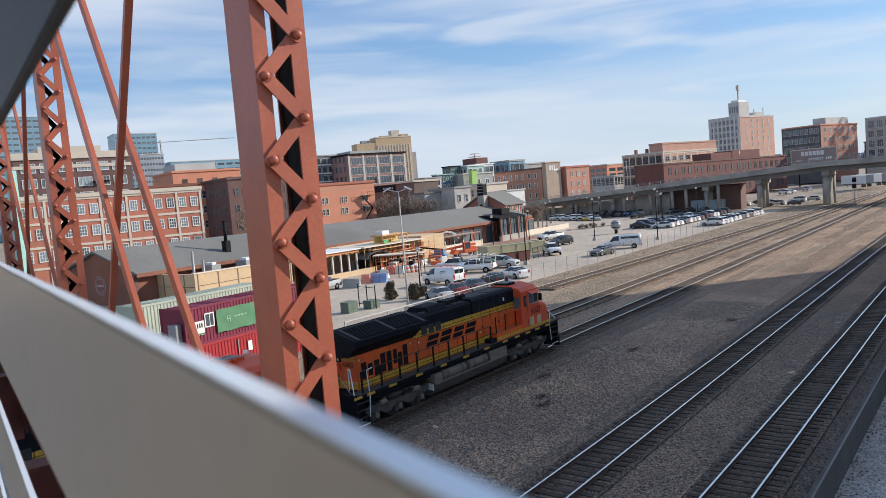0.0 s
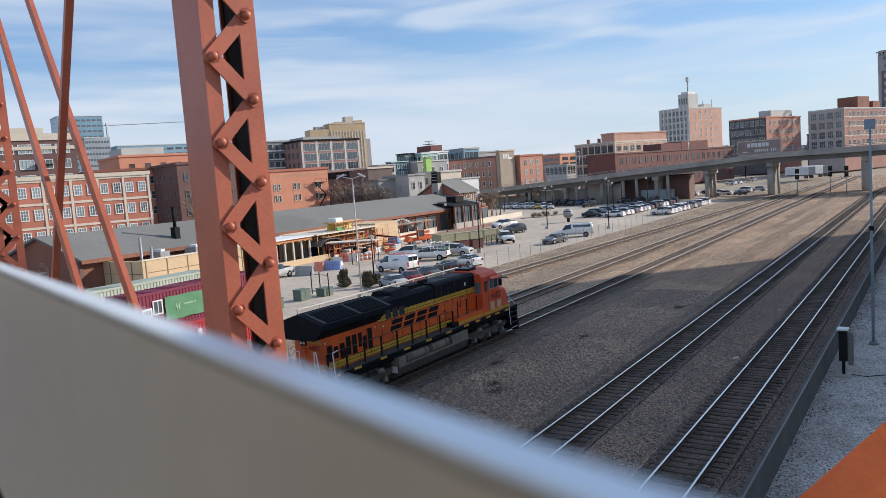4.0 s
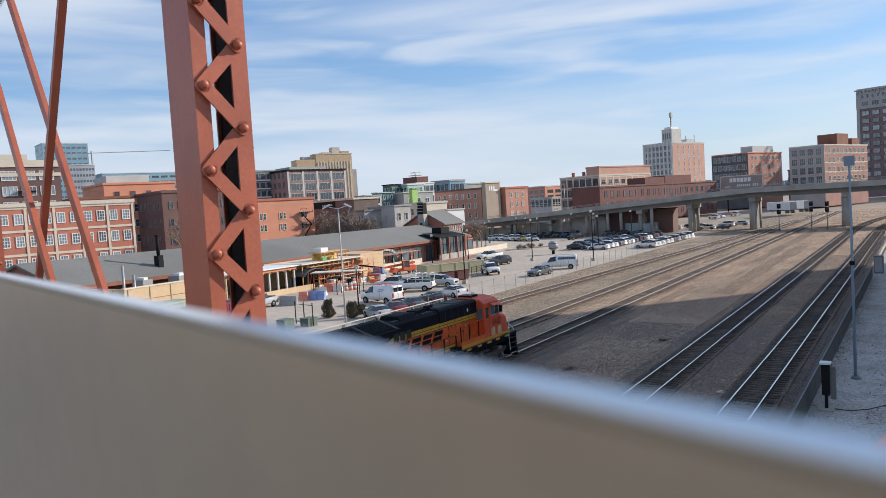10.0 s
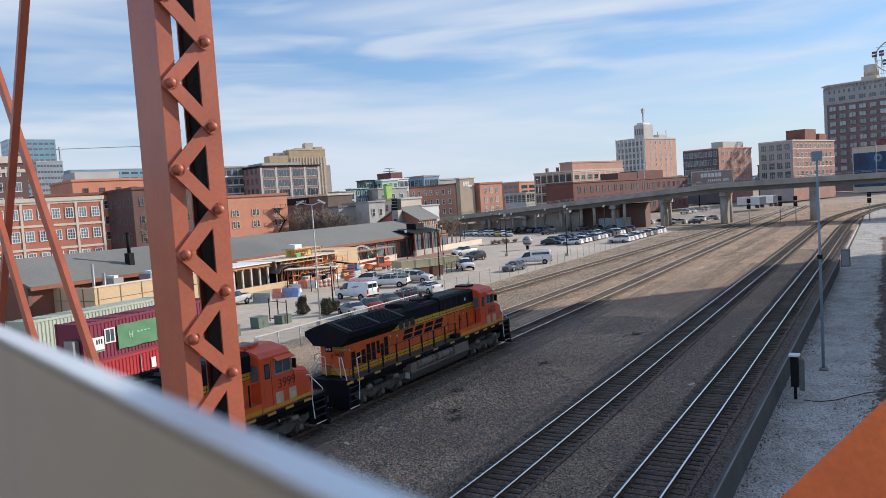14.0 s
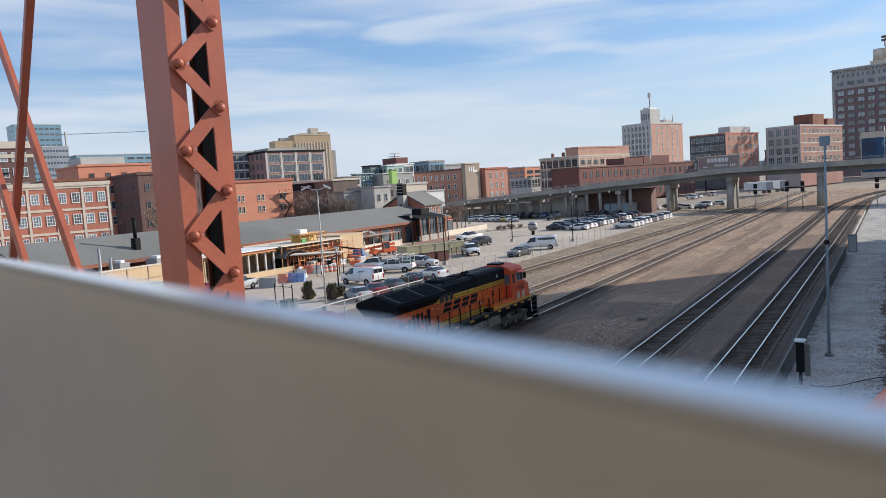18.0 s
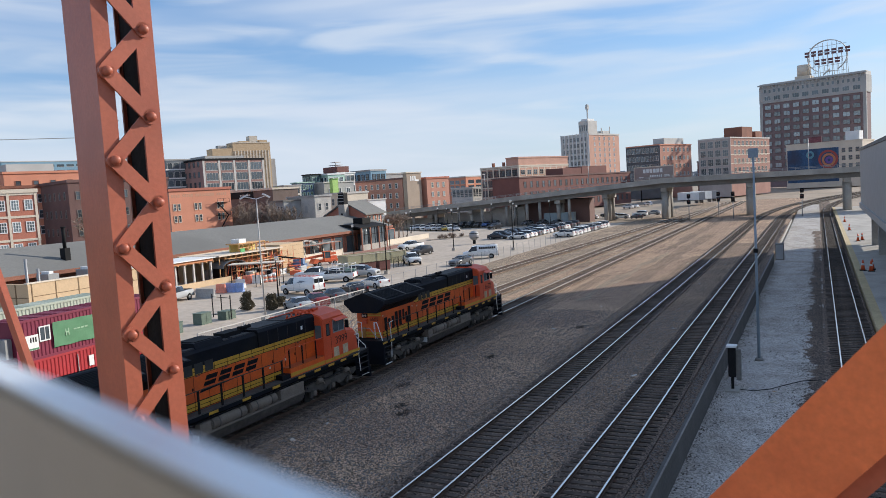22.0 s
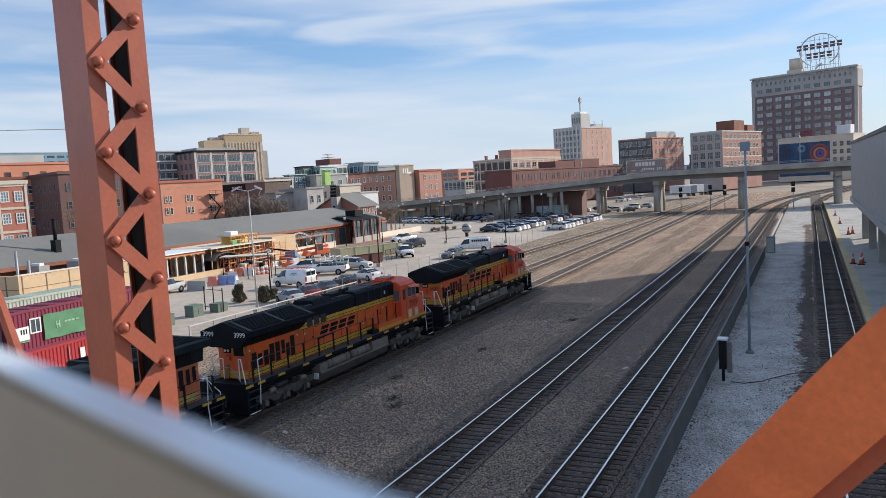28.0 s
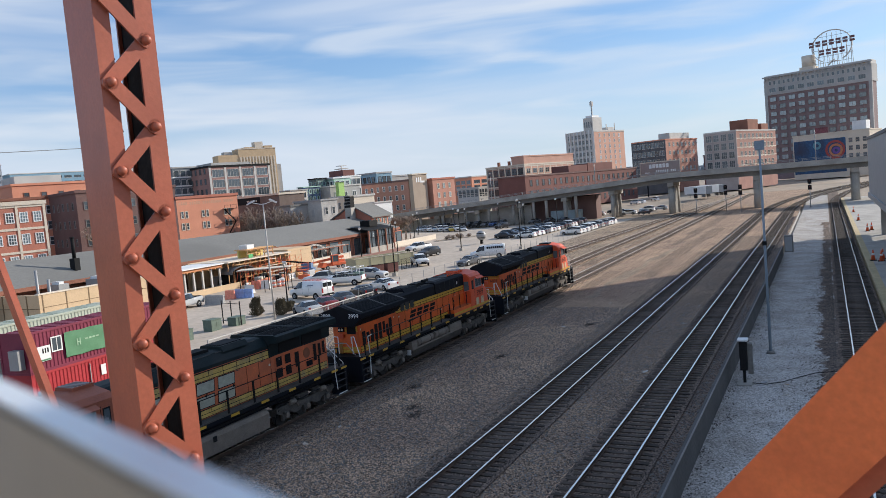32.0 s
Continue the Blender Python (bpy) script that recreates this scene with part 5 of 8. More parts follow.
part("arched_opening", bx((1.36, 1.4, 4.3, 4.9, 5.6, 7.4)), DARK, hh)
for z in (10.0, 10.7, 11.4):
    part("louvre", bx((1.38, 1.45, 3.95, 5.25, z, z + 0.15)), GREY_METAL, hh)
bm = bmesh.new()
prism(bm, [(-7.2, 4.35), (-0.7, 4.9), (-0.7, 5.15), (-3.6, 5.3), (-7.2, 4.55)], "x", -9.5, 1)
part("porch_roof", bm, DARK, hh, "dark arched porch roof")
part("porch_lantern", bx((-5.2, -2.0, -5.0, -2.6, 5.1, 6.4)), DARK, hh, "dark roof lantern")
part("porch_base", bx((-9.6, 1.1, -7.2, -6.8, -0.3, 0.9)), CONC, hh, "stone porch base")
for k_ in range(8):
    part("porch_mullion", bx((-9.3 + k_ * 1.4, -9.22 + k_ * 1.4, -7.02, -6.94, 0.9, 4.4)), DARK, hh)
part("porch_transom", bx((-9.3, 0.8, -7.02, -6.94, 2.9, 3.0)), DARK, hh)
for x in (-9.4, -6.0, -2.6, 0.6):
    part("porch_post", bx((x, x + 0.28, -7.3, -7.05, -0.3, 4.4)), BRICK_BROWN, hh)
part("terrace_wall", bx((1.5, 24, -5.4, -5.0, -0.3, 0.85)), CREAM, hh)
part("brick_paving", bx((-22, 4, -12.5, -7.4, -0.31, -0.285)), mat("brick_paving", (0.30, 0.15, 0.11), 0.9, 0, 0.2, 0.6, 8, 0.2), hh, "reddish brick paving")
part("porch_glazing", bx((-9.3, 0.6, -6.93, -6.88, 0.9, 4.3)), GLASS, hh)

# ---- locomotives ----
def text_part(name, s, size, M, m, parent, label="", ext=0.004):
    cu = bpy.data.curves.new(name, "FONT")
    cu.body, cu.size, cu.extrude, cu.align_x = s, size, ext, "CENTER"
    tmp = bpy.data.objects.new(name, cu)
    me = bpy.data.meshes.new_from_object(tmp)
    bpy.data.objects.remove(tmp)
    me.materials.clear()
    me.materials.append(m)
    return part(name, me, None, parent, label, M)


HOOD = 0.90   # half width of the hood
WING = 1.50   # half width of the radiator roof
DECK = 1.92   # height of the walkway


def run_tube(bm, pts, r, n=6):
    for p, q in zip(pts, pts[1:]):
        tube(bm, p, q, r, n)


def bogie_frame(xc):
    """One three-axle bogie: pedestal frame with curved dips, journal guides and transoms."""
    bm = bmesh.new()
    for s in (-1, 1):
        prof = [(-2.45, 1.02), (-2.45, 0.78), (-2.1, 0.64), (-1.35, 0.64), (-1.1, 0.46), (-0.65, 0.46), (-0.4, 0.64), (0.4, 0.64), (0.65, 0.46), (1.1, 0.46), (1.35, 0.64), (2.1, 0.64), (2.45, 0.78), (2.45, 1.02), (1.3, 1.10), (0.9, 0.94), (-0.9, 0.94), (-1.3, 1.10)]
        y0, y1 = sorted((s * 1.06, s * 1.2))
        prism(bm, [(xc + px, pz) for px, pz in prof], "y", y0, y1)
        for d in (-1.75, 0, 1.75):
            box(bm, xc + d - 0.27, xc + d - 0.16, y0, y1 + 0.02, 0.3, 0.72)
            box(bm, xc + d + 0.16, xc + d + 0.27, y0, y1 + 0.02, 0.3, 0.72)
    box(bm, xc - 0.35, xc + 0.35, -1.05, 1.05, 0.55, 1.2)
    box(bm, xc - 2.4, xc - 2.2, -1.05, 1.05, 0.6, 0.9)
    box(bm, xc + 2.2, xc + 2.4, -1.05, 1.05, 0.6, 0.9)
    return bm


def bogie(lo, x, wheels):
    bg_ = part("bogie", bogie_frame(x), TRUCK_GREY, lo, "grimy grey six-wheel bogie")
    for d in (-1.75, 0, 1.75):
        bm = bx((x + d - 0.16, x + d + 0.16, -1.27, -1.05, 0.36, 0.72))
        bmesh.ops.bevel(bm, geom=bm.edges[:], offset=0.03, segments=1, affect="EDGES")
        part("journal_box", bm, TRUCK_GREY, bg_)
        bm = bmesh.new()
        tube(bm, (x + d, -1.31, 0.53), (x + d, -1.27, 0.53), 0.13, 14)
        tube(bm, (x + d, -1.335, 0.53), (x + d, -1.31, 0.53), 0.06, 10)
        part("axle_cap", bm, TANK_GREY, bg_)
    for d in (-0.87, 0.87):
        for dd in (-0.2, 0.2):
            bm = bmesh.new()
            for j in range(4):
                tube(bm, (x + d + dd, -1.14, 0.95 + j * 0.085), (x + d + dd, -1.14, 1.005 + j * 0.085), 0.13, 12)
            part("coil_spring", bm, TRUCK_GREY, bg_)
    for d in (-1.3, 1.3):
        bm = bmesh.new()
        tube(bm, (x + d - 0.22, -1.28, 1.08), (x + d + 0.22, -1.28, 1.08), 0.13, 12)
        tube(bm, (x + d + 0.22, -1.28, 1.08), (x + d + 0.5, -1.26, 0.78), 0.035, 8)
        part("brake_cylinder", bm, TANK_GREY, bg_)
    bm = bmesh.new()
    run_tube(bm, [(x - 2.2, -1.24, 1.18), (x - 0.4, -1.27, 1.06), (x + 0.5, -1.27, 1.14), (x + 2.2, -1.24, 1.06)], 0.03)
    part("sand_pipe", bm, DARK, bg_)
    bm = bmesh.new()
    run_tube(bm, [(x - 2.3, -1.22, 0.95), (x - 2.35, -1.0, 0.5), (x - 2.28, -0.85, 0.15)], 0.035)
    part("sand_hose", bm, DARK, bg_)
    for d in (-1.75, 0, 1.75):
        bm = bmesh.new()
        tube(bm, (0, -0.82, 0), (0, -0.68, 0), 0.52, 24)
        tube(bm, (0, 0.68, 0), (0, 0.82, 0), 0.52, 24)
        tube(bm, (0, -0.7, 0), (0, 0.7, 0), 0.09, 8)
        box(bm, -0.42, 0.42, -0.835, -0.82, -0.05, 0.05)
        wheels.append(part("wheelset", bm, WHEEL_GRIME, bg_, "", pose(x + d, 0, 0.52)))


def side_band(x0, x1, u, w, y, gap=0.9, cut=0.035):
    """A painted band broken at the door edges, laid on the side y."""
    bm = bmesh.new()
    n = max(1, round((x1 - x0) / gap))
    for i in range(n):
        a, b = x0 + (x1 - x0) * i / n, x0 + (x1 - x0) * (i + 1) / n
        box(bm, a + cut / 2, b - cut / 2, y - 0.012, y, u, w)
    return bm


def locomotive(number, style, label):
    """Six-axle diesel; its front coupler lies at local x = 0 and it runs back to x = -20.9; the side seen faces -y."""
    reverse = style == "old"
    lo = thing("locomotive", pose(0, 26.1, 0), label, "locomotive", "coupled diesel locomotives")
    top = LOCO_GREEN if reverse else LOCO_BLACK
    body = ORANGE_OLD if reverse else ORANGE
    stripe = STRIPE_OLD if reverse else YELLOW
    mir = -1 if reverse else 1
    hy = HOOD

    def X(x):          # a reversed engine runs its cab at the rear
        if style == "second":      # its cab stands a little further forward
            return x + 0.35 * min(1.0, max(0.0, (x + 14.0) / 7.0))
        return x if not reverse else -20.9 - x

    def bb(x0, x1, *r):
        a, b = sorted((X(x0), X(x1)))
        return (a, b, *r)

    def sx(x0, x1):
        return sorted((X(x0), X(x1)))
    # frame, walkways
    fr = part("frame", bx(bb(-0.75, -20.1, -1.15, 1.15, 1.30, DECK - 0.25), bb(-0.75, -20.1, -1.40, 1.40, DECK - 0.25, DECK - 0.06), bb(-0.55, -0.75, -1.5, 1.5, 0.42, DECK), bb(-20.1, -20.3, -1.5, 1.5, 0.42, DECK)), LOCO_BLACK, lo)
    for s in (-1, 1):
        y0, y1 = sorted((s * 1.5, s * (hy + 0.02)))
        part("walkway", bx(bb(-0.75, -20.1, y0, y1, DECK - 0.06, DECK)), DECK_GREY, lo, "worn grey walkway plate")
    part("side_sill", bx(bb(-0.75, -20.1, -1.49, -1.40, DECK - 0.24, DECK - 0.06)), LOCO_BLACK, fr)
    for i, xx in enumerate((-1.7, -3.0, -4.2, -5.5, -6.9, -8.9, -11.0, -13.1, -15.2, -17.3, -18.9, -19.8)):
        part("reflector", bx(bb(xx, xx - 0.55, -1.503, -1.49, DECK - 0.20, DECK - 0.08)), YELLOW, fr, "yellow reflective dash")
    bm = bmesh.new()
    run_tube(bm, [(X(-1.6), -1.3, 1.5), (X(-7.0), -1.33, 1.48), (X(-14.0), -1.33, 1.52), (X(-19.5), -1.3, 1.48)], 0.04)
    part("air_line", bm, DARK, fr)
    # tanks
    if reverse:
        bm = bmesh.new()
        prism(bm, [(-1.42, 0.40), (-1.15, 0.28), (1.15, 0.28), (1.42, 0.40), (1.46, 1.12), (1.3, 1.30), (-1.3, 1.30), (-1.46, 1.12)], "x", *sx(-6.8, -13.6))
        ft = part("fuel_tank", bm, TANK_GREY, lo, "dusty grey fuel tank")
        part("filler_neck", bx(bb(-9.8, -10.0, -1.5, -1.46, 0.95, 1.2)), DARK, ft)
    else:
        bm = bmesh.new()
        prism(bm, [(-1.3, 0.46), (-1.05, 0.30), (1.05, 0.30), (1.3, 0.46), (1.50, 0.90), (1.0, 1.02), (-1.0, 1.02), (-1.50, 0.90)], "x", *sx(-7.0, -14.2))
        # dark sides and pale ledge paint in how light falls on the tank
        ft = part("fuel_tank", bm, TRUCK_GREY, lo, "fuel tank darkened for the shade on its sloped sides")
        part("tank_ledge", bx(bb(-7.0, -14.2, -1.505, -1.03, 0.905, 0.985)), TANK_GREY, ft, "tank ledge coloured pale for the light it catches")
        part("gauge_plate", bx(bb(-14.2, -14.26, -1.35, -1.0, 0.6, 0.95)), WHITE, ft)
        for x0, x1 in ((-9.15, -10.95), (-11.3, -13.4)):
            bm = bmesh.new()
            tube(bm, (X(x0), -1.22, 1.22), (X(x1), -1.22, 1.22), 0.29, 18)
            tube(bm, (X(x0) + 0.07, -1.22, 1.22), (X(x1) - 0.07, -1.22, 1.22), 0.21, 18)
            at_ = part("air_tank", bm, TANK_GREY, lo, "dusty grey air reservoir")
            for dx in (0.35, abs(x1 - x0) - 0.42):
                bm = bmesh.new()
                tube(bm, (X(x0 - dx), -1.22, 1.22), (X(x0 - dx - 0.06), -1.22, 1.22), 0.302, 18)
                part("strap", bm, TRUCK_GREY, at_)
        bm = bx(bb(-7.0, -8.85, -1.47, -0.9, 0.86, 1.5))
        bmesh.ops.bevel(bm, geom=bm.edges[:], offset=0.03, segments=1, affect="EDGES")
        part("battery_box", bm, TANK_GREY, lo, "dusty grey battery box")
        part("relay_box", bx(bb(-13.55, -14.2, -1.47, -0.9, 0.86, 1.45)), TANK_GREY, lo)
    part("coupler", bx(bb(-0.55, 0.0, -0.16, 0.16, 0.72, 1.02)), TRUCK_GREY, lo)
    part("coupler", bx(bb(-20.3, -20.9, -0.16, 0.16, 0.72, 1.02)), TRUCK_GREY, lo)
    part("plow", bx(bb(-0.35, -0.55, -1.45, 1.45, 0.12, 0.7)), LOCO_BLACK, lo)
    for y in (-0.5, -0.3, 0.35, 0.55):
        bm = bmesh.new()
        run_tube(bm, [(X(-20.3), y, 1.0), (X(-20.55), y, 0.55), (X(-20.85), y, 0.5)], 0.03)
        part("brake_hose", bm, DARK, lo)
    # hood: orange side, dark upper side, flat chamfered roof
    split, roof = (3.87, 4.74) if not reverse else (4.06, 4.70)
    hood_front = -5.05
    a, b = sx(hood_front, -15.0)
    part("hood", bx((a, b, -hy, hy, DECK, split)), body, lo)
    bm = bmesh.new()
    if reverse:
        prism(bm, [(-hy - 0.01, split), (hy + 0.01, split), (hy + 0.01, 4.22), (0.62, roof - 0.06), (0.4, roof), (-0.4, roof), (-0.62, roof - 0.06), (-hy - 0.01, 4.22)], "x", a, b)
        rf = part("hood_roof", bm, top, lo, "rounded dark green hood roof")
    else:
        a3, b3 = sx(-9.6, -15.0)
        prism(bm, [(-hy - 0.01, split), (hy + 0.01, split), (hy + 0.01, 4.50), (hy - 0.16, roof - 0.1), (-hy + 0.16, roof - 0.1), (-hy - 0.01, 4.50)], "x", a3, b3)
        rf = part("hood_roof", bm, top, lo, "black engine hood roof")
        a4, b4 = sx(hood_front, -9.59)
        bm = bmesh.new()
        prism(bm, [(-hy - 0.07, split - 0.004), (hy + 0.07, split - 0.004), (hy + 0.07, 4.60), (hy - 0.06, roof), (-hy + 0.06, roof), (-hy - 0.07, 4.60)], "x", a4, b4)
        bc = part("blower_casing", bm, top, lo, "tall black casing behind the cab")
        for k in range(5):
            xk = X(-5.9 - k * 0.75)
            part("casing_seam", bx((xk - 0.01, xk + 0.01, -hy - 0.078, -hy - 0.07, split + 0.05, 4.58)), DECK_GREY, bc)
        part("casing_placard", bx(bb(-6.15, -6.3, -hy - 0.08, -hy - 0.07, 4.1, 4.3)), WHITE, bc, "small white placard")
        for q in ((-5.6, -7.2, -0.55, 0.55), (-7.4, -9.2, -0.6, 0.6)):
            part("casing_hatch", bx(bb(q[0], q[1], q[2], q[3], roof, roof + 0.035)), DECK_GREY, bc, "worn grey roof hatch")
    # painted bands
    up0, up1 = (3.53, 3.86) if not reverse else (3.62, 3.98)
    us0, us1 = sx(hood_front, -15.05)
    ls0, ls1 = sx(hood_front, -19.35)
    part("stripe_edge", bx((us0, us1, -hy - 0.008, -hy, up0 - 0.03, up1 + (0.02 if not reverse else 0.05))), LOCO_BLACK, lo)
    part("stripe_edge", bx((ls0, ls1, -hy - 0.034, -hy - 0.001, 1.96, 2.34)), LOCO_BLACK, lo)
    for u, w in ((up0, up0 + 0.13), (up0 + 0.16, up1)):
        part("upper_stripe", side_band(us0, us1, u, w, -hy - 0.002), stripe, lo, "yellow stripe along the hood")
    for u, w in ((1.99, 2.12), (2.15, 2.31)):
        part("lower_stripe", side_band(ls0, ls1, u, w, -hy - 0.035), stripe, lo, "yellow stripe above the walkway")
    for k in range(11):
        x = X(-5.9 - k * 0.88)
        part("door_seam", bx((x - 0.012, x + 0.012, -hy - 0.013, -hy - 0.001, 2.34, up0 - 0.03)), mat("seam_shadow", (0.12, 0.03, 0.015), 0.8), lo)
        if k % 2:
            part("latch", bx((x - 0.12, x - 0.06, -hy - 0.03, -hy - 0.002, 2.85, 2.98)), DARK, lo)
            part("grab_iron", bx((x + 0.12, x + 0.4, -hy - 0.04, -hy - 0.012, up0 - 0.08, up0 - 0.05)), DECK_GREY, lo)
    for x, wd, zz in ((-6.4, 0.10, 3.2), (-7.6, 0.10, 2.75), (-14.55, 0.12, 3.2), (-8.8, 0.1, 2.6)):
        part("data_plate", bx(bb(x, x - wd, -hy - 0.016, -hy - 0.002, zz, zz + 0.1)), CREAM, lo)
    for i in range(3 if not reverse else 0):
        part("faded_panel", bx(bb(-12.6 - i * 0.62, -13.1 - i * 0.62, -hy - 0.018, -hy - 0.01, up0 + 0.02, split + 0.16)), mat("dusty_panel", (0.03, 0.03, 0.028), 0.8), lo, "dark dusty door panel")
    # radiator end
    a2, b2 = sx(-15.0, -19.4)
    end = part("engine_end", bx((a2, b2, -hy - 0.03, hy + 0.03, DECK, 3.62)), body, lo)
    bm = bmesh.new()
    if reverse:
        prism(bm, [(-hy - 0.03, 3.62), (hy + 0.03, 3.62), (hy + 0.1, 4.28), (WING - 0.02, 4.34), (WING, 4.40), (WING, 4.66), (1.3, 4.72), (-1.3, 4.72), (-WING, 4.66), (-WING, 4.40), (-WING + 0.02, 4.34), (-hy - 0.1, 4.28)], "x", *sx(-14.6, -19.75))
        wing = part("radiator_wing", bm, top, lo, "flat dark green radiator roof")
        slope, zt, yc = 0.0, 4.722, 0.68
    else:
        prism(bm, [(-hy - 0.03, 3.62), (hy + 0.03, 3.62), (WING - 0.1, 4.08), (WING, 4.14), (WING, 4.40), (0.1, 4.86), (-0.1, 4.86), (-WING, 4.40), (-WING, 4.14), (-WING + 0.1, 4.08)], "x", *sx(-14.4, -19.95))
        for v in bm.verts:         # the leading edge is raked forward at the bottom
            if v.co.x > X(-15) and v.co.z < 4.3:
                v.co.x -= 0.75
        wing = part("radiator_wing", bm, top, lo, "black overhanging radiator roof")
        slope, zt, yc = math.atan2(0.46, 1.4), 4.645, 0.8
    bars = (-14.65, -17.0, -19.6)
    for i, xb in enumerate(bars):
        for s in (-1, 1):
            bm = bmesh.new()
            box(bm, -0.10, 0.10, -0.68, 0.68, 0.0, 0.03, 0, pose(X(xb), s * yc, zt, s * -math.degrees(slope), 0, 0))
            part("roof_rib", bm, DECK_GREY if not reverse else top, wing, "dusty grey roof rib")
    for xb0, xb1 in zip(bars, bars[1:]):
        for s in (-1, 1):
            M = pose(X((xb0 + xb1) / 2), s * yc, zt, s * -math.degrees(slope), 0, 0)
            bm = bmesh.new()
            ln = abs(xb1 - xb0) / 2 - 0.13
            box(bm, -ln, ln, -0.58, 0.58, 0.0, 0.02, 0, M)
            sc_ = part("radiator_screen", bm, SCREEN, wing)
            for j in range(10):
                bm = bmesh.new()
                box(bm, -ln, ln, -0.52 + j * 0.115 - 0.018, -0.52 + j * 0.115 + 0.018, 0.02, 0.04, 0, M)
                part("screen_bar", bm, DARK, sc_)
    for i in range(4 if not reverse else 2):
        x = X(-15.5 - i * 1.12) if not reverse else X(-16.2 - i * 1.9)
        bm = bmesh.new()
        if reverse:
            box(bm, x - 0.85, x + 0.85, -hy - 0.10, -hy - 0.04, 3.70, 4.26)
        else:
            beam(bm, (x - 0.5, -1.165, 3.85), (x + 0.5, -1.165, 3.85), 0.03, 0.44, 0, up=(0, -0.5, 0.46))
        part("intake_screen", bm, DARK, wing)
    bbx = sx(-11.7, -13.4)
    bm = bmesh.new()
    prism(bm, [(-0.78, roof - 0.12), (0.78, roof - 0.12), (0.62, roof + 0.14), (-0.62, roof + 0.14)], "x", *bbx)
    dg = part("dynamic_brake_grid", bm, top, lo)
    part("grid_top", bx((bbx[0] + 0.15, bbx[1] - 0.15, -0.5, 0.5, roof + 0.14, roof + 0.17)), DARK, dg)
    part("exhaust_port", bx(bb(-10.1, -11.2, -0.35, 0.35, roof - 0.12, roof + 0.14)), DARK, rf)
    for i in range(3):
        part("roof_hatch", bx(bb(-9.8 - i * 1.5, -11.0 - i * 1.5, -0.66, -0.38, roof - 0.1, roof - 0.06)), DECK_GREY, rf, "worn grey roof hatch")
    hx = X(-8.2) if reverse else X(-9.9)
    horn = part("horn", bx((hx - 0.35, hx + 0.35, -0.28, -0.2, roof + 0.03, roof + 0.12)), DARK, lo, "black cluster of air horns")
    for dx, dl in ((-0.3, 0.3), (-0.1, 0.42), (0.12, -0.34), (0.3, 0.26)):
        bm = bmesh.new()
        tube(bm, (hx + dx, -0.24, roof + 0.16), (hx + dx + dl, -0.24, roof + 0.18), 0.03, 10, 0, 0.11)
        part("trumpet", bm, DARK, horn)
    # doors and vents of the engine end
    if reverse:
        vents = [(-15.3, 0.23, 3.02, 3.48), (-15.3, 0.23, 2.44, 2.9), (-16.0, 0.23, 3.02, 3.48), (-16.0, 0.23, 2.44, 2.9), (-16.75, 0.18, 2.65, 3.42), (-17.75, 0.28, 2.44, 2.72), (-18.3, 0.14, 2.6, 3.5), (-18.72, 0.12, 2.75, 3.45), (-19.1, 0.12, 2.85, 3.5)]
        bm = bmesh.new()
        tube(bm, (X(-17.6), -hy - 0.05, 3.18), (X(-17.6), -hy - 0.028, 3.18), 0.28, 20)
        part("fan_ring", bm, mat("dull_orange", (0.22, 0.075, 0.035), 0.7), end)
    else:
        vents = [(-18.95, 0.19, 2.38, 3.18), (-18.5, 0.17, 2.45, 3.05), (-18.03, 0.19, 2.36, 3.12), (-17.55, 0.19, 2.40, 3.34), (-17.08, 0.19, 2.36, 3.34), (-16.62, 0.15, 2.62, 3.34), (-16.24, 0.16, 2.40, 3.1), (-15.82, 0.19, 2.36, 3.42)]
    for x, w, u, v in vents:
        x = X(x)
        ve = part("vent", bx((x - w, x + w, -hy - 0.05, -hy - 0.03, u, v)), mat("vent_recess", (0.018, 0.012, 0.012), 0.8, gloss=0.2), end)
        for j in range(4):
            zz = u + (v - u) * (j + 0.5) / 4
            part("louvre", bx((x - w + 0.02, x + w - 0.02, -hy - 0.062, -hy - 0.05, zz - 0.02, zz + 0.02)), LOCO_BLACK, ve)
        part("vent_frame", bx((x - w - 0.025, x - w, -hy - 0.058, -hy - 0.03, u, v), (x + w, x + w + 0.025, -hy - 0.058, -hy - 0.03, u, v)), body, ve)
    for x in (-15.3, -19.2):
        part("hood_clip", bx(bb(x, x - 0.08, -hy - 0.05, -hy - 0.03, 3.3, 3.4)), CREAM, end)
    # end wall
    xe = X(-19.4)
    o = -0.03 * mir

    def on_end(y0, y1, u, v, k=1.0):
        return (*sorted((xe, xe + o * k)), y0, y1, u, v)
    for u, v in ((1.97, 2.12), (2.16, 2.32)):
        part("end_stripe", bx(on_end(-hy, hy, u, v)), stripe, end)
    if style == "lead":
        for u, v in ((3.34, 3.42), (3.46, 3.60)):
            part("end_stripe", bx(on_end(-0.88, 0.1, u, v)), stripe, end)
        text_part("end_number", number, 0.34, pose(xe - 0.034, -0.38, 3.02, 90, 0, -90), mat("number_maroon", (0.10, 0.022, 0.014), 0.7), lo)
    else:
        for yy in (-0.82, -0.05):
            part("end_marker", bx(on_end(yy, yy + 0.1, 3.24, 3.56)), YELLOW, end)
        part("end_door", bx(on_end(-0.70, -0.08, 3.1, 3.62)), DARK, end)
    part("end_grab", bx(on_end(-0.36, -0.32, 2.5, 2.95, 2)), CREAM, end)
    hl = part("headlight", bx(on_end(0.12, 0.52, 3.24, 3.5, 3)), DARK, end)
    for y in (0.22, 0.42):
        bm = bmesh.new()
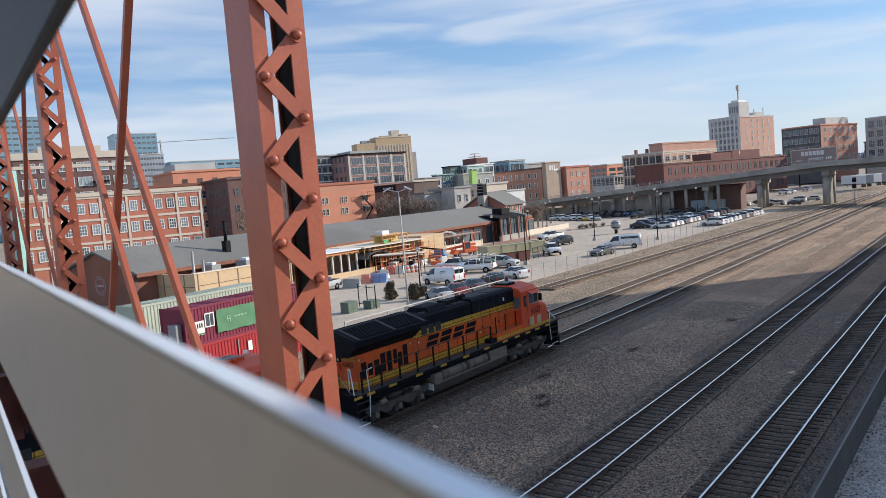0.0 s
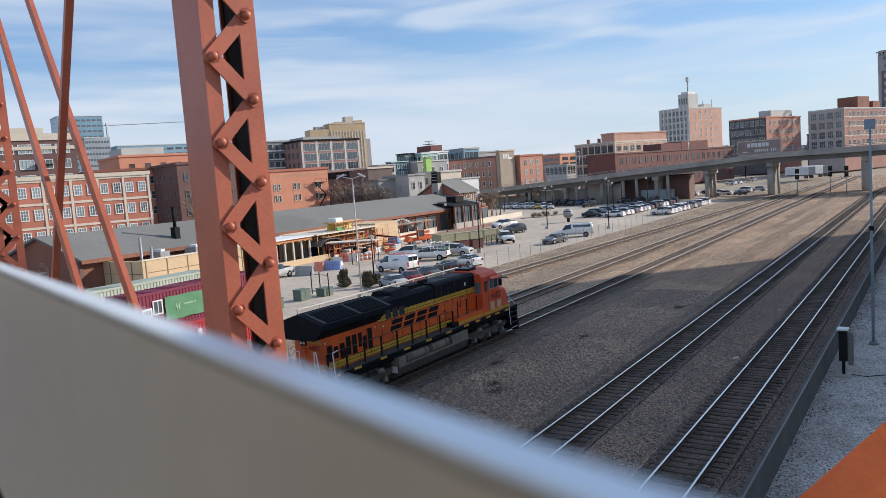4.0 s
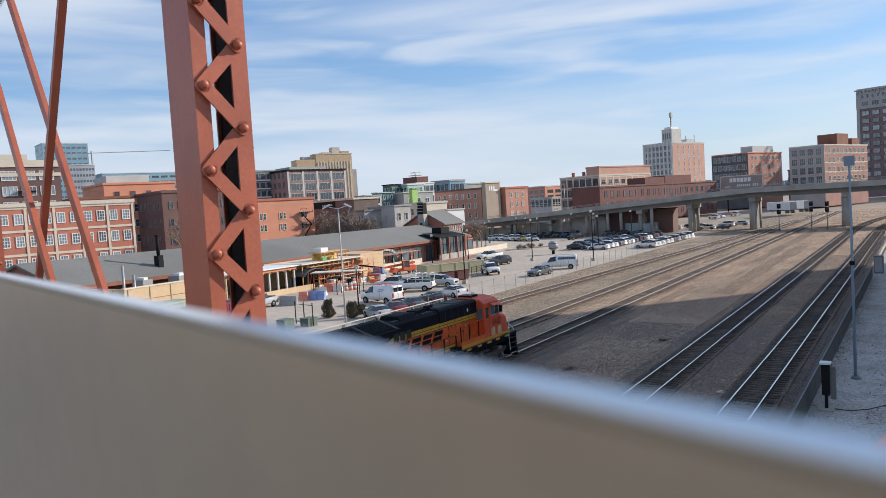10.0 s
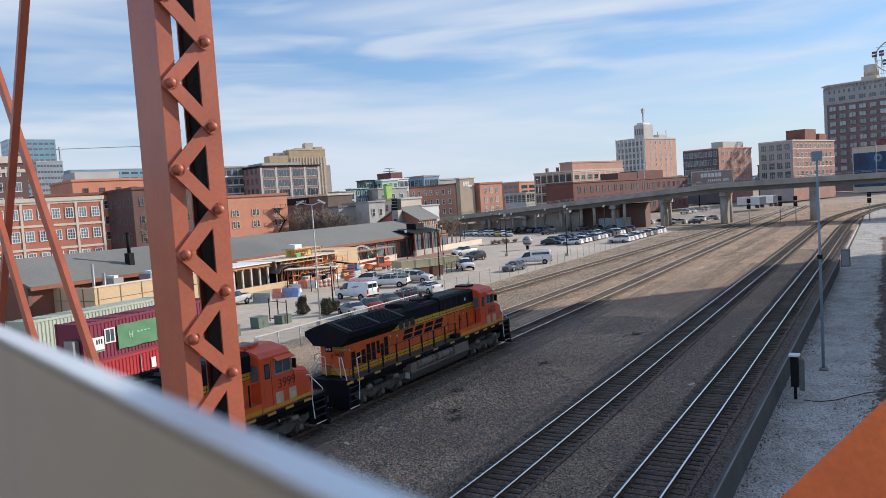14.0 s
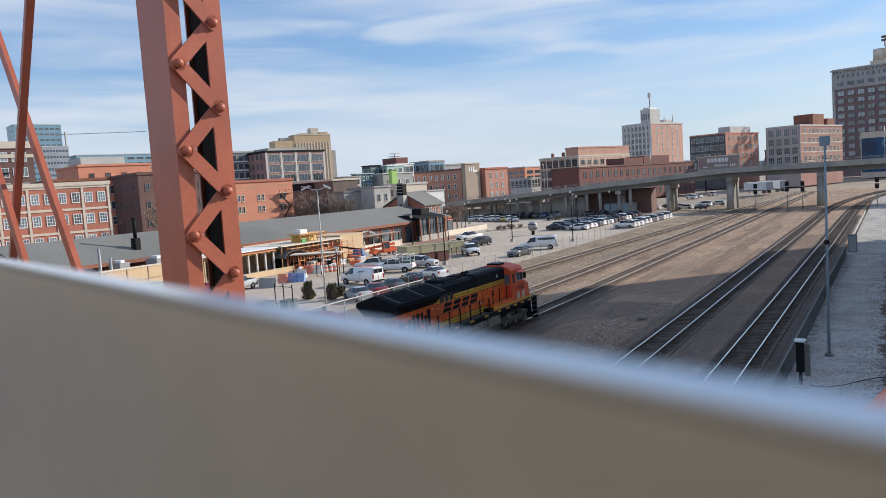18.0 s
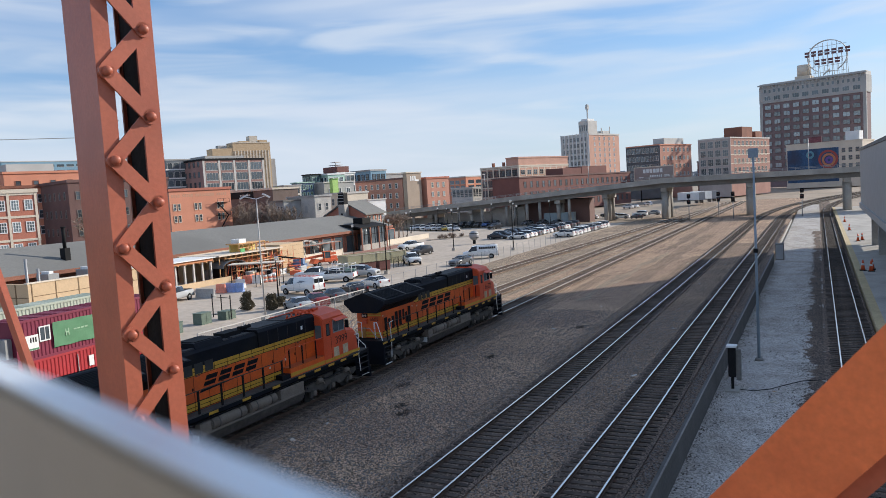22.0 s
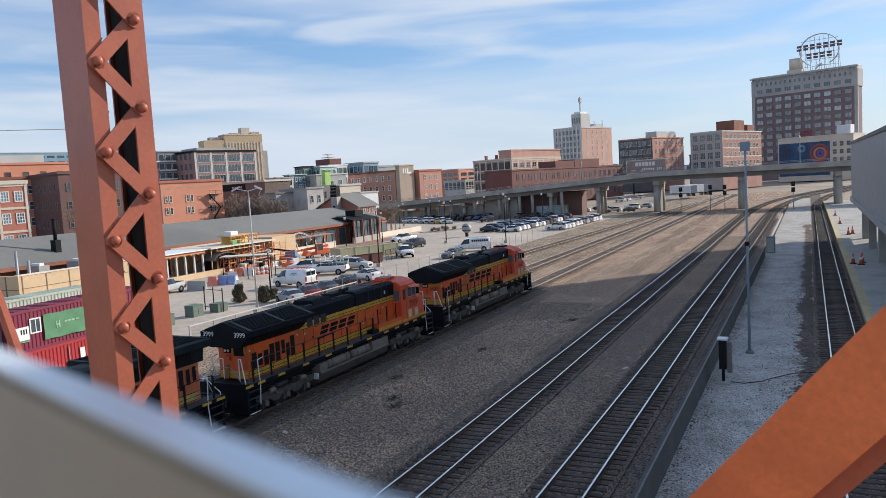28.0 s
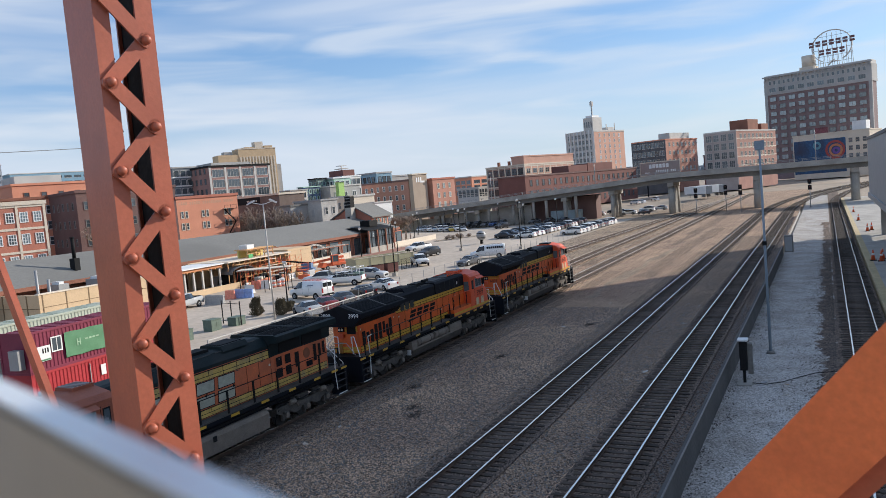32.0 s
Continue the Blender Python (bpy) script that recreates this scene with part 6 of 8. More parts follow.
        tube(bm, (xe + 3 * o, y, 3.37), (xe + 3.5 * o, y, 3.37), 0.075, 12)
        part("lens", bm, CREAM, hl)
    part("end_box", bx(on_end(0.14, 0.46, 2.86, 3.12, 5)), LOCO_RED, end)
    part("yellow_panel", bx(on_end(0.30, 0.52, DECK, 2.6, 3)), mat("ochre_panel", (0.34, 0.14, 0.025), 0.6), end)
    # cab and nose
    cab = LOCO_RED if not reverse else mat("faded_cab_brown", (0.30, 0.085, 0.045), 0.6, 0, 0.15, 1.2, 15, 0.05)
    c0, c1 = sx(-2.75, -5.05)
    bm = bmesh.new()
    prism(bm, [(-1.5, DECK), (1.5, DECK), (1.5, 4.42), (1.28, 4.64), (0.4, 4.84), (-0.4, 4.84), (-1.28, 4.64), (-1.5, 4.42)], "x", c0, c1)
    for v in bm.verts:             # the windscreen leans back
        if abs(v.co.x - X(-2.75)) < 0.01 and v.co.z > 4.0:
            v.co.x -= 0.22 * mir
    bmesh.ops.bevel(bm, geom=[e for e in bm.edges if abs(e.verts[0].co.x - e.verts[1].co.x) < 0.01 and min(v.co.z for v in e.verts) > 4.2], offset=0.05, segments=2, affect="EDGES")
    cb = part("cab", bm, cab, lo, "bright red-orange cab" if not reverse else "faded red-brown cab")
    n0, n1 = sx(-1.25, -2.75)
    bm = bmesh.new()
    prism(bm, [(-1.45, DECK), (1.45, DECK), (1.45, 3.40), (1.15, 3.62), (-1.15, 3.62), (-1.45, 3.40)], "x", n0, n1)
    for v in bm.verts:
        if abs(v.co.x - X(-1.25)) < 0.01:
            v.co.y *= 0.84
            if v.co.z > 2:
                v.co.x -= 0.22 * mir
                v.co.z -= 0.30
    bmesh.ops.bevel(bm, geom=[e for e in bm.edges if min(v.co.z for v in e.verts) > 2.5], offset=0.05, segments=2, affect="EDGES")
    nose = part("nose", bm, cab, lo)
    for y in (-0.68, 0.68):
        bm = bmesh.new()
        beam(bm, (X(-2.73), y, 3.68), (X(-2.86), y, 4.36), 1.1, 0.03)
        part("windscreen", bm, GLASS, cb)
        part("rear_window", bx((*sx(-5.08, -5.05), y * 1.75 - 0.2, y * 1.75 + 0.2, 3.35, 4.1)), GLASS, cb)
    w = part("side_window", bx(bb(-3.0, -4.12, -1.518, -1.5, 3.50, 4.22)), GREY_METAL, cb)
    for p0, p1 in ((-3.07, -3.54), (-3.60, -4.06)):
        part("pane", bx(bb(p0, p1, -1.526, -1.518, 3.57, 4.15)), GLASS, w)
    w = part("door_window", bx(bb(-4.42, -4.76, -1.514, -1.5, 3.44, 4.12)), DARK, cb, "small dark rear window")
    part("pane", bx(bb(-4.47, -4.71, -1.52, -1.514, 3.5, 4.06)), GLASS, w)
    part("side_door", bx(bb(-4.35, -4.85, -1.508, -1.5, 2.0, 4.22)), cab, cb)
    part("door_seam", bx(bb(-4.33, -4.35, -1.512, -1.5, 2.0, 4.22)), DARK, cb)
    part("mirror", bx(bb(-2.85, -2.93, -1.74, -1.52, 3.6, 4.05)), DARK, cb)
    bm = bmesh.new()
    beam(bm, (X(-2.95), -1.64, 4.26), (X(-4.15), -1.64, 4.26), 0.30, 0.03, 0, up=(0, -0.55, 1))
    part("sun_shade", bm, cab, cb, "tilted orange sun shade")
    ac = part("air_conditioner", bx(bb(-4.0, -4.95, -0.5, 0.5, 4.82, 4.95)), LOCO_BLACK if style == "lead" else cab, cb)
    for k in range(5):
        part("fin", bx(bb(-4.08 - k * 0.17, -4.13 - k * 0.17, -0.45, 0.45, 4.95, 4.98)), GREY_METAL, ac)
    if style == "second":
        rk = part("antenna_rack", bx(bb(-4.4, -7.0, -0.62, -0.54, 4.80, 4.84), bb(-4.4, -7.0, 0.5, 0.58, 4.80, 4.84)), cab, lo, "red roof rack with antennas")
        for k in range(7):
            bm = bmesh.new()
            tube(bm, (X(-4.55 - k * 0.39), -0.58, 4.84), (X(-4.55 - k * 0.39), -0.58, 5.0), 0.06, 8, 0, 0.04)
            part("antenna", bm, cab, rk)
    bm = bmesh.new()
    tube(bm, (X(-3.3), 0.3, 4.80), (X(-3.3), 0.3, 5.0), 0.12, 12, 0, 0.1)
    part("antenna_dome", bm, WHITE, cb)
    part("cab_stripe", side_band(*sx(-1.5, -5.03), 1.98, 2.14, -1.5, 0.8), stripe, cb)
    for x in (-2.75, -3.65) if not reverse else ():
        part("cream_patch", bx(bb(x, x - 0.5, -1.522, -1.5, 2.16, 2.68)), mat("patch_cream", (0.52, 0.40, 0.26), 0.7, 0, 0.2, 3, 15, 0.05), cb, "dusty cream patch")
    part("nose_light", bx(bb(-1.27, -1.42, -0.3, 0.3, 2.7, 2.9)), CREAM, nose)
    # raised walkway box behind the cab
    if not reverse:
        rb = part("raised_walkway", bx(bb(-5.05, -8.0, -1.48, -hy - 0.02, DECK, 2.40)), body, lo, "orange raised walkway box behind the cab")
        part("tread", bx(bb(-5.05, -8.0, -1.48, -hy - 0.02, 2.402, 2.43)), mat("orange_tread", (0.42, 0.085, 0.02), 0.75), rb)
        part("box_stripe", side_band(*sx(-5.05, -8.0), 1.98, 2.16, -1.481, 0.75), stripe, rb)
        part("step_block", bx(bb(-8.0, -8.55, -1.46, -hy - 0.02, DECK, 2.16)), LOCO_BLACK, rb)
        cr_ = part("cab_rail", bx(bb(-5.05, -8.0, -1.465, -1.43, 3.42, 3.455)), cab, lo, "orange rail above the raised walkway")
        for x in (-5.7, -6.9, -7.95):
            part("rail_post", bx(bb(x, x - 0.06, -1.47, -1.42, 2.42, 3.42)), DARK, cr_)
        bm = bmesh.new()
        run_tube(bm, [(X(-8.0), -1.45, 3.43), (X(-8.5), -1.45, 2.98)], 0.025)
        part("sloping_rail", bm, cab, cr_)
    # company mark: a run of slanted slabs with a slit
    x_l, x_r, zc, hh, slant = {"lead": (-14.1, -9.3, 2.86, 0.56, 0.55), "second": (-13.3, -9.55, 2.90, 0.46, 0.55), "old": (-12.2, -6.9, 2.42, 1.12, 0.10)}[style]
    if reverse:
        x_l, x_r = X(x_r), X(x_l)
    st = (x_r - x_l) / 4
    ink = LOCO_BLACK if not reverse else mat("letter_silver", (0.36, 0.36, 0.29), 0.6, 0, 0.2, 4)
    for i in range(4):
        for grow, lift, m_ in (((0.0, 0.004, ink),) if not reverse else ((0.04, 0.0, DARK), (0.0, 0.005, ink))):
            bm = bmesh.new()
            x0 = x_l + i * st
            for w0, w1 in ((0.0, 0.42), (0.56, 1.0)):
                yy = -hy - 0.018 - lift
                for v in box(bm, x0 + 0.05 * st - grow, x0 + 0.84 * st + grow, yy, yy + 0.004, zc + w0 * hh - grow, zc + w1 * hh + grow):
                    v.co.x += (v.co.z - zc) * slant
            part("side_mark", bm, m_, lo)
    if style == "second":
        bm = bmesh.new()
        prism(bm, [(x_l - 0.25, zc - 0.24), (x_l + 2.6, zc - 0.10), (x_l - 0.05, zc - 0.08)], "y", -hy - 0.024, -hy - 0.018)
        part("side_swoosh", bm, LOCO_BLACK, lo)
    if number:
        text_part("cab_number", number, 0.62, pose(X(-3.35), -1.515, 2.84, 90, 0, 0), mat("number_maroon", (0.10, 0.022, 0.014), 0.7), lo)
        for y in (-1.0, 1.0) if style == "second" else ():
            text_part("rear_number", number, 0.36, pose(X(-19.955), y, 4.16, 90, 0, -90), WHITE, lo, "", 0.01)
    # walkway rails
    r0 = -8.5 if not reverse else -5.6
    rails = part("handrail", bx(bb(r0, -19.7, -1.465, -1.43, 2.95, 2.985)), DECK_GREY if not reverse else DARK, lo)
    for k in range(9):
        x = X(r0 - 0.1 - k * (-19.6 - r0) / -8 * 1.0)
        part("stanchion", bx((x - 0.05, x + 0.05, -1.475, -1.425, DECK - 0.2, 2.95)), DARK, rails)
    for xa in (-0.68, -20.2):
        sgn = 1 if xa > -5 else -1
        for s in (-1, 1):
            bm = bmesh.new()
            y = s * 1.48
            run_tube(bm, [(X(xa - sgn * 0.6), s * 0.5, DECK), (X(xa - sgn * 0.6), s * 0.5, 2.95), (X(xa - sgn * 0.5), s * 0.72, 3.0), (X(xa), s * 1.36, 2.05), (X(xa), s * 1.46, 1.45)], 0.026)
            part("grab_rail", bm, WHITE, lo, "white curved grab rail at the steps")
            bm = bmesh.new()
            run_tube(bm, [(X(xa - sgn * 0.85), y, 0.7), (X(xa - sgn * 0.95), y, 1.7), (X(xa - sgn * 0.85), y, 2.95), (X(xa - sgn * 1.25), y, 3.0)], 0.026)
            part("grab_rail", bm, WHITE, lo, "white curved grab rail at the steps")
            y0, y1 = sorted((s * 1.5, s * 1.1))
            part("step_well", bx((*sorted((X(xa - sgn * 0.05), X(xa - sgn * 0.85))), *sorted((s * 1.08, s * 1.12)), 0.4, DECK - 0.06)), LOCO_BLACK, lo)
            for z in (0.4, 0.76, 1.12, 1.48):
                sp = part("step", bx((*sorted((X(xa), X(xa - sgn * 0.8))), y0, y1, z, z + 0.04)), LOCO_BLACK, lo)
                part("step_edge", bx((*sorted((X(xa), X(xa - sgn * 0.8))), *sorted((s * 1.5, s * 1.515)), z, z + 0.045)), WHITE if z < 0.5 else DECK_GREY, sp)
    bm = bmesh.new()
    run_tube(bm, [(X(-20.1), -1.0, 2.0), (X(-20.2), -0.5, 2.7), (X(-20.2), 0.5, 2.7), (X(-20.1), 1.0, 2.0)], 0.022)
    part("end_chain", bm, GREY_METAL, lo)
    wheels = []
    for xc in (-4.1, -16.9):
        bogie(lo, X(xc), wheels)
    return lo, wheels


TRAIN = []
for i, (num, style, lb) in enumerate((("6602", "lead", "orange and black diesel locomotive with a red cab, leading"), ("3999", "second", "orange and black diesel locomotive with a red cab, second"), ("", "old", "older orange and dark green diesel locomotive running in reverse"))):
    TRAIN.append((locomotive(num, style, lb), (1.0, -20.85, -42.1)[i]))
# seconds and the leading cab's place along the track
RUN = [(0, 43.86), (1, 44.02), (2, 44.28), (3, 44.55), (5.5, 45.19), (6, 45.34), (7, 45.64), (8, 45.99), (9, 46.44), (10, 46.99), (11, 47.65), (12, 48.37), (13, 49.19), (14, 50.05), (14.5, 50.53), (16.5, 52.52), (17, 53.02), (18, 54.14), (19, 55.40), (20, 56.63), (21, 57.86), (22, 59.14), (23, 60.51), (24, 61.96), (24.5, 62.72), (26.5, 66.14), (27, 67.08), (28, 68.85), (29, 70.86), (30, 72.91), (31, 75.03), (32, 77.27)]


def motions():
    ts = [r[0] for r in RUN]
    xs = [r[1] for r in RUN]
    for (lo, wheels), off in TRAIN:
        walk(lo, [(t, pose(x + off, 26.1, 0)) for t, x in RUN])
        for w in wheels:
            home = w.matrix_basis.translation.copy()
            rows, last = [], None
            for k in range(0, 161):
                t = k * 0.2
                a = math.degrees((float(np.interp(t, ts, xs)) - xs[0]) / 0.52)
                if last is None or a - last > 55 or k == 160:
                    rows.append((t, pose(home.x, home.y, home.z, 0, a, 0)))
                    last = a
            walk(w, rows)

# ---- vehicles ----
def wheel_mesh(r, w):
    bm = bmesh.new()
    tube(bm, (0, -w / 2, 0), (0, w / 2, 0), r, 18, 0)
    for s in (-1, 1):
        tube(bm, (0, s * (w / 2 - 0.01), 0), (0, s * (w / 2 + 0.008), 0), r * 0.64, 12, 1)
        tube(bm, (0, s * (w / 2), 0), (0, s * (w / 2 + 0.016), 0), r * 0.2, 8, 0)
    return mesh("wheel", bm, (RUBBER, GREY_METAL))


WHEEL = wheel_mesh(0.33, 0.22)
PAINTS = {}


def paint(name, col):
    if name not in PAINTS:
        PAINTS[name] = mat("car_paint_" + name, col, 0.28, 0.1, 0.05, 1, 20, 0.0, gloss=0.6)
    return PAINTS[name]


LAMP_RED = mat("tail_lamp_red", (0.30, 0.02, 0.02), 0.3)
CAR_GLASS = mat("car_glass", (0.018, 0.022, 0.026), 0.06, 0, 0.1, 1, 10, 0.0, gloss=0.7)


def shell(stations, sill, glazed):
    """A body of rounded cross-sections from nose to tail, and its glazing.
    stations: x, belt height, top height, half width, half width of the top. glazed: for each stretch '' (sheet), 's' (side windows) or 'a' (all round)."""
    rings = []
    for x, zb, zt, w, wt in stations:
        rings.append([(0.86 * w, sill), (0.985 * w, sill + 0.16), (w, (sill + zb) / 2 + 0.05), (0.975 * w, zb), (wt, zt - 0.05), (wt * 0.82, zt), (0.0, zt + 0.015)])
    body, glass = bmesh.new(), bmesh.new()
    cache = {}

    def at(bm, i, j, s):
        key = (id(bm), i, j, s if j < 6 else 1)
        if key not in cache:
            y, z = rings[i][j]
            cache[key] = bm.verts.new((stations[i][0], s * y, z))
        return cache[key]
    n = len(stations)
    for i in range(n - 1):
        for j in range(6):
            g = glazed[i]
            bm = glass if (j == 3 and g) or (j > 3 and g == "a") else body
            for s in (-1, 1):
                bm.faces.new([at(bm, i, j, s), at(bm, i + 1, j, s), at(bm, i + 1, j + 1, s), at(bm, i, j + 1, s)]).smooth = True
    for i in (0, n - 1):
        body.faces.new([at(body, i, j, -1) for j in range(7)] + [at(body, i, j, 1) for j in range(5, -1, -1)])
    for i in range(n - 1):
        body.faces.new([at(body, i, 0, -1), at(body, i + 1, 0, -1), at(body, i + 1, 0, 1), at(body, i, 0, 1)])
    return body, glass


SHAPES = {
    "car": ([(2.30, 0.60, 0.66, 0.66, 0.50), (2.22, 0.68, 0.74, 0.78, 0.62), (1.90, 0.76, 0.82, 0.86, 0.70), (0.98, 0.90, 0.97, 0.90, 0.76), (0.28, 0.93, 1.38, 0.91, 0.62), (-0.45, 0.95, 1.46, 0.91, 0.62), (-1.10, 0.96, 1.40, 0.91, 0.60), (-1.78, 0.98, 1.08, 0.89, 0.72), (-2.16, 0.95, 1.03, 0.84, 0.70), (-2.28, 0.72, 0.82, 0.78, 0.62)], 0.24, ["", "", "", "a", "s", "s", "a", "", ""]),
    "suv": ([(2.30, 0.80, 0.86, 0.70, 0.54), (2.20, 0.90, 0.97, 0.84, 0.68), (1.85, 0.99, 1.06, 0.91, 0.76), (1.05, 1.08, 1.14, 0.94, 0.80), (0.45, 1.10, 1.62, 0.95, 0.68), (-0.45, 1.12, 1.72, 0.95, 0.68), (-1.55, 1.13, 1.70, 0.95, 0.67), (-2.02, 1.13, 1.58, 0.93, 0.66), (-2.28, 1.12, 1.20, 0.90, 0.74), (-2.34, 0.80, 0.92, 0.84, 0.68)], 0.30, ["", "", "", "a", "s", "s", "s", "a", ""]),
    "pickup": ([(2.82, 0.86, 0.94, 0.76, 0.60), (2.72, 1.02, 1.10, 0.90, 0.74), (2.30, 1.12, 1.18, 0.97, 0.82), (1.30, 1.18, 1.24, 0.99, 0.84), (0.72, 1.20, 1.76, 0.99, 0.70), (-0.15, 1.22, 1.88, 0.99, 0.70), (-0.90, 1.22, 1.84, 0.99, 0.70), (-1.08, 1.20, 1.27, 0.98, 0.90), (-2.80, 1.20, 1.26, 0.98, 0.92), (-2.88, 0.80, 0.90, 0.94, 0.86)], 0.42, ["", "", "", "a", "s", "s", "a", "", ""]),
    "van": ([(2.86, 0.78, 0.86, 0.80, 0.62), (2.76, 1.00, 1.08, 0.94, 0.78), (2.40, 1.10, 1.17, 0.98, 0.84), (1.86, 1.18, 1.26, 1.00, 0.86), (1.22, 1.30, 2.02, 1.01, 0.78), (0.45, 1.32, 2.14, 1.02, 0.80), (0.40, 1.32, 2.14, 1.02, 0.80), (-2.60, 1.32, 2.16, 1.02, 0.80), (-2.92, 1.30, 2.12, 1.00, 0.78), (-2.97, 0.80, 0.95, 0.98, 0.82)], 0.42, ["", "", "", "a", "s", "", "", "", ""]),
}


def vehicle(shape, name, label, category, group, coat, M=None):
    """A road vehicle of one of the SHAPES: body, glazing, wheels in dark arches, lamps, mirrors and bumpers."""
    st, sill, gl = SHAPES[shape]
    c = thing(name, M or pose(0, 0, -500), label, category, group)
    body, glass = shell(st, sill, gl)
    big = shape in ("van", "pickup")
    wb = 1.85 if big else 1.38
    r = 0.37 if big else 0.33
    hw = max(s[3] for s in st)
    part("body", body, coat, c)
    part("glasshouse", glass, CAR_GLASS, c)
    # black discs stand for the shade inside the wheel wells
    bm = bmesh.new()
    tube(bm, (0, -0.062, 0), (0, 0.062, 0), r + 0.07, 18)
    arch = mesh("wheel_arch", bm, DARK)
    for x in (-wb, wb):
        for s in (-1, 1):
            part("wheel_arch", arch, None, c, "", pose(x, s * (hw - 0.058), r))
            part("wheel", WHEEL, None, c, "", pose(x, s * (hw - 0.09), r))
    front, rear = st[0], st[-1]
    for s in (-1, 1):
        y = s * (rear[3] - 0.12)
        part("tail_light", bx((rear[0] - 0.02, rear[0] + 0.06, y - 0.10, y + 0.10, rear[1] - 0.02, st[-2][1] + 0.02)), LAMP_RED, c)
        y = s * (st[1][3] - 0.20)
        part("headlight", bx((front[0] - 0.10, front[0] - 0.005, y - 0.14, y + 0.14, front[1] - 0.08, front[1] + 0.06)), WHITE, c)
        part("mirror", bx((st[3][0] - 0.42, st[3][0] - 0.24, *sorted((s * hw, s * (hw + 0.18))), st[3][1] + 0.06, st[3][1] + 0.22)), coat if not big else DARK, c)
    part("bumper", bx((front[0] - 0.06, front[0] + 0.05, -front[3], front[3], sill, sill + 0.16)), DARK if big else coat, c)
    part("grille", bx((front[0] - 0.02, front[0] + 0.025, -0.42, 0.42, sill + 0.18, front[1] - 0.08)), DARK, c)
    part("rear_bumper", bx((rear[0] - 0.07, rear[0] + 0.06, -rear[3], rear[3], sill, sill + 0.2)), DARK if big else coat, c)
    return c


def sedan(colname, col, suv=False):
    return vehicle("suv" if suv else "car", "parked_suv" if suv else "parked_car", f"{colname} parked {'suv' if suv else 'car'} on the lot", "car", "cars in the parking lot", paint(colname, col))


def van(label, x, y, turn, letters=0):
    v = vehicle("van", "cargo_van", label, "van", "vans in the parking lot", paint("white", (0.75, 0.75, 0.74)), pose(x, y, -0.3, 0, 0, turn))
    for s in (-1, 1):
        part("rear_window", bx((-2.975, -2.93, *sorted((s * 0.10, s * 0.70)), 1.45, 1.95)), CAR_GLASS, v)
    part("door_seam", bx((-2.99, -2.93, -0.012, 0.012, 0.6, 2.05)), GREY_METAL, v)
    for s in (-1, 1):
        for xx in (0.38, -0.75):
            part("panel_seam", bx((xx - 0.012, xx + 0.012, s * 1.016 - 0.006, s * 1.016 + 0.006, 0.6, 1.36)), GREY_METAL, v)
    rk = part("roof_rack", bx((-2.5, 0.6, -0.74, -0.70, 2.22, 2.26), (-2.5, 0.6, 0.70, 0.74, 2.22, 2.26), *[(-2.4 + k * 0.72, -2.36 + k * 0.72, -0.74, 0.74, 2.20, 2.24) for k in range(5)]), mat("rack_red", (0.38, 0.06, 0.05), 0.6) if not letters else GREY_METAL, v)
    if letters:
        for i in range(letters):
            part("letter_bar", bx((-2.55 + i * 0.34, -2.30 + i * 0.34, -0.99, -0.93, 1.60, 1.92), (-2.55 + i * 0.34, -2.30 + i * 0.34, 0.93, 0.99, 1.60, 1.92)), DARK, v, "dark lettering bar")
    else:
        for s in (-1, 1):
            part("side_logo", bx((-1.5, -0.6, *sorted((s * 0.94, s * 0.99)), 1.66, 1.74), (-1.2, -0.3, *sorted((s * 0.96, s * 1.005)), 1.50, 1.55)), mat("logo_grey_blue", (0.12, 0.16, 0.25), 0.6), v)
    return v


def pickup(colname, col, x, y, turn, rack=False):
    p = vehicle("pickup", "pickup_truck", f"{colname} pickup truck parked on the lot" + (" with a pipe rack" if rack else ""), "truck", "trucks in the parking lot", paint(colname, col), pose(x, y, -0.3, 0, 0, turn))
    part("bed", bx((-2.76, -1.15, -0.82, 0.82, 1.27, 1.285)), DARK, p)
    if rack:
        bm = bmesh.new()
        for y_ in (-0.9, 0.9):
            for z in (1.6, 2.0, 2.4):
                beam(bm, (-2.7, y_, z), (0.8, y_, z), 0.05, 0.05)
            for x_ in (-2.7, -1.6, -0.6, 0.6):
                beam(bm, (x_, y_, 1.25), (x_, y_, 2.45), 0.05, 0.05)
        for x_ in (-2.7, -1.6, -0.6):
            beam(bm, (x_, -0.9, 2.4), (x_, 0.9, 2.4), 0.05, 0.05)
        part("pipe_rack", bm, WHITE, p)
        part("tool_box", bx((-2.6, -1.2, -0.94, -0.6, 1.28, 1.62)), mat("tool_box_green", (0.25, 0.38, 0.30), 0.6), p)
    return p


van("white cargo van with a small logo, parked", 73.2, 56.2, 80)
van("white cargo van with dark lettering and a raised roof", 112.5, 49.8, 112, 8)
pickup("white", (0.75, 0.75, 0.74), 84.2, 58.9, 104, True)
pickup("white", (0.75, 0.75, 0.74), 86.0, 63.6, 104)
pickup("white", (0.75, 0.75, 0.74), 105.3, 58.6, 222)
pickup("silver", (0.45, 0.46, 0.47), 66.0, 70.0, 190)
pickup("white", (0.75, 0.75, 0.74), 132, 73.5, 160)
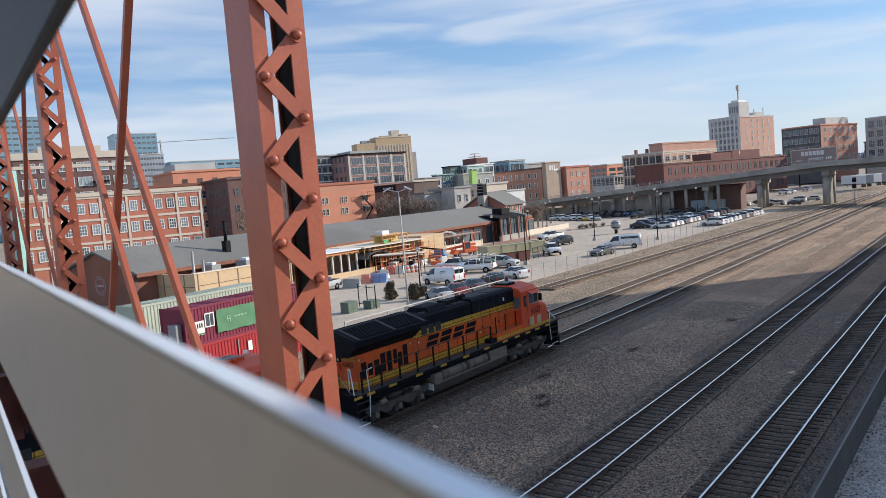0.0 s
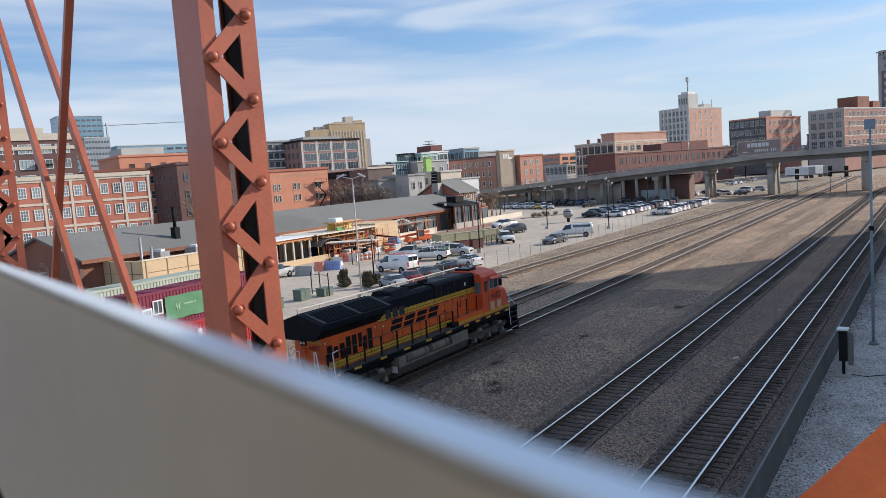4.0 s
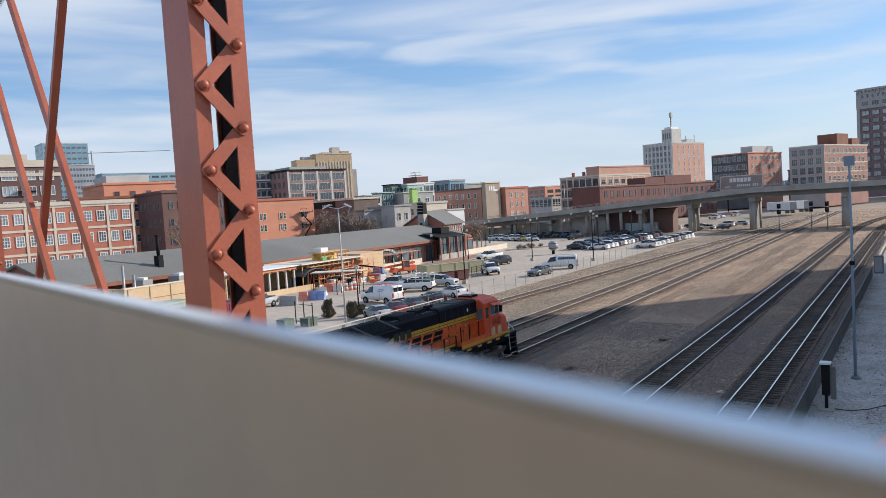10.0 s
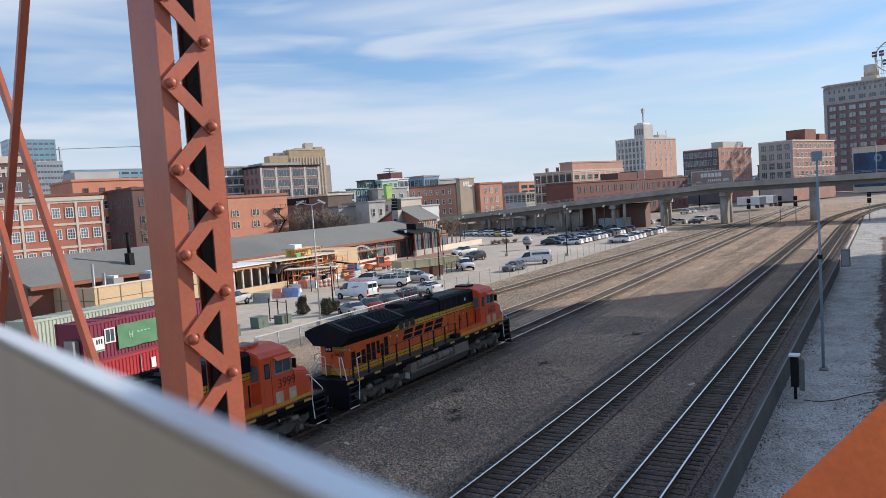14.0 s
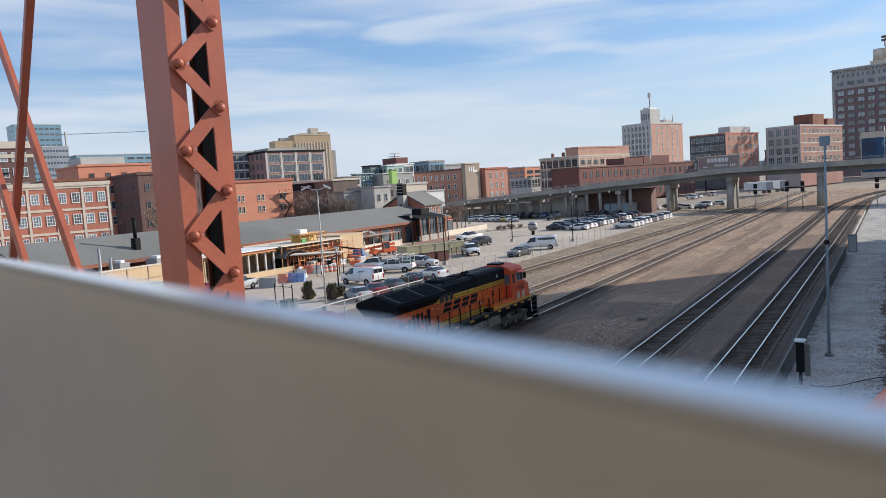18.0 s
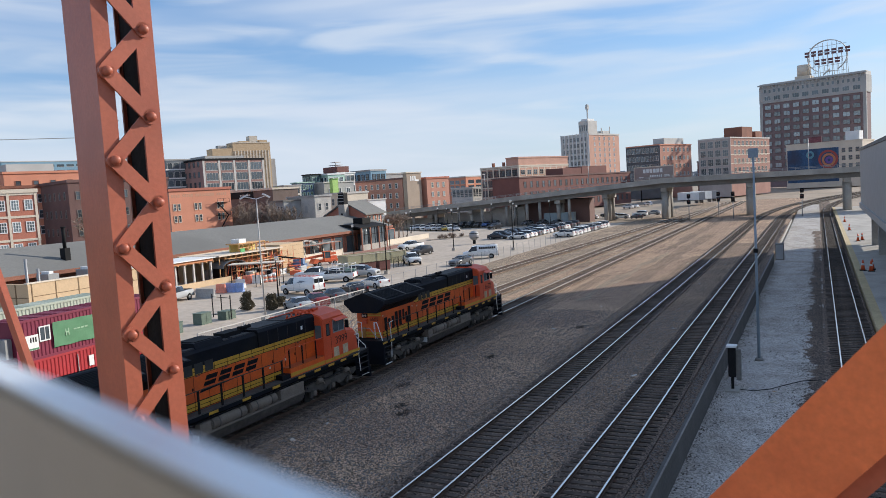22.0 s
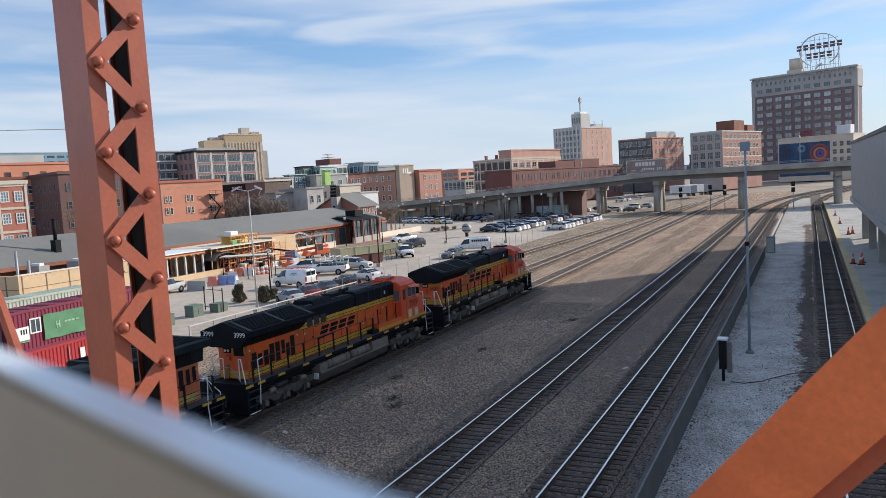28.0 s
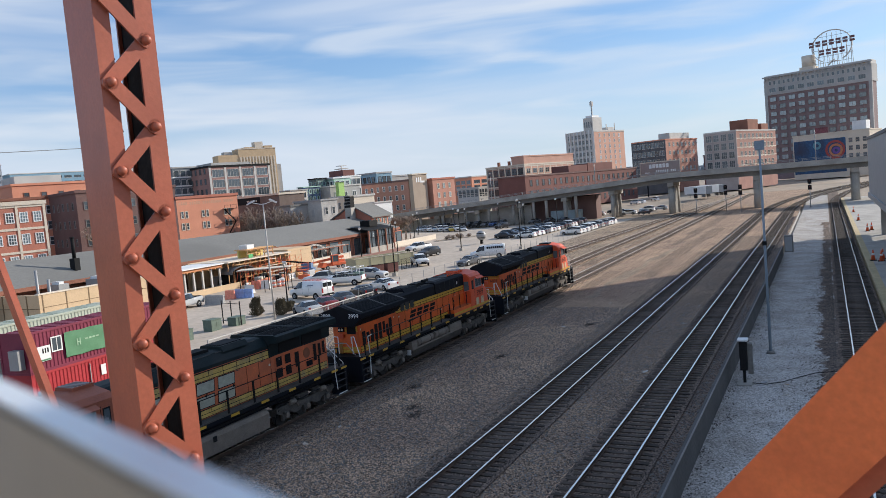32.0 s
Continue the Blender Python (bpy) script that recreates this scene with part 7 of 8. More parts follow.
MODELS = [sedan("white", (0.72, 0.72, 0.71)), sedan("silver", (0.45, 0.46, 0.48)), sedan("black", (0.03, 0.03, 0.035)), sedan("dark grey", (0.11, 0.115, 0.125)), sedan("maroon", (0.22, 0.03, 0.035)), sedan("blue", (0.06, 0.12, 0.28)),
          sedan("white", (0.72, 0.72, 0.71), True), sedan("black", (0.03, 0.03, 0.035), True), sedan("silver", (0.45, 0.46, 0.48), True), sedan("yellow", (0.62, 0.42, 0.05))]
rnd = random.Random(11)


def park(k, x, y, turn):
    copy_thing(MODELS[k], pose(x, y, -0.3, 0, 0, turn))


# close rows by the fence, then the far rows
for k, x, y, t in ((1, 62.3, 48.5, 60), (4, 65.2, 48.5, 60), (3, 68.6, 48.5, 60), (2, 73.6, 49.0, 60), (0, 79.2, 49.6, 66), (3, 103.3, 49.0, 172), (7, 120.5, 65, 165), (8, 89.4, 57.7, -85), (3, 91.8, 60.2, -85)):
    park(k, x, y, t)
for i in range(11):
    park(rnd.choice((6, 0, 6, 2, 3, 8, 7)), 154 + i * 2.75, 63.6 - i * 0.15, 268)
for i in range(15):
    park(rnd.choice((7, 3, 0, 4, 1, 8, 2, 6)), 152.5 + i * 2.75, 58.2, 88)
for i in range(11):
    park(rnd.choice((6, 0, 8, 3, 6, 8)), 154.5 + i * 2.75, 48.6 - i * 0.05, 84)
for i in range(9):
    park(9 if i == 6 else rnd.choice((6, 0, 6, 1, 5, 8)), 201 - i * 1.35, 111 - i * 2.5, 210)
for i in range(9):
    park(rnd.choice((2, 3, 7, 7, 5)), 207.5, 108 - i * 2.7, 180)
for i in range(7):
    park(rnd.choice((0, 1, 2, 6, 7, 8)), 226 + (i % 3) * 5, 54 + i * 2.8, 90)
for k, x, y, t in ((7, 192, 80, 160), (2, 206, 71, 170), (3, 207, 76, 165), (2, 203, 66, 165), (0, 222, 52, 90), (6, 233, 49, 85), (1, 238, 46, 90), (3, 219, 47, 40), (6, 298, 67, 60), (0, 303, 66, 60), (6, 322, 64, 40)):
    park(k, x, y, t)
for m_ in MODELS:
    for o in (*m_.children_recursive, m_):
        bpy.data.objects.remove(o)
for i, (x, y) in enumerate(((300, 43.5), (309, 40.0))):
    tr_ = thing("semi_trailer", pose(x, y, 0.6, 0, 0, 42), "white box semi trailer parked beyond the viaduct", "trailer", "parked trailers")
    part("box", bx((-7, 7, -1.3, 1.3, 1.2, 4.1)), WHITE, tr_)
    for x_ in (-5.6, -4.5):
        for y_ in (-1.05, 1.05):
            part("wheel", WHEEL, None, tr_, "", Matrix.Translation((x_, y_, 0.5)) @ Matrix.Diagonal((1.5, 1.6, 1.5, 1)))
    part("landing_leg", bx((4, 4.15, -0.9, -0.75, 0, 1.2), (4, 4.15, 0.75, 0.9, 0, 1.2)), GREY_METAL, tr_)
    part("underframe", bx((-6.8, 6.8, -0.5, 0.5, 1.0, 1.2)), DARK, tr_)
    part("rear_frame", bx((-7.06, -7.0, -1.3, 1.3, 1.2, 4.1)), GREY_METAL, tr_)

# ---- containers beside the track ----
def container(name, label, x, y, z, turn, L, m, top=None):
    c = thing(name, pose(x, y, z, 0, 0, turn), label, "container")
    bm = bmesh.new()
    n = int(L / 0.28)
    w = L / n
    prof = [(L, 2.38), (0.0, 2.38)]
    for i in range(n):
        prof += [(i * w, 0.036), (i * w + 0.18 * w, 0.0), (i * w + 0.5 * w, 0.0), (i * w + 0.68 * w, 0.036)]
    prism(bm, prof + [(L, 0.036)], "z", 0.15, 2.45)
    part("corrugated_shell", bm, m, c)
    part("frame", bx((0, L, -0.03, 0.05, 0, 0.16), (0, L, -0.03, 0.05, 2.44, 2.6), (-0.03, 0.12, -0.03, 0.1, 0, 2.6), (L - 0.12, L + 0.03, -0.03, 0.1, 0, 2.6), (-0.03, 0.06, 2.3, 2.44, 0, 2.6), (-0.03, 0.06, 0, 2.4, 0, 0.16), (-0.03, 0.06, 0, 2.4, 2.44, 2.6)), m, c)
    bm = bmesh.new()
    for i in range(int(L / 0.5)):
        box(bm, i * 0.5, i * 0.5 + 0.3, 0.05, 2.35, 2.45, 2.57)
    part("roof_ribs", bm, top or m, c)
    return c


c1 = container("shipping_container", "bright red shipping container at the bottom of a stack", 28.4, 43.4, -0.4, 5, 12.2, RED_BOX)
c2 = container("shipping_container", "magenta shipping container fitted as a site office", 28.4, 43.4, 2.2, 5, 12.2, MAGENTA)
part("office_window", bx((1.68, 2.33, -0.05, 0.0, 1.15, 1.95)), GLASS, c2)
for s_ in ((1.6, 2.42, 1.95, 2.03), (1.6, 2.42, 1.07, 1.15), (1.6, 1.68, 1.15, 1.95), (2.0, 2.05, 1.15, 1.95), (2.33, 2.42, 1.15, 1.95)):
    part("window_bar", bx((s_[0], s_[1], -0.07, -0.05, s_[2], s_[3])), WHITE, c2)
part("company_sign", bx((0.22, 1.52, -0.06, -0.031, 0.66, 1.6)), WHITE, c2, "white sign with a green mark")
part("sign_mark", bx((0.3, 0.55, -0.066, -0.06, 0.95, 1.48), (0.24, 1.5, -0.066, -0.06, 0.68, 0.78)), BANNER, c2)
for k_ in range(3):
    part("sign_bar", bx((0.92 + k_ * 0.18, 1.02 + k_ * 0.18, -0.066, -0.06, 1.15, 1.45)), DARK, c2)
bm = bmesh.new()
nx, nz = 18, 8
grid = [[bm.verts.new((2.6 + 4.3 * i / nx, -0.085 - 0.013 * math.sin(i * 0.7 + j * 0.9) - 0.008 * math.sin(i * 1.9 - j * 1.3), 0.5 + 1.6 * j / nz + 0.02 * math.sin(i * 0.9))) for i in range(nx + 1)] for j in range(nz + 1)]
for j in range(nz):
    for i in range(nx):
        bm.faces.new((grid[j][i], grid[j][i + 1], grid[j + 1][i + 1], grid[j + 1][i])).smooth = True
bn = part("fabric_banner", bm, BANNER, c2, "wrinkled green fabric banner")
BANNER_PALE = mat("banner_pale", (0.30, 0.47, 0.31), 0.7)
bm = bx((3.5, 3.58, -0.112, -0.108, 1.1, 1.55), (3.72, 3.8, -0.112, -0.108, 1.1, 1.55), (3.58, 3.72, -0.112, -0.108, 1.28, 1.36))
part("banner_mark", bm, BANNER_PALE, c2, "pale printed mark on the banner")
for k_ in range(4):
    part("banner_bar", bx((4.15 + k_ * 0.3, 4.38 + k_ * 0.3, -0.112, -0.108, 1.36, 1.46)), BANNER_PALE, c2)
part("air_conditioner", bx((-0.5, -0.05, 0.3, 1.1, 0.4, 1.6)), GREY_METAL, c2)
part("notice", bx((5.2, 5.6, -0.06, -0.03, 1.3, 2.0)), WHITE, c1, "white notice with red edge")
part("conduit", bx((4.3, 4.36, -0.06, -0.03, 0.2, 2.3)), GREY_METAL, c1)
container("shipping_container", "sage green shipping container behind the site office", 28.6, 49.4, 2.2, 3, 12.2, GREEN_BOX)
container("shipping_container", "sage green shipping container at ground level", 28.6, 49.4, -0.4, 3, 12.2, GREEN_BOX)
SEAM = mat("seam_brown", (0.20, 0.135, 0.075), 0.8)
tw = thing("tan_service_yard_wall", pose(0, 0, 0), "tan walled service yard in front of the freight house", "wall", kind="structure")
part("wall", bx((54.4, 69.5, 79.4, 79.8, -0.5, 3.5)), TAN, tw)
part("west_wall", bx((54.0, 54.39, 79.4, 87.4, -0.5, 3.5)), TAN, tw)
for x in (54.4, 57.4, 60.4, 63.4, 66.4, 69.2):
    part("seam_strip", bx((x, x + 0.12, 79.36, 79.4, -0.5, 3.45)), SEAM, tw)
part("seam_band", bx((54.4, 69.5, 79.37, 79.4, 2.0, 2.07)), SEAM, tw)
for y in (81.5, 83.7, 85.9):
    part("seam_strip", bx((53.93, 54.0, y, y + 0.12, -0.5, 3.45)), SEAM, tw)
part("seam_band", bx((53.95, 54.0, 79.4, 87.4, 1.9, 1.97)), SEAM, tw)
part("coping", bx((53.9, 69.6, 79.3, 79.9, 3.5, 3.65)), CREAM, tw)
for x, y, w in ((63.5, 81.5, 2.2), (66, 82.5, 2.6), (58.5, 82, 1.4)):
    ac = thing("air_handling_unit", pose(x, y, 0), "pale air handling unit inside a walled yard", "air conditioner", "air handling units")
    part("casing", bx((0, w, 0, 2.2, -0.5, 4.1)), GREY_METAL, ac)
    part("fan_cowl", bx((0.4, w - 0.4, 0.4, 1.8, 4.1, 4.4)), WHITE, ac)
for x, y, h in ((55.8, 82, 6.2), (57.6, 82.5, 4.9)):
    sp = thing("steel_flue", pose(x, y, 0), "slim pale steel flue pipe", "flue", "flues in the yard")
    bm = bmesh.new()
    tube(bm, (0, 0, -0.5), (0, 0, h), 0.16, 10)
    part("pipe", bm, GREY_METAL, sp)

# ---- building site ----
st = thing("building_site_pavilion", pose(70, 79, -0.3), "half-built timber pavilion with scaffold and lumber", "pavilion")
part("canopy_fascia", bx((0, 12.6, 0, 6, 3.35, 3.75)), COPPER, st, "copper-orange canopy fascia")
part("canopy_top", bx((-0.2, 12.8, -0.3, 6.2, 3.75, 3.9)), WHITE, st)
for i in range(8):
    part("canopy_post", bx((0.3 + i * 1.7, 0.55 + i * 1.7, 0.2, 0.45, 0, 3.35)), PALE, st)
for i in range(10):
    part("rafter", bx((0.3 + i * 1.33, 0.45 + i * 1.33, -0.25, 6, 3.2, 3.35)), WOOD_NEW, st)
part("low_tan_wall", bx((0, 15, -1.2, -0.9, 0, 0.8)), TAN, st)
part("mid_roof", bx((13.2, 28.0, -0.6, 7, 3.75, 3.93)), CREAM, st, "flat pale roof edge")
part("back_wall", bx((12.7, 28.4, 6.8, 7.2, 0, 4.0)), TAN, st)
part("tan_block", bx((28.5, 34.8, 0.5, 8, 0, 4.2)), TAN, st, "plain tan sheathed end block")
for k_ in range(5):
    part("sheathing_seam", bx((28.49, 34.81, 0.485, 0.5, 0.8 + k_ * 0.75, 0.815 + k_ * 0.75)), SEAM, st)
part("upper_wall", bx((18.6, 24.2, 2.0, 2.3, 3.95, 5.1)), mat("yellow_membrane", (0.58, 0.46, 0.14), 0.7), st, "yellow sheathing")
part("upper_roof", bx((18.4, 24.6, 0.2, 2.8, 5.1, 5.28)), WOOD_NEW, st, "fresh lumber roof edge")
part("upper_rail", bx((18.4, 24.6, 0.2, 0.3, 4.5, 4.62)), WOOD_NEW, st)
for k_ in range(7):
    part("upper_stud", bx((18.5 + k_ * 1.0, 18.6 + k_ * 1.0, 0.22, 0.34, 3.95, 5.1)), WOOD_NEW, st)
for k_ in range(9):
    part("roof_joist", bx((18.5 + k_ * 0.75, 18.6 + k_ * 0.75, -0.5, 0.2, 5.02, 5.18)), WOOD_NEW, st)
part("white_tarp", bx((19.2, 20.8, 0.8, 2.4, 5.28, 5.9)), WHITE, st)
part("green_sheet", bx((18.6, 19.6, 0.06, 0.16, 3.95, 4.5)), mat("site_green", (0.08, 0.35, 0.12), 0.7), st)
rn = random.Random(5)
for i in range(12):
    x = 13.6 + i * 1.2
    bm = bmesh.new()
    beam(bm, (x, -0.2, 0), (x + rn.uniform(-0.1, 0.1), -0.2, 3.95), 0.12, 0.12)
    part("stud", bm, WOOD_NEW, st)
    bm = bmesh.new()
    beam(bm, (x, -0.1, 2.6), (x + 1.2, -0.1, 2.6 + rn.uniform(-0.15, 0.15)), 0.08, 0.2)
    part("ledger", bm, COPPER, st)
    if i % 2:
        bm = bmesh.new()
        beam(bm, (x, -0.3, 0.2), (x + 1.1, -0.3, 3.4), 0.07, 0.1)
        part("brace", bm, BARRIER_O, st)
for i in range(46):
    x, y = rn.uniform(13, 27), rn.uniform(-2.0, 5)
    part("stacked_material", bx((x, x + rn.uniform(0.3, 1.6), y, y + rn.uniform(0.2, 0.9), 0, rn.uniform(0.3, 1.3 if i % 3 else 2.6))), rn.choice((COPPER, DARK, BRICK_BROWN, WOOD_NEW, DARK, GREY_METAL)), st)
aw = thing("shade_canopy", pose(77.3, 71.5, -0.3, 0, 0, -65), "thin pale flat canopy on slim posts", "canopy")
part("roof", bx((0, 7.2, 0, 2.6, 3.12, 3.22)), CREAM, aw)
for k_ in range(10):
    part("rafter_end", bx((0.1 + k_ * 0.76, 0.2 + k_ * 0.76, -0.25, 2.8, 3.0, 3.12)), BRICK_BROWN, aw)
for x_ in (0.3, 3.6, 6.8):
    for y_ in (0.1, 2.4):
        part("post", bx((x_, x_ + 0.09, y_, y_ + 0.09, 0, 3.0)), DARK, aw)
bm = bmesh.new()
arc = [(3.0 * math.cos(radians(15 * i)), 2.4 + 1.3 * math.sin(radians(15 * i))) for i in range(13)]
prism(bm, arc + [(x * 0.97, 2.4 + (z - 2.4) * 0.93) for x, z in arc[::-1]], "y", 0, 3.4)
ar = thing("arched_canopy", pose(85.2, 77.2, -0.3, 0, 0, -14), "grey barrel-arched metal canopy on slim legs", "canopy")
part("vault", bm, mat("dull_zinc", (0.16, 0.165, 0.17), 0.7, 0.2, 0.15, 1, 10, 0.05), ar)
for x_ in (-3.0, 2.92):
    for y_ in (0.1, 3.2):
        part("leg", bx((x_, x_ + 0.08, y_, y_ + 0.08, 0, 2.42)), DARK, ar)
bm = bmesh.new()
for k_ in range(5):
    x_ = -2.4 + k_ * 1.2
    beam(bm, (x_, 0.06, 2.4), (x_, 0.06, 2.4 + 1.2 * math.sqrt(1 - (x_ / 3) ** 2)), 0.05, 0.05)
beam(bm, (-2.95, 0.06, 2.4), (2.95, 0.06, 2.4), 0.06, 0.06)
part("gable_bracing", bm, DARK, ar)
# black sheet added to give the shaded inside of the vault
part("rear_sheet", bx((-2.9, 2.9, 3.3, 3.36, 0, 2.9)), DARK, ar)
ar.matrix_basis = ar.matrix_basis @ Matrix.Diagonal((0.72, 1, 0.85, 1))
LIFT_BLUE = mat("lift_blue", (0.11, 0.19, 0.33), 0.6, 0, 0.15, 2, 10, 0.03)
LIFT_RED = mat("machine_red_orange", (0.70, 0.15, 0.06), 0.6, 0, 0.15, 2, 10, 0.03)
lift = thing("boom_lift", pose(97.4, 75.2, -0.3, 0, 0, -70), "blue boom lift folded beside the site", "lift")
part("chassis", bx((-1.3, 1.3, -0.8, 0.8, 0.4, 1.1)), LIFT_BLUE, lift)
part("turntable", bx((-0.6, 1.0, -0.6, 0.6, 1.1, 1.9)), LIFT_BLUE, lift)
bm = bmesh.new()
beam(bm, (0.8, 0, 1.9), (-3.6, 0, 2.5), 0.2, 0.24)
part("arm", bm, DARK, lift)
bk = part("basket", bx((-4.5, -3.6, -0.5, 0.5, 1.9, 1.96)), GREY_METAL, lift)
for x_ in (-4.5, -3.65):
    for y_ in (-0.5, 0.45):
        part("basket_post", bx((x_, x_ + 0.05, y_, y_ + 0.05, 1.96, 2.95)), LIFT_BLUE, bk)
for z_ in (2.45, 2.95):
    part("basket_rail", bx((-4.5, -3.6, -0.5, -0.45, z_, z_ + 0.05)), LIFT_BLUE, bk)
for x_ in (-1.0, 1.0):
    for y_ in (-0.8, 0.8):
        part("wheel", WHEEL, None, lift, "", pose(x_, y_, 0.35))
te = thing("telehandler", pose(103.4, 76.6, -0.3, 0, 0, -28), "orange telehandler parked by the site", "lift")
bm = bx((0.0, 4.4, -0.55, 0.55, 0.55, 1.0), (2.6, 4.5, 0.0, 0.95, 0.6, 1.45))
prism(bm, [(-0.4, 0.5), (0.6, 0.5), (0.6, 1.25), (0.0, 1.25)], "y", -0.9, 0.9)
part("chassis", bm, LIFT_RED, te)
cab_ = part("cabin", bx((1.7, 2.9, -0.95, -0.15, 0.75, 1.25), (1.65, 2.95, -1.0, -0.1, 2.3, 2.4), *((x_, x_ + 0.09, y_, y_ + 0.09, 1.25, 2.3) for x_ in (1.7, 2.81) for y_ in (-0.95, -0.24))), LIFT_RED, te, "orange cabin frame")
part("cabin_glass", bx((1.76, 2.84, -0.9, -0.2, 1.25, 2.3)), GLASS, cab_)
bm = bmesh.new()
beam(bm, (4.4, 0.25, 1.9), (-0.6, 0.25, 1.5), 0.36, 0.4)
beam(bm, (-0.6, 0.25, 1.5), (-1.9, 0.25, 1.4), 0.26, 0.3)
part("boom", bm, LIFT_RED, te)
bm = bx((-2.1, -2.0, -0.65, 0.85, 0.6, 0.72), (-2.1, -2.0, -0.65, 0.85, 1.3, 1.42), *((-2.1, -2.02, y_, y_ + 0.08, 0.72, 1.3) for y_ in (-0.6, -0.1, 0.3, 0.75)))
beam(bm, (-1.9, 0.25, 1.4), (-2.05, 0.25, 0.9), 0.2, 0.2)
part("fork_carriage", bm, DARK, te)
for y_ in (-0.4, 0.5):
    part("fork", bx((-3.2, -2.0, y_, y_ + 0.12, 0.55, 0.61)), DARK, te)
for x_ in (0.7, 3.6):
    for y_ in (-0.85, 0.85):
        part("wheel", WHEEL, None, te, "", pose(x_, y_, 0.35))
pl = thing("push_around_lift", pose(91.6, 71.3, -0.3, 0, 0, -60), "small red scissor lift on the lot", "lift")
part("base", bx((-0.8, 0.8, -0.5, 0.5, 0.15, 0.7)), LIFT_RED, pl)
for k_ in range(3):
    bm = bmesh.new()
    beam(bm, (-0.7, -0.3, 0.7 + k_ * 0.25), (0.7, -0.3, 0.95 + k_ * 0.25), 0.06, 0.08)
    part("scissor_arm", bm, LIFT_RED, pl)
part("platform", bx((-0.85, 0.85, -0.5, 0.5, 1.45, 1.55)), LIFT_RED, pl)
bm = bmesh.new()
for x_, y_ in ((-0.8, -0.45), (0.8, -0.45), (0.8, 0.45), (-0.8, 0.45)):
    beam(bm, (x_, y_, 1.55), (x_, y_, 2.5), 0.05, 0.05)
for z_ in (2.0, 2.5):
    beam(bm, (-0.8, -0.45, z_), (0.8, -0.45, z_), 0.05, 0.05)
    beam(bm, (-0.8, 0.45, z_), (0.8, 0.45, z_), 0.05, 0.05)
part("guard_rail", bm, LIFT_RED, pl)
PALE_ORANGE = mat("sunbleached_orange", (0.74, 0.26, 0.18), 0.75, 0, 0.2, 2, 10, 0.1)
PALE_BLUE = mat("sunbleached_blue", (0.24, 0.34, 0.60), 0.75, 0, 0.2, 2, 10, 0.1)
for x, y, m_, n_ in ((69.4, 69.6, GREY_WALL, "pale grey"), (69.35, 68.1, GREY_WALL, "pale grey"), (73.35, 70.0, PALE_ORANGE, "orange"), (74.2, 69.1, PALE_BLUE, "blue"), (74.4, 67.9, PALE_BLUE, "blue"), (82.5, 73.6, PALE_ORANGE, "orange"), (82.7, 72.0, WHITE, "white"), (78.2, 71.0, WHITE, "white")):
    br = thing("traffic_barrier", pose(x, y, -0.3, 0, 0, -88), n_ + " water-filled traffic barrier on the lot", "barrier", "barriers round the site")
    bm = bmesh.new()
    prism(bm, [(-0.28, 0), (0.28, 0), (0.14, 0.55), (0.1, 1.1), (-0.1, 1.1), (-0.14, 0.55)], "x", 0, 1.45)
    part("shell", bm, m_, br)
    part("top_rail", bx((0.05, 1.4, -0.06, 0.06, 1.1, 1.16)), m_, br)
for k_, (x, y) in enumerate(((83.5, 70.4), (84.1, 70.0), (84.7, 69.7), (85.3, 70.6), (86.1, 70.9), (80.6, 72.9), (81.3, 73.3))):
    dr = thing("traffic_drum", pose(x, y, -0.3), "orange and white traffic drum", "barrel", "traffic drums round the site")
    for j_ in range(4):
        bm = bmesh.new()
        tube(bm, (0, 0, 0.02 + j_ * 0.26), (0, 0, 0.28 + j_ * 0.26), 0.3 - j_ * 0.02, 12)
        part("band", bm, WHITE if j_ % 2 else PALE_ORANGE, dr)
nt = thing("safety_fence", pose(82.3, 72.8, -0.3, 0, 0, 6), "orange plastic safety netting on stakes", "fence")
for k_ in range(9):
    part("stake", bx((k_ * 1.0, k_ * 1.0 + 0.05, 0, 0.05, 0, 1.3)), WOOD_NEW, nt)
bm = bmesh.new()
for k_ in range(7):
    beam(bm, (0, 0.02, 0.15 + k_ * 0.16), (8, 0.02, 0.12 + k_ * 0.16), 0.02, 0.07)
for k_ in range(48):
    beam(bm, (k_ / 6, 0.02, 0.12), (k_ / 6, 0.02, 1.15), 0.02, 0.03)
part("netting", bm, PALE_ORANGE, nt)
sc = thing("scaffold", pose(84.5, 77.6, -0.3), "tall scaffold of red-orange frames with planks", "scaffold")
rs = random.Random(8)
for k_ in range(11):
    for y_ in (0, 1.1):
        bm = bmesh.new()
        tube(bm, (k_ * 1.5, y_, 0), (k_ * 1.5, y_, rs.choice((3.0, 3.5, 3.9))), 0.03, 6)
        part("standard", bm, LIFT_RED if k_ % 3 else COPPER, sc)
for z_ in (1.3, 2.3, 3.3):
    for k_ in range(10):
        if rs.random() < 0.75:
            part("plank", bx((k_ * 1.5 - 0.1, k_ * 1.5 + 1.6, 0.05, 1.05, z_, z_ + 0.06)), WOOD_NEW if rs.random() < 0.6 else CREAM, sc)
        bm = bmesh.new()
        beam(bm, (k_ * 1.5, -0.03, z_ - 1.0), (k_ * 1.5 + 1.5, -0.03, z_), 0.025, 0.025)
        part("cross_brace", bm, LIFT_RED, sc)
rs = random.Random(21)
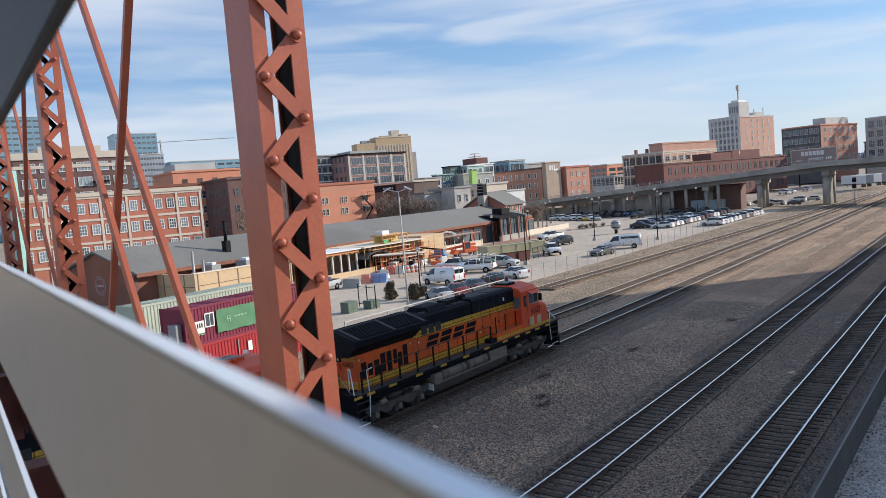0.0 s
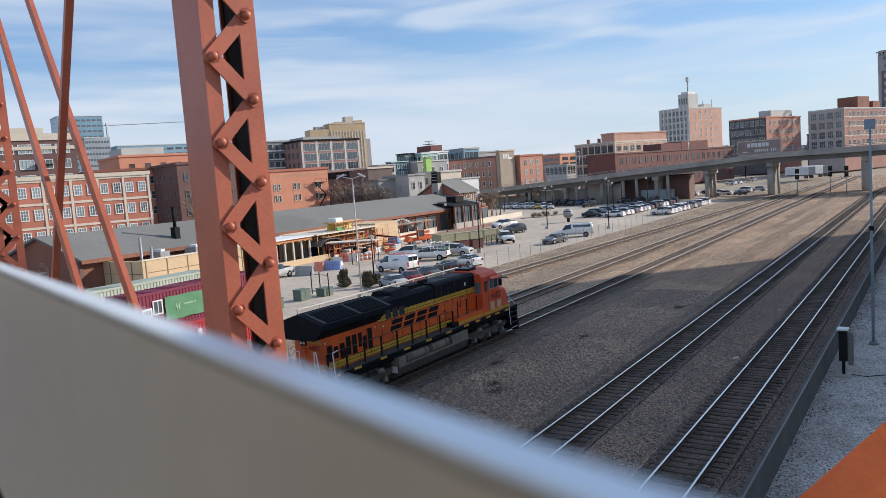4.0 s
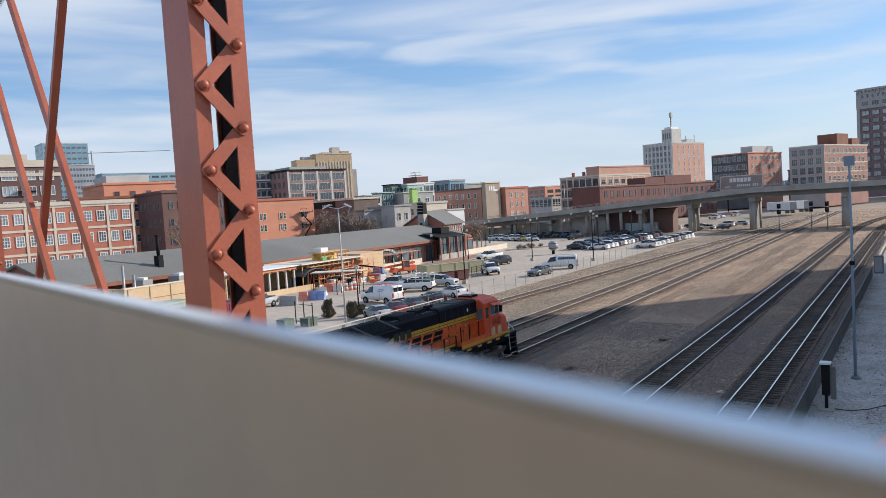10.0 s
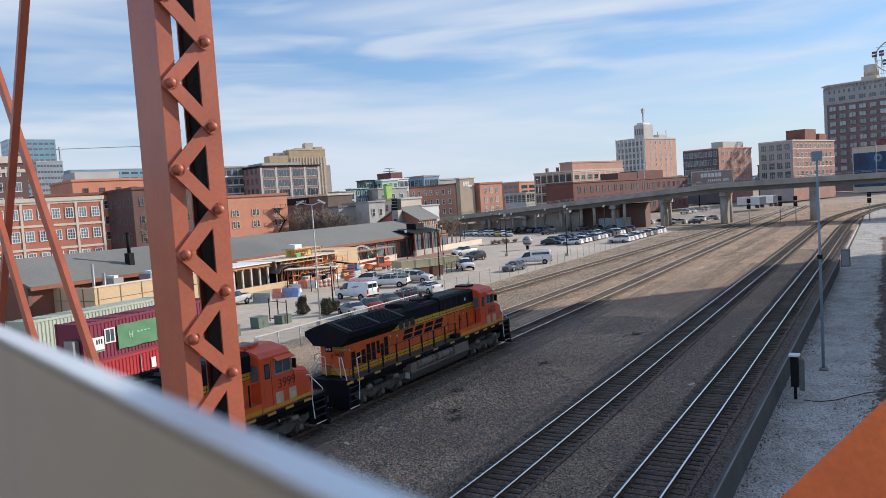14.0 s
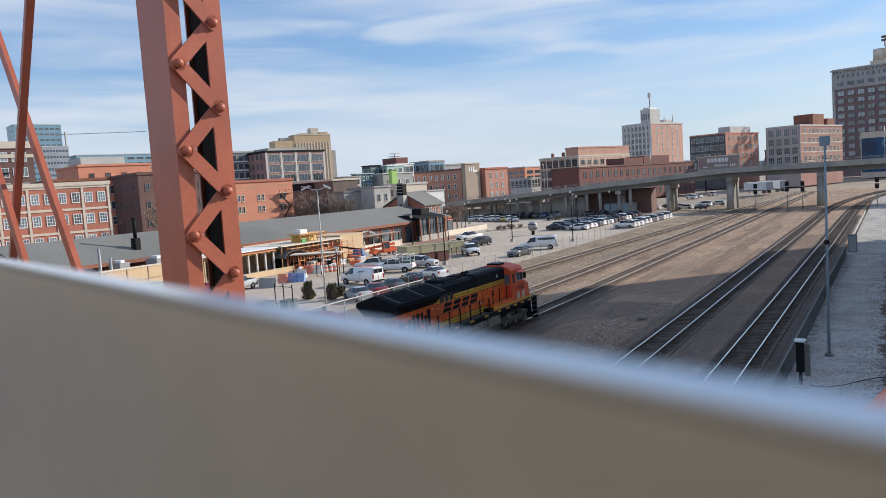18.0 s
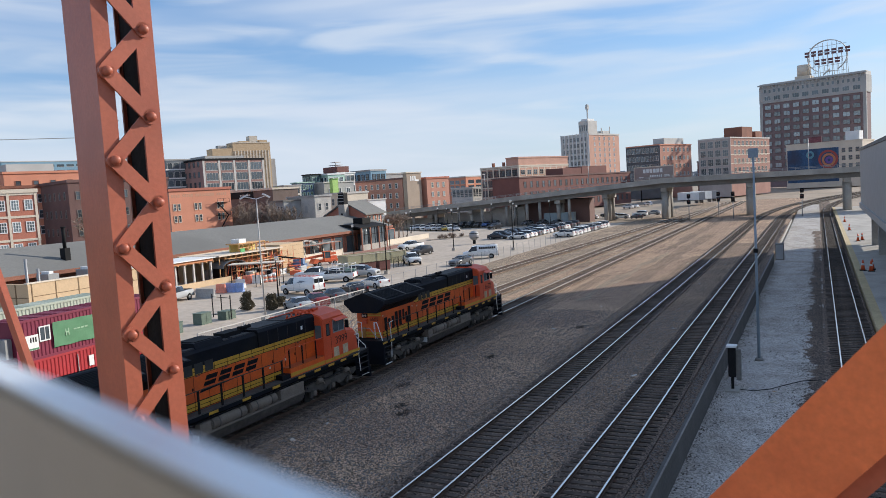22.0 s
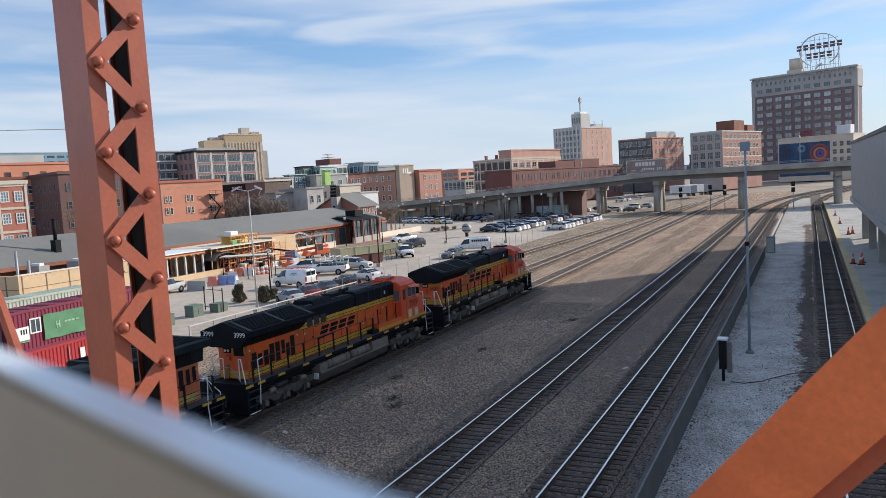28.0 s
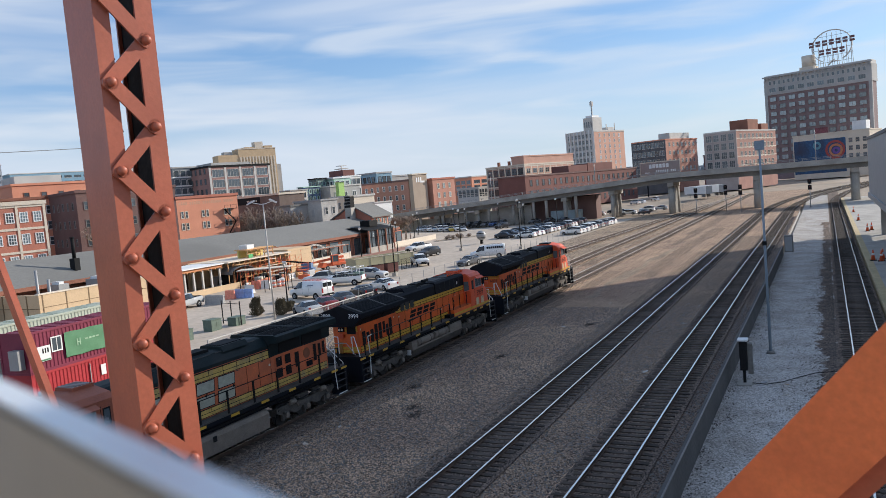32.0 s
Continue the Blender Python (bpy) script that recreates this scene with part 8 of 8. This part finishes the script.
for k_ in range(26):
    x, y = rs.uniform(84, 100), rs.uniform(72.8, 77)
    pk = thing("material_stack", pose(x, y, -0.3, 0, 0, rs.uniform(-30, 30)), "stack of building material on the site", "building material", "stacks on the building site")
    m_ = rs.choice((WOOD_NEW, CREAM, BRICK_BROWN, GREY_WALL, COPPER, DARK, WHITE))
    w_, d_ = rs.uniform(0.6, 1.8), rs.uniform(0.4, 0.9)
    for j_ in range(rs.randint(2, 5)):
        part("layer", bx((-w_ / 2 + rs.uniform(-0.08, 0.08), w_ / 2, -d_ / 2, d_ / 2 + rs.uniform(-0.05, 0.05), j_ * 0.26, j_ * 0.26 + 0.22)), m_, pk)
patio = thing("patio_pergola", pose(106, 85.0, -0.3, 0, 0, 0), "walled patio with folded parasols, a slatted awning and an arched truss", "pergola")
part("low_wall", bx((0, 18.2, -0.3, 0, 0, 1.1)), CREAM, patio, "low cream patio wall")
part("wall_cap", bx((-0.05, 18.25, -0.36, 0.06, 1.1, 1.17)), PALE, patio)
for k_ in range(7):
    part("wall_pier", bx((k_ * 3.0, k_ * 3.0 + 0.35, -0.37, 0.07, 0, 1.25)), CREAM, patio)
for k_ in range(36):
    part("awning_slat", bx((k_ * 0.5, k_ * 0.5 + 0.28, -0.2, 2.2, 2.78, 2.84)), GREY_WALL if k_ % 3 else CREAM, patio)
for y_ in (-0.15, 2.1):
    part("awning_beam", bx((-0.2, 18.2, y_, y_ + 0.1, 2.62, 2.78)), BRICK_BROWN, patio)
for i in range(7):
    part("post", bx((i * 2.95, i * 2.95 + 0.16, -0.1, 0.06, 1.17, 2.62)), DARK, patio)
for i in range(6):
    bm = bmesh.new()
    tube(bm, (1.6 + i * 2.95, 1.1, 0), (1.6 + i * 2.95, 1.1, 1.0), 0.05, 6)
    tube(bm, (1.6 + i * 2.95, 1.1, 1.0), (1.6 + i * 2.95, 1.1, 2.55), 0.38, 9, 0, 0.06)
    part("folded_parasol", bm, GREY_WALL if i % 2 else CREAM, patio)
bm = bmesh.new()
for k_ in range(12):
    a0, a1 = radians(20 + k_ * 11.66), radians(20 + (k_ + 1) * 11.66)
    for rr in (4.2, 3.9):
        beam(bm, (7.4 + rr * math.cos(a0), 0.3, 1.2 + 0.62 * rr * math.sin(a0)), (7.4 + rr * math.cos(a1), 0.3, 1.2 + 0.62 * rr * math.sin(a1)), 0.08, 0.08)
    beam(bm, (7.4 + 4.2 * math.cos(a0), 0.3, 1.2 + 0.62 * 4.2 * math.sin(a0)), (7.4 + 3.9 * math.cos(a1), 0.3, 1.2 + 0.62 * 3.9 * math.sin(a1)), 0.04, 0.04)
part("arched_truss", bm, PALE, patio, "pale arched truss over the patio gate")
dm = thing("dumpster_enclosure", pose(100.1, 67.4, -0.3, 0, 0, -30), "olive tan panel enclosure beside parked cars", "enclosure")
OLIVE = mat("olive_tan", (0.40, 0.37, 0.24), 0.85, 0, 0.12, 0.6, 6, 0.1)
part("front_panel", bx((0, 10.8, 0, 0.2, 0, 1.9)), OLIVE, dm)
part("side_panel", bx((0, 0.2, 0.2, 3.6, 0, 1.9)), OLIVE, dm)
part("side_panel", bx((10.6, 10.8, 0.2, 3.6, 0, 1.9)), OLIVE, dm)
part("rear_panel", bx((0.2, 10.6, 3.4, 3.6, 0, 1.9)), OLIVE, dm)
part("cap_rail", bx((-0.05, 10.85, -0.04, 0.24, 1.9, 1.98)), CREAM, dm)
for k_ in range(5):
    part("panel_post", bx((k_ * 2.66, k_ * 2.66 + 0.14, -0.06, -0.001, 0, 1.9)), OLIVE, dm)
for x_, y_ in ((95.2, 60.6), (97.4, 59.4)):
    bn_ = thing("refuse_bin", pose(x_, y_, -0.3, 0, 0, -28), "dark maroon steel refuse bin on the lot", "bin", "refuse bins")
    bm = bmesh.new()
    prism(bm, [(-0.75, 0.12), (0.75, 0.12), (0.9, 1.3), (-0.9, 1.5)], "x", -0.95, 0.95)
    part("tub", bm, BRICK_MAROON, bn_)
    bm = bmesh.new()
    beam(bm, (0, -0.95, 1.52), (0, 0.95, 1.32), 2.0, 0.05)
    part("lid", bm, DARK, bn_)
    for xx in (-0.8, 0.8):
        for yy in (-0.6, 0.6):
            part("caster", bx((xx - 0.06, xx + 0.06, yy - 0.03, yy + 0.03, 0, 0.12)), DARK, bn_)
gf = thing("site_fence_panel", pose(99.4, 58.6, -0.3, 0, 0, -2), "dark mesh fence panel beside the refuse bins", "fence")
for k_ in range(4):
    part("post", bx((k_ * 1.5, k_ * 1.5 + 0.06, 0, 0.06, 0, 1.7)), DARK, gf)
for z_ in (0.1, 0.9, 1.64):
    part("rail", bx((0, 4.56, 0.01, 0.05, z_, z_ + 0.04)), DARK, gf)
bm = bmesh.new()
for k_ in range(38):
    beam(bm, (k_ * 0.12, 0.03, 0.12), (k_ * 0.12, 0.03, 1.64), 0.012, 0.012)
tagged(part("infill", bm, DARK, gf), kind="stuff")

# ---- poles, signals, fence ----
def light_pole(x, y, h, heads, z0=-0.3, m=GREY_METAL, label="tall grey light pole with twin floodlights"):
    p = thing("light_pole", pose(x, y, z0), label, "street lamp", "light poles")
    bm = bmesh.new()
    tube(bm, (0, 0, 0), (0, 0, h), 0.10, 10, 0, 0.055)
    part("pole", bm, m, p)
    part("base", bx((-0.3, 0.3, -0.3, 0.3, 0, 0.5)), CONC, p)
    for dx, dy in heads:
        bm = bmesh.new()
        beam(bm, (0, 0, h - 0.1), (dx, dy, h + 0.15), 0.07, 0.07)
        beam(bm, (dx * 0.75, dy * 0.75, h + 0.35), (dx * 1.5, dy * 1.5, h + 0.0), 0.42, 0.14)
        part("lamp_head", bm, WHITE, p)
    return p


light_pole(55.7, 47.3, 11.8, ((-0.7, 0.7), (0.7, -0.5)), -0.3, PALE)
bp_ = thing("light_pole", pose(48.0, 3.38, -0.2), "slim blue-grey pole with a square panel head beside the tracks", "street lamp", "light poles")
POLE_BLUE = mat("blue_grey_pole", (0.22, 0.27, 0.32), 0.6, 0, 0.12, 2, 12, 0.05)
bm = bmesh.new()
tube(bm, (0, 0, 0), (0, 0, 12.2), 0.09, 12, 0, 0.055)
part("pole", bm, POLE_BLUE, bp_)
part("panel", bx((-0.06, 0.04, -0.27, 0.27, 12.1, 12.66)), POLE_BLUE, bp_)
part("joint_box", bx((-0.13, 0.13, -0.13, 0.13, 6.5, 6.75)), DARK, bp_)
bm = bmesh.new()
tube(bm, (0, 0, 0), (0, 0, 0.16), 0.26, 14, 0, 0.2)
part("footing", bm, CONC_DARK, bp_)
bm = bmesh.new()
for x, y, h in ((65.5, 53.6, 4.9), (92.3, 55.6, 8.0), (125.9, 49.1, 8.6), (128, 62, 7.5), (152, 58, 7), (180, 60, 7), (128, 76, 6), (112, 74, 6), (190, 90, 6), (197, 97, 6), (200, 84, 6.5), (205, 104, 6), (186, 103, 6), (194, 75, 6.5), (171, 96, 6)):
    light_pole(x, y, h, ((0.5, 0.3),), -0.3, DARK, "slim dark parking lot lamp post")
cab_ = thing("signal_cabinet", pose(41.05, 4.2, -0.2), "dark relay box on a post with a pale lid", "cabinet")
part("post", bx((-0.07, 0.07, -0.07, 0.07, 0, 0.9)), DARK, cab_)
part("box", bx((-0.22, 0.22, -0.18, 0.18, 0.75, 2.3)), DARK, cab_)
part("lid", bx((-0.3, 0.3, -0.25, 0.25, 2.3, 2.38)), WHITE, cab_, "pale sheet lid")
part("side_box", bx((0.1, 0.42, -0.42, -0.181, 0.5, 2.1)), CONC_DARK, cab_, "grey side cabinet")
part("footing", bx((-0.5, 0.5, -0.35, 0.35, 0, 0.08)), CONC, cab_)
ut = thing("utility_cabinet", pose(103, 4.0, -0.2), "grey utility cabinet at the end of the wall", "cabinet")
part("casing", bx((0, 1.3, 0, 1.0, 0, 2.1)), CONC_DARK, ut)
part("door", bx((-0.03, 0.0, 0.1, 0.9, 0.15, 1.95)), GREY_METAL, ut)
for x, y in ((199.5, 3.5), (205, 23.0), (198.7, 18.9), (196, 29)):
    sgm = thing("railway_signal", pose(x, y, -0.2), "railway colour-light signal on a post", "signal", "railway signals")
    bm = bmesh.new()
    tube(bm, (0, 0, 0), (0, 0, 6.2), 0.1, 8)
    part("post", bm, GREY_METAL, sgm)
    for z in (4.2, 5.6):
        part("signal_head", bx((-0.2, 0.1, -0.42, 0.42, z, z + 1.1)), DARK, sgm)
        part("lens", bx((-0.24, -0.2, -0.14, 0.14, z + 0.6, z + 0.85)), mat("signal_red", (0.07, 0.012, 0.01), 0.3), sgm)
for i, (x, y) in enumerate(((89, -4.0), (89.8, -4.9), (88.2, -4.7), (125.3, -5.6), (123.7, -5.0), (145, -4.6), (167, -4.5))):
    cn_ = thing("traffic_cone", pose(x, y, 0.15), "orange traffic cone on the platform", "cone", "cones on the platform")
    bm = bmesh.new()
    tube(bm, (0, 0, 0.05), (0, 0, 1.1), 0.22, 10, 0, 0.06)
    part("cone", bm, BARRIER_O, cn_)
    part("foot", bx((-0.32, 0.32, -0.32, 0.32, 0, 0.06)), DARK, cn_)
    bm = bmesh.new()
    tube(bm, (0, 0, 0.55), (0, 0, 0.75), 0.155, 10, 0, 0.125)
    part("band", bm, WHITE, cn_)
fe = thing("chain_link_fence", pose(0, 0, 0), "galvanised chain-link fence along the parking lot", "fence", kind="structure")
bm0 = bmesh.new()
tube(bm0, (0, 0, -0.3), (0, 0, 1.78), 0.05, 8)
FP = mesh("fence_post", bm0, GREY_METAL)
for i in range(10):
    part("fence_post", FP, None, fe, "", pose(42 + i * 2.6, 42.4, -0.35))
part("top_rail", bx((42, 65.6, 42.36, 42.44, 1.38, 1.46)), PALE, fe)
bm = bmesh.new()
for i in range(236):
    x = 42 + i * 0.1
    beam(bm, (x, 42.4, -0.3), (x + 0.45, 42.4, 1.4), 0.006, 0.006)
    beam(bm, (x + 0.45, 42.4, -0.3), (x, 42.4, 1.4), 0.006, 0.006)
tagged(part("wire_mesh", bm, GREY_METAL, fe), kind="stuff")
bm0 = bmesh.new()
tube(bm0, (0, 0, -0.3), (0, 0, 1.5), 0.03, 6)
FP2 = mesh("slim_post", bm0, GREY_METAL)
for i in range(38):
    part("slim_post", FP2, None, fe, "", pose(68 + i * 3.0, 45.8, 0))
part("tension_wire", bx((66, 181, 45.79, 45.81, 1.44, 1.46)), GREY_METAL, fe)
gt = thing("fence_gate", pose(56.5, 52.2, -0.3, 0, 0, 76), "dark metal gate frame with barbed posts", "gate")
for x_ in (0, 1.6, 3.2):
    part("gate_post", bx((x_, x_ + 0.08, 0, 0.08, 0, 2.4)), DARK, gt)
for z_ in (0.3, 2.1):
    part("gate_bar", bx((0.08, 3.2, 0.02, 0.06, z_, z_ + 0.05)), DARK, gt)
for x, y, h in ((53.2, 53.0, 1.05), (55.9, 52.4, 0.8), (48.5, 52, 1.0)):
    tr2 = thing("transformer_box", pose(x, y, -0.3), "green-grey electrical transformer box", "cabinet", "transformer boxes")
    part("casing", bx((0, 1.35, 0, 1.1, 0, h)), mat("transformer_green", (0.10, 0.14, 0.11), 0.6), tr2)
    part("lid", bx((-0.04, 1.39, -0.04, 1.14, h, h + 0.07), (0.66, 0.69, -0.02, 0, 0.1, h - 0.1)), mat("transformer_green", (0.1, 0.14, 0.11)), tr2)


# ---- trees ----
def bare_tree(x, y, h, seed, z0=-0.4):
    rn = random.Random(seed)
    t = thing("bare_tree", pose(x, y, z0), "leafless grey-brown winter tree", "tree", "bare winter trees")
    bm = bmesh.new()
    tw_ = bmesh.new()
    tube(bm, (0, 0, 0), (0, 0, h * 0.4), 0.022 * h, 7, 0, 0.014 * h)

    def grow(p, d, ln, r, k):
        q = p + d * ln
        if k > 1:
            beam(bm, p, q, r * 1.6, r * 1.6)
        else:
            beam(tw_, p, q, r * 1.3, r * 1.3)
        if k == 0:
            return
        for _ in range(rn.choice((3, 4)) if k > 1 else 5):
            dd = (d + Vector((rn.uniform(-1, 1), rn.uniform(-1, 1), rn.uniform(-0.25, 0.7))) * 0.75).normalized()
            grow(p + d * ln * rn.uniform(0.5, 1.0), dd, ln * rn.uniform(0.55, 0.8), max(r * 0.55, 0.028), k - 1)
    for _ in range(5):
        grow(Vector((0, 0, h * rn.uniform(0.2, 0.4))), Vector((rn.uniform(-0.8, 0.8), rn.uniform(-0.8, 0.8), 1)).normalized(), h * 0.26, 0.009 * h, 4)
    part("trunk", bm, TWIG, t)
    part("crown", tw_, TWIG, t)
    return t


T0 = [bare_tree(150, 132, 12.5, 1), bare_tree(159, 95, 6.6, 2), bare_tree(152, 124, 11.5, 3)]
for i, (x, y) in enumerate(((146, 137), (152, 139), (147, 128), (154, 134), (143, 132), (149, 142), (146, 119), (149.5, 112.5), (147, 116), (99, 124.5), (101, 126), (157, 143))):
    copy_thing(T0[i % 3], pose(x, y, -0.4, 0, 0, 40 * i))
for i, (x, y) in enumerate(((162, 97.5), (166, 99), (170, 102), (175, 104.5), (163.5, 93), (168, 97), (172, 99))):
    copy_thing(T0[1], pose(x, y, -0.4, 0, 0, 70 * i))


def bush(x, y, h, seed):
    rn = random.Random(seed)
    t = thing("juniper_bush", pose(x, y, -0.3), "dark dense juniper bush by the fence", "bush", "bushes by the fence")
    bm = bmesh.new()
    for _ in range(1900):
        a, z = rn.uniform(0, 6.28), rn.random()
        lobes = 0.8 + 0.25 * math.sin(3 * a + seed) + 0.2 * math.sin(9 * z + a)
        r = 0.95 * (0.45 + 0.55 * (1 - z)) * lobes * rn.uniform(0.55, 1) * min(1, z * 5 + 0.5)
        p = Vector((r * math.cos(a), r * math.sin(a), 0.05 + z * h * rn.uniform(0.8, 1)))
        d = Vector((math.cos(a) * rn.uniform(0.3, 1), math.sin(a) * rn.uniform(0.3, 1), rn.uniform(0.2, 1.4))).normalized() * rn.uniform(0.07, 0.17)
        beam(bm, p, p + d, 0.05, 0.03)
    part("foliage", bm, EVERGREEN, t)
    bm = bmesh.new()
    tube(bm, (0, 0, 0), (0, 0, h * 0.6), 0.07, 6)
    part("stem", bm, TWIG, t)


bush(61.6, 54.6, 2.0, 1)
bush(61.9, 51.6, 1.75, 2)
bush(64.3, 52.4, 1.0, 3)
ball = thing("steel_ball_sculpture", pose(142.5, 64.2, -0.3), "large grey banded metal ball on a low plinth", "sculpture")
bm = bmesh.new()
bmesh.ops.create_uvsphere(bm, u_segments=24, v_segments=14, radius=1.02, matrix=pose(0, 0, 1.75))
for f in bm.faces:
    f.smooth = True
part("ball", bm, GREY_METAL, ball)
for z_ in (1.3, 2.2):
    bm = bmesh.new()
    tube(bm, (0, 0, z_ - 0.06), (0, 0, z_ + 0.06), 0.945, 24)
    part("band", bm, DARK, ball)
part("plinth", bx((-0.25, 0.25, -0.25, 0.25, 0, 0.8)), DARK, ball)
isl = thing("planted_island", pose(161, 79, -0.3, 0, 0, -28), "kerbed island with dry shrubs in the lot", "kerb", kind="structure")
part("kerb", bx((-6, 6, -1.0, 1.0, 0, 0.16)), CONC, isl)
part("soil", bx((-5.8, 5.8, -0.85, 0.85, 0.16, 0.2)), EARTH, isl)
ri = random.Random(3)
for k_ in range(9):
    sh = thing("dry_shrub", pose(161 + ri.uniform(-5, 5) * 0.88, 79 - ri.uniform(-5, 5) * 0.47, -0.1), "dry reddish-brown shrub on the lot", "shrub", "dry shrubs on the lot")
    bm = bmesh.new()
    for _ in range(130):
        a, e = ri.uniform(0, 6.28), ri.uniform(0.3, 1.5)
        r = ri.uniform(0.4, 1.0)
        beam(bm, (0, 0, 0), (r * math.cos(a) * math.cos(e), r * math.sin(a) * math.cos(e), r * math.sin(e)), 0.03, 0.03)
    part("twigs", bm, TWIG, sh)

# ---- litter and dead weeds on the ballast ----
rl = random.Random(17)
for k_ in range(5):
    x, y = ((33, 19.5), (34.2, 20.3), (46, 20), (38, 22.3), (57, 17))[k_]
    wd = thing("dead_weed_clump", pose(x, y, -0.28), "low clump of dead dark weeds on ballast", "weeds", "dead weeds on the ballast")
    bm = bmesh.new()
    for _ in range(60):
        a, r = rl.uniform(0, 6.28), rl.uniform(0.1, 0.7)
        px, py = r * math.cos(a), r * math.sin(a) * 0.5
        beam(bm, (px, py, 0), (px + rl.uniform(-0.25, 0.25), py + rl.uniform(-0.2, 0.2), rl.uniform(0.02, 0.08)), 0.02, 0.015)
    part("stalks", bm, mat("dead_stalks", (0.05, 0.04, 0.032), 0.95), wd)
for k_ in range(40):
    x, y = rl.uniform(24, 110), rl.choice((rl.uniform(15, 24), rl.uniform(9.6, 11.6), rl.uniform(1, 4.6), rl.uniform(30, 42)))
    lt = thing("litter_scrap", pose(x, y, -0.27 if y > 5 else -0.19, rl.uniform(-20, 20), rl.uniform(-20, 20), rl.uniform(0, 360)), "pale scrap of litter on the stones", "litter", "litter in the yard")
    bm = bx((-rl.uniform(0.05, 0.25), rl.uniform(0.05, 0.3), -0.05, rl.uniform(0.02, 0.12), 0, 0.02))
    part("scrap", bm, rl.choice((PALE, CREAM, GREY_METAL, WOOD_NEW)), lt)
cable = thing("ground_cable", pose(0, 0, 0), "black cable lying across the gravel", "cable")
bm = bmesh.new()
pts = [(41.2, 4.0, -0.17), (41.0, 3.2, -0.17), (41.6, 2.4, -0.17), (42.6, 1.7, -0.17), (43.6, 0.9, -0.17), (44.0, -0.1, -0.17), (44.3, -1.0, -0.24)]
run_tube(bm, pts, 0.018)
part("sheath", bm, DARK, cable)


motions()
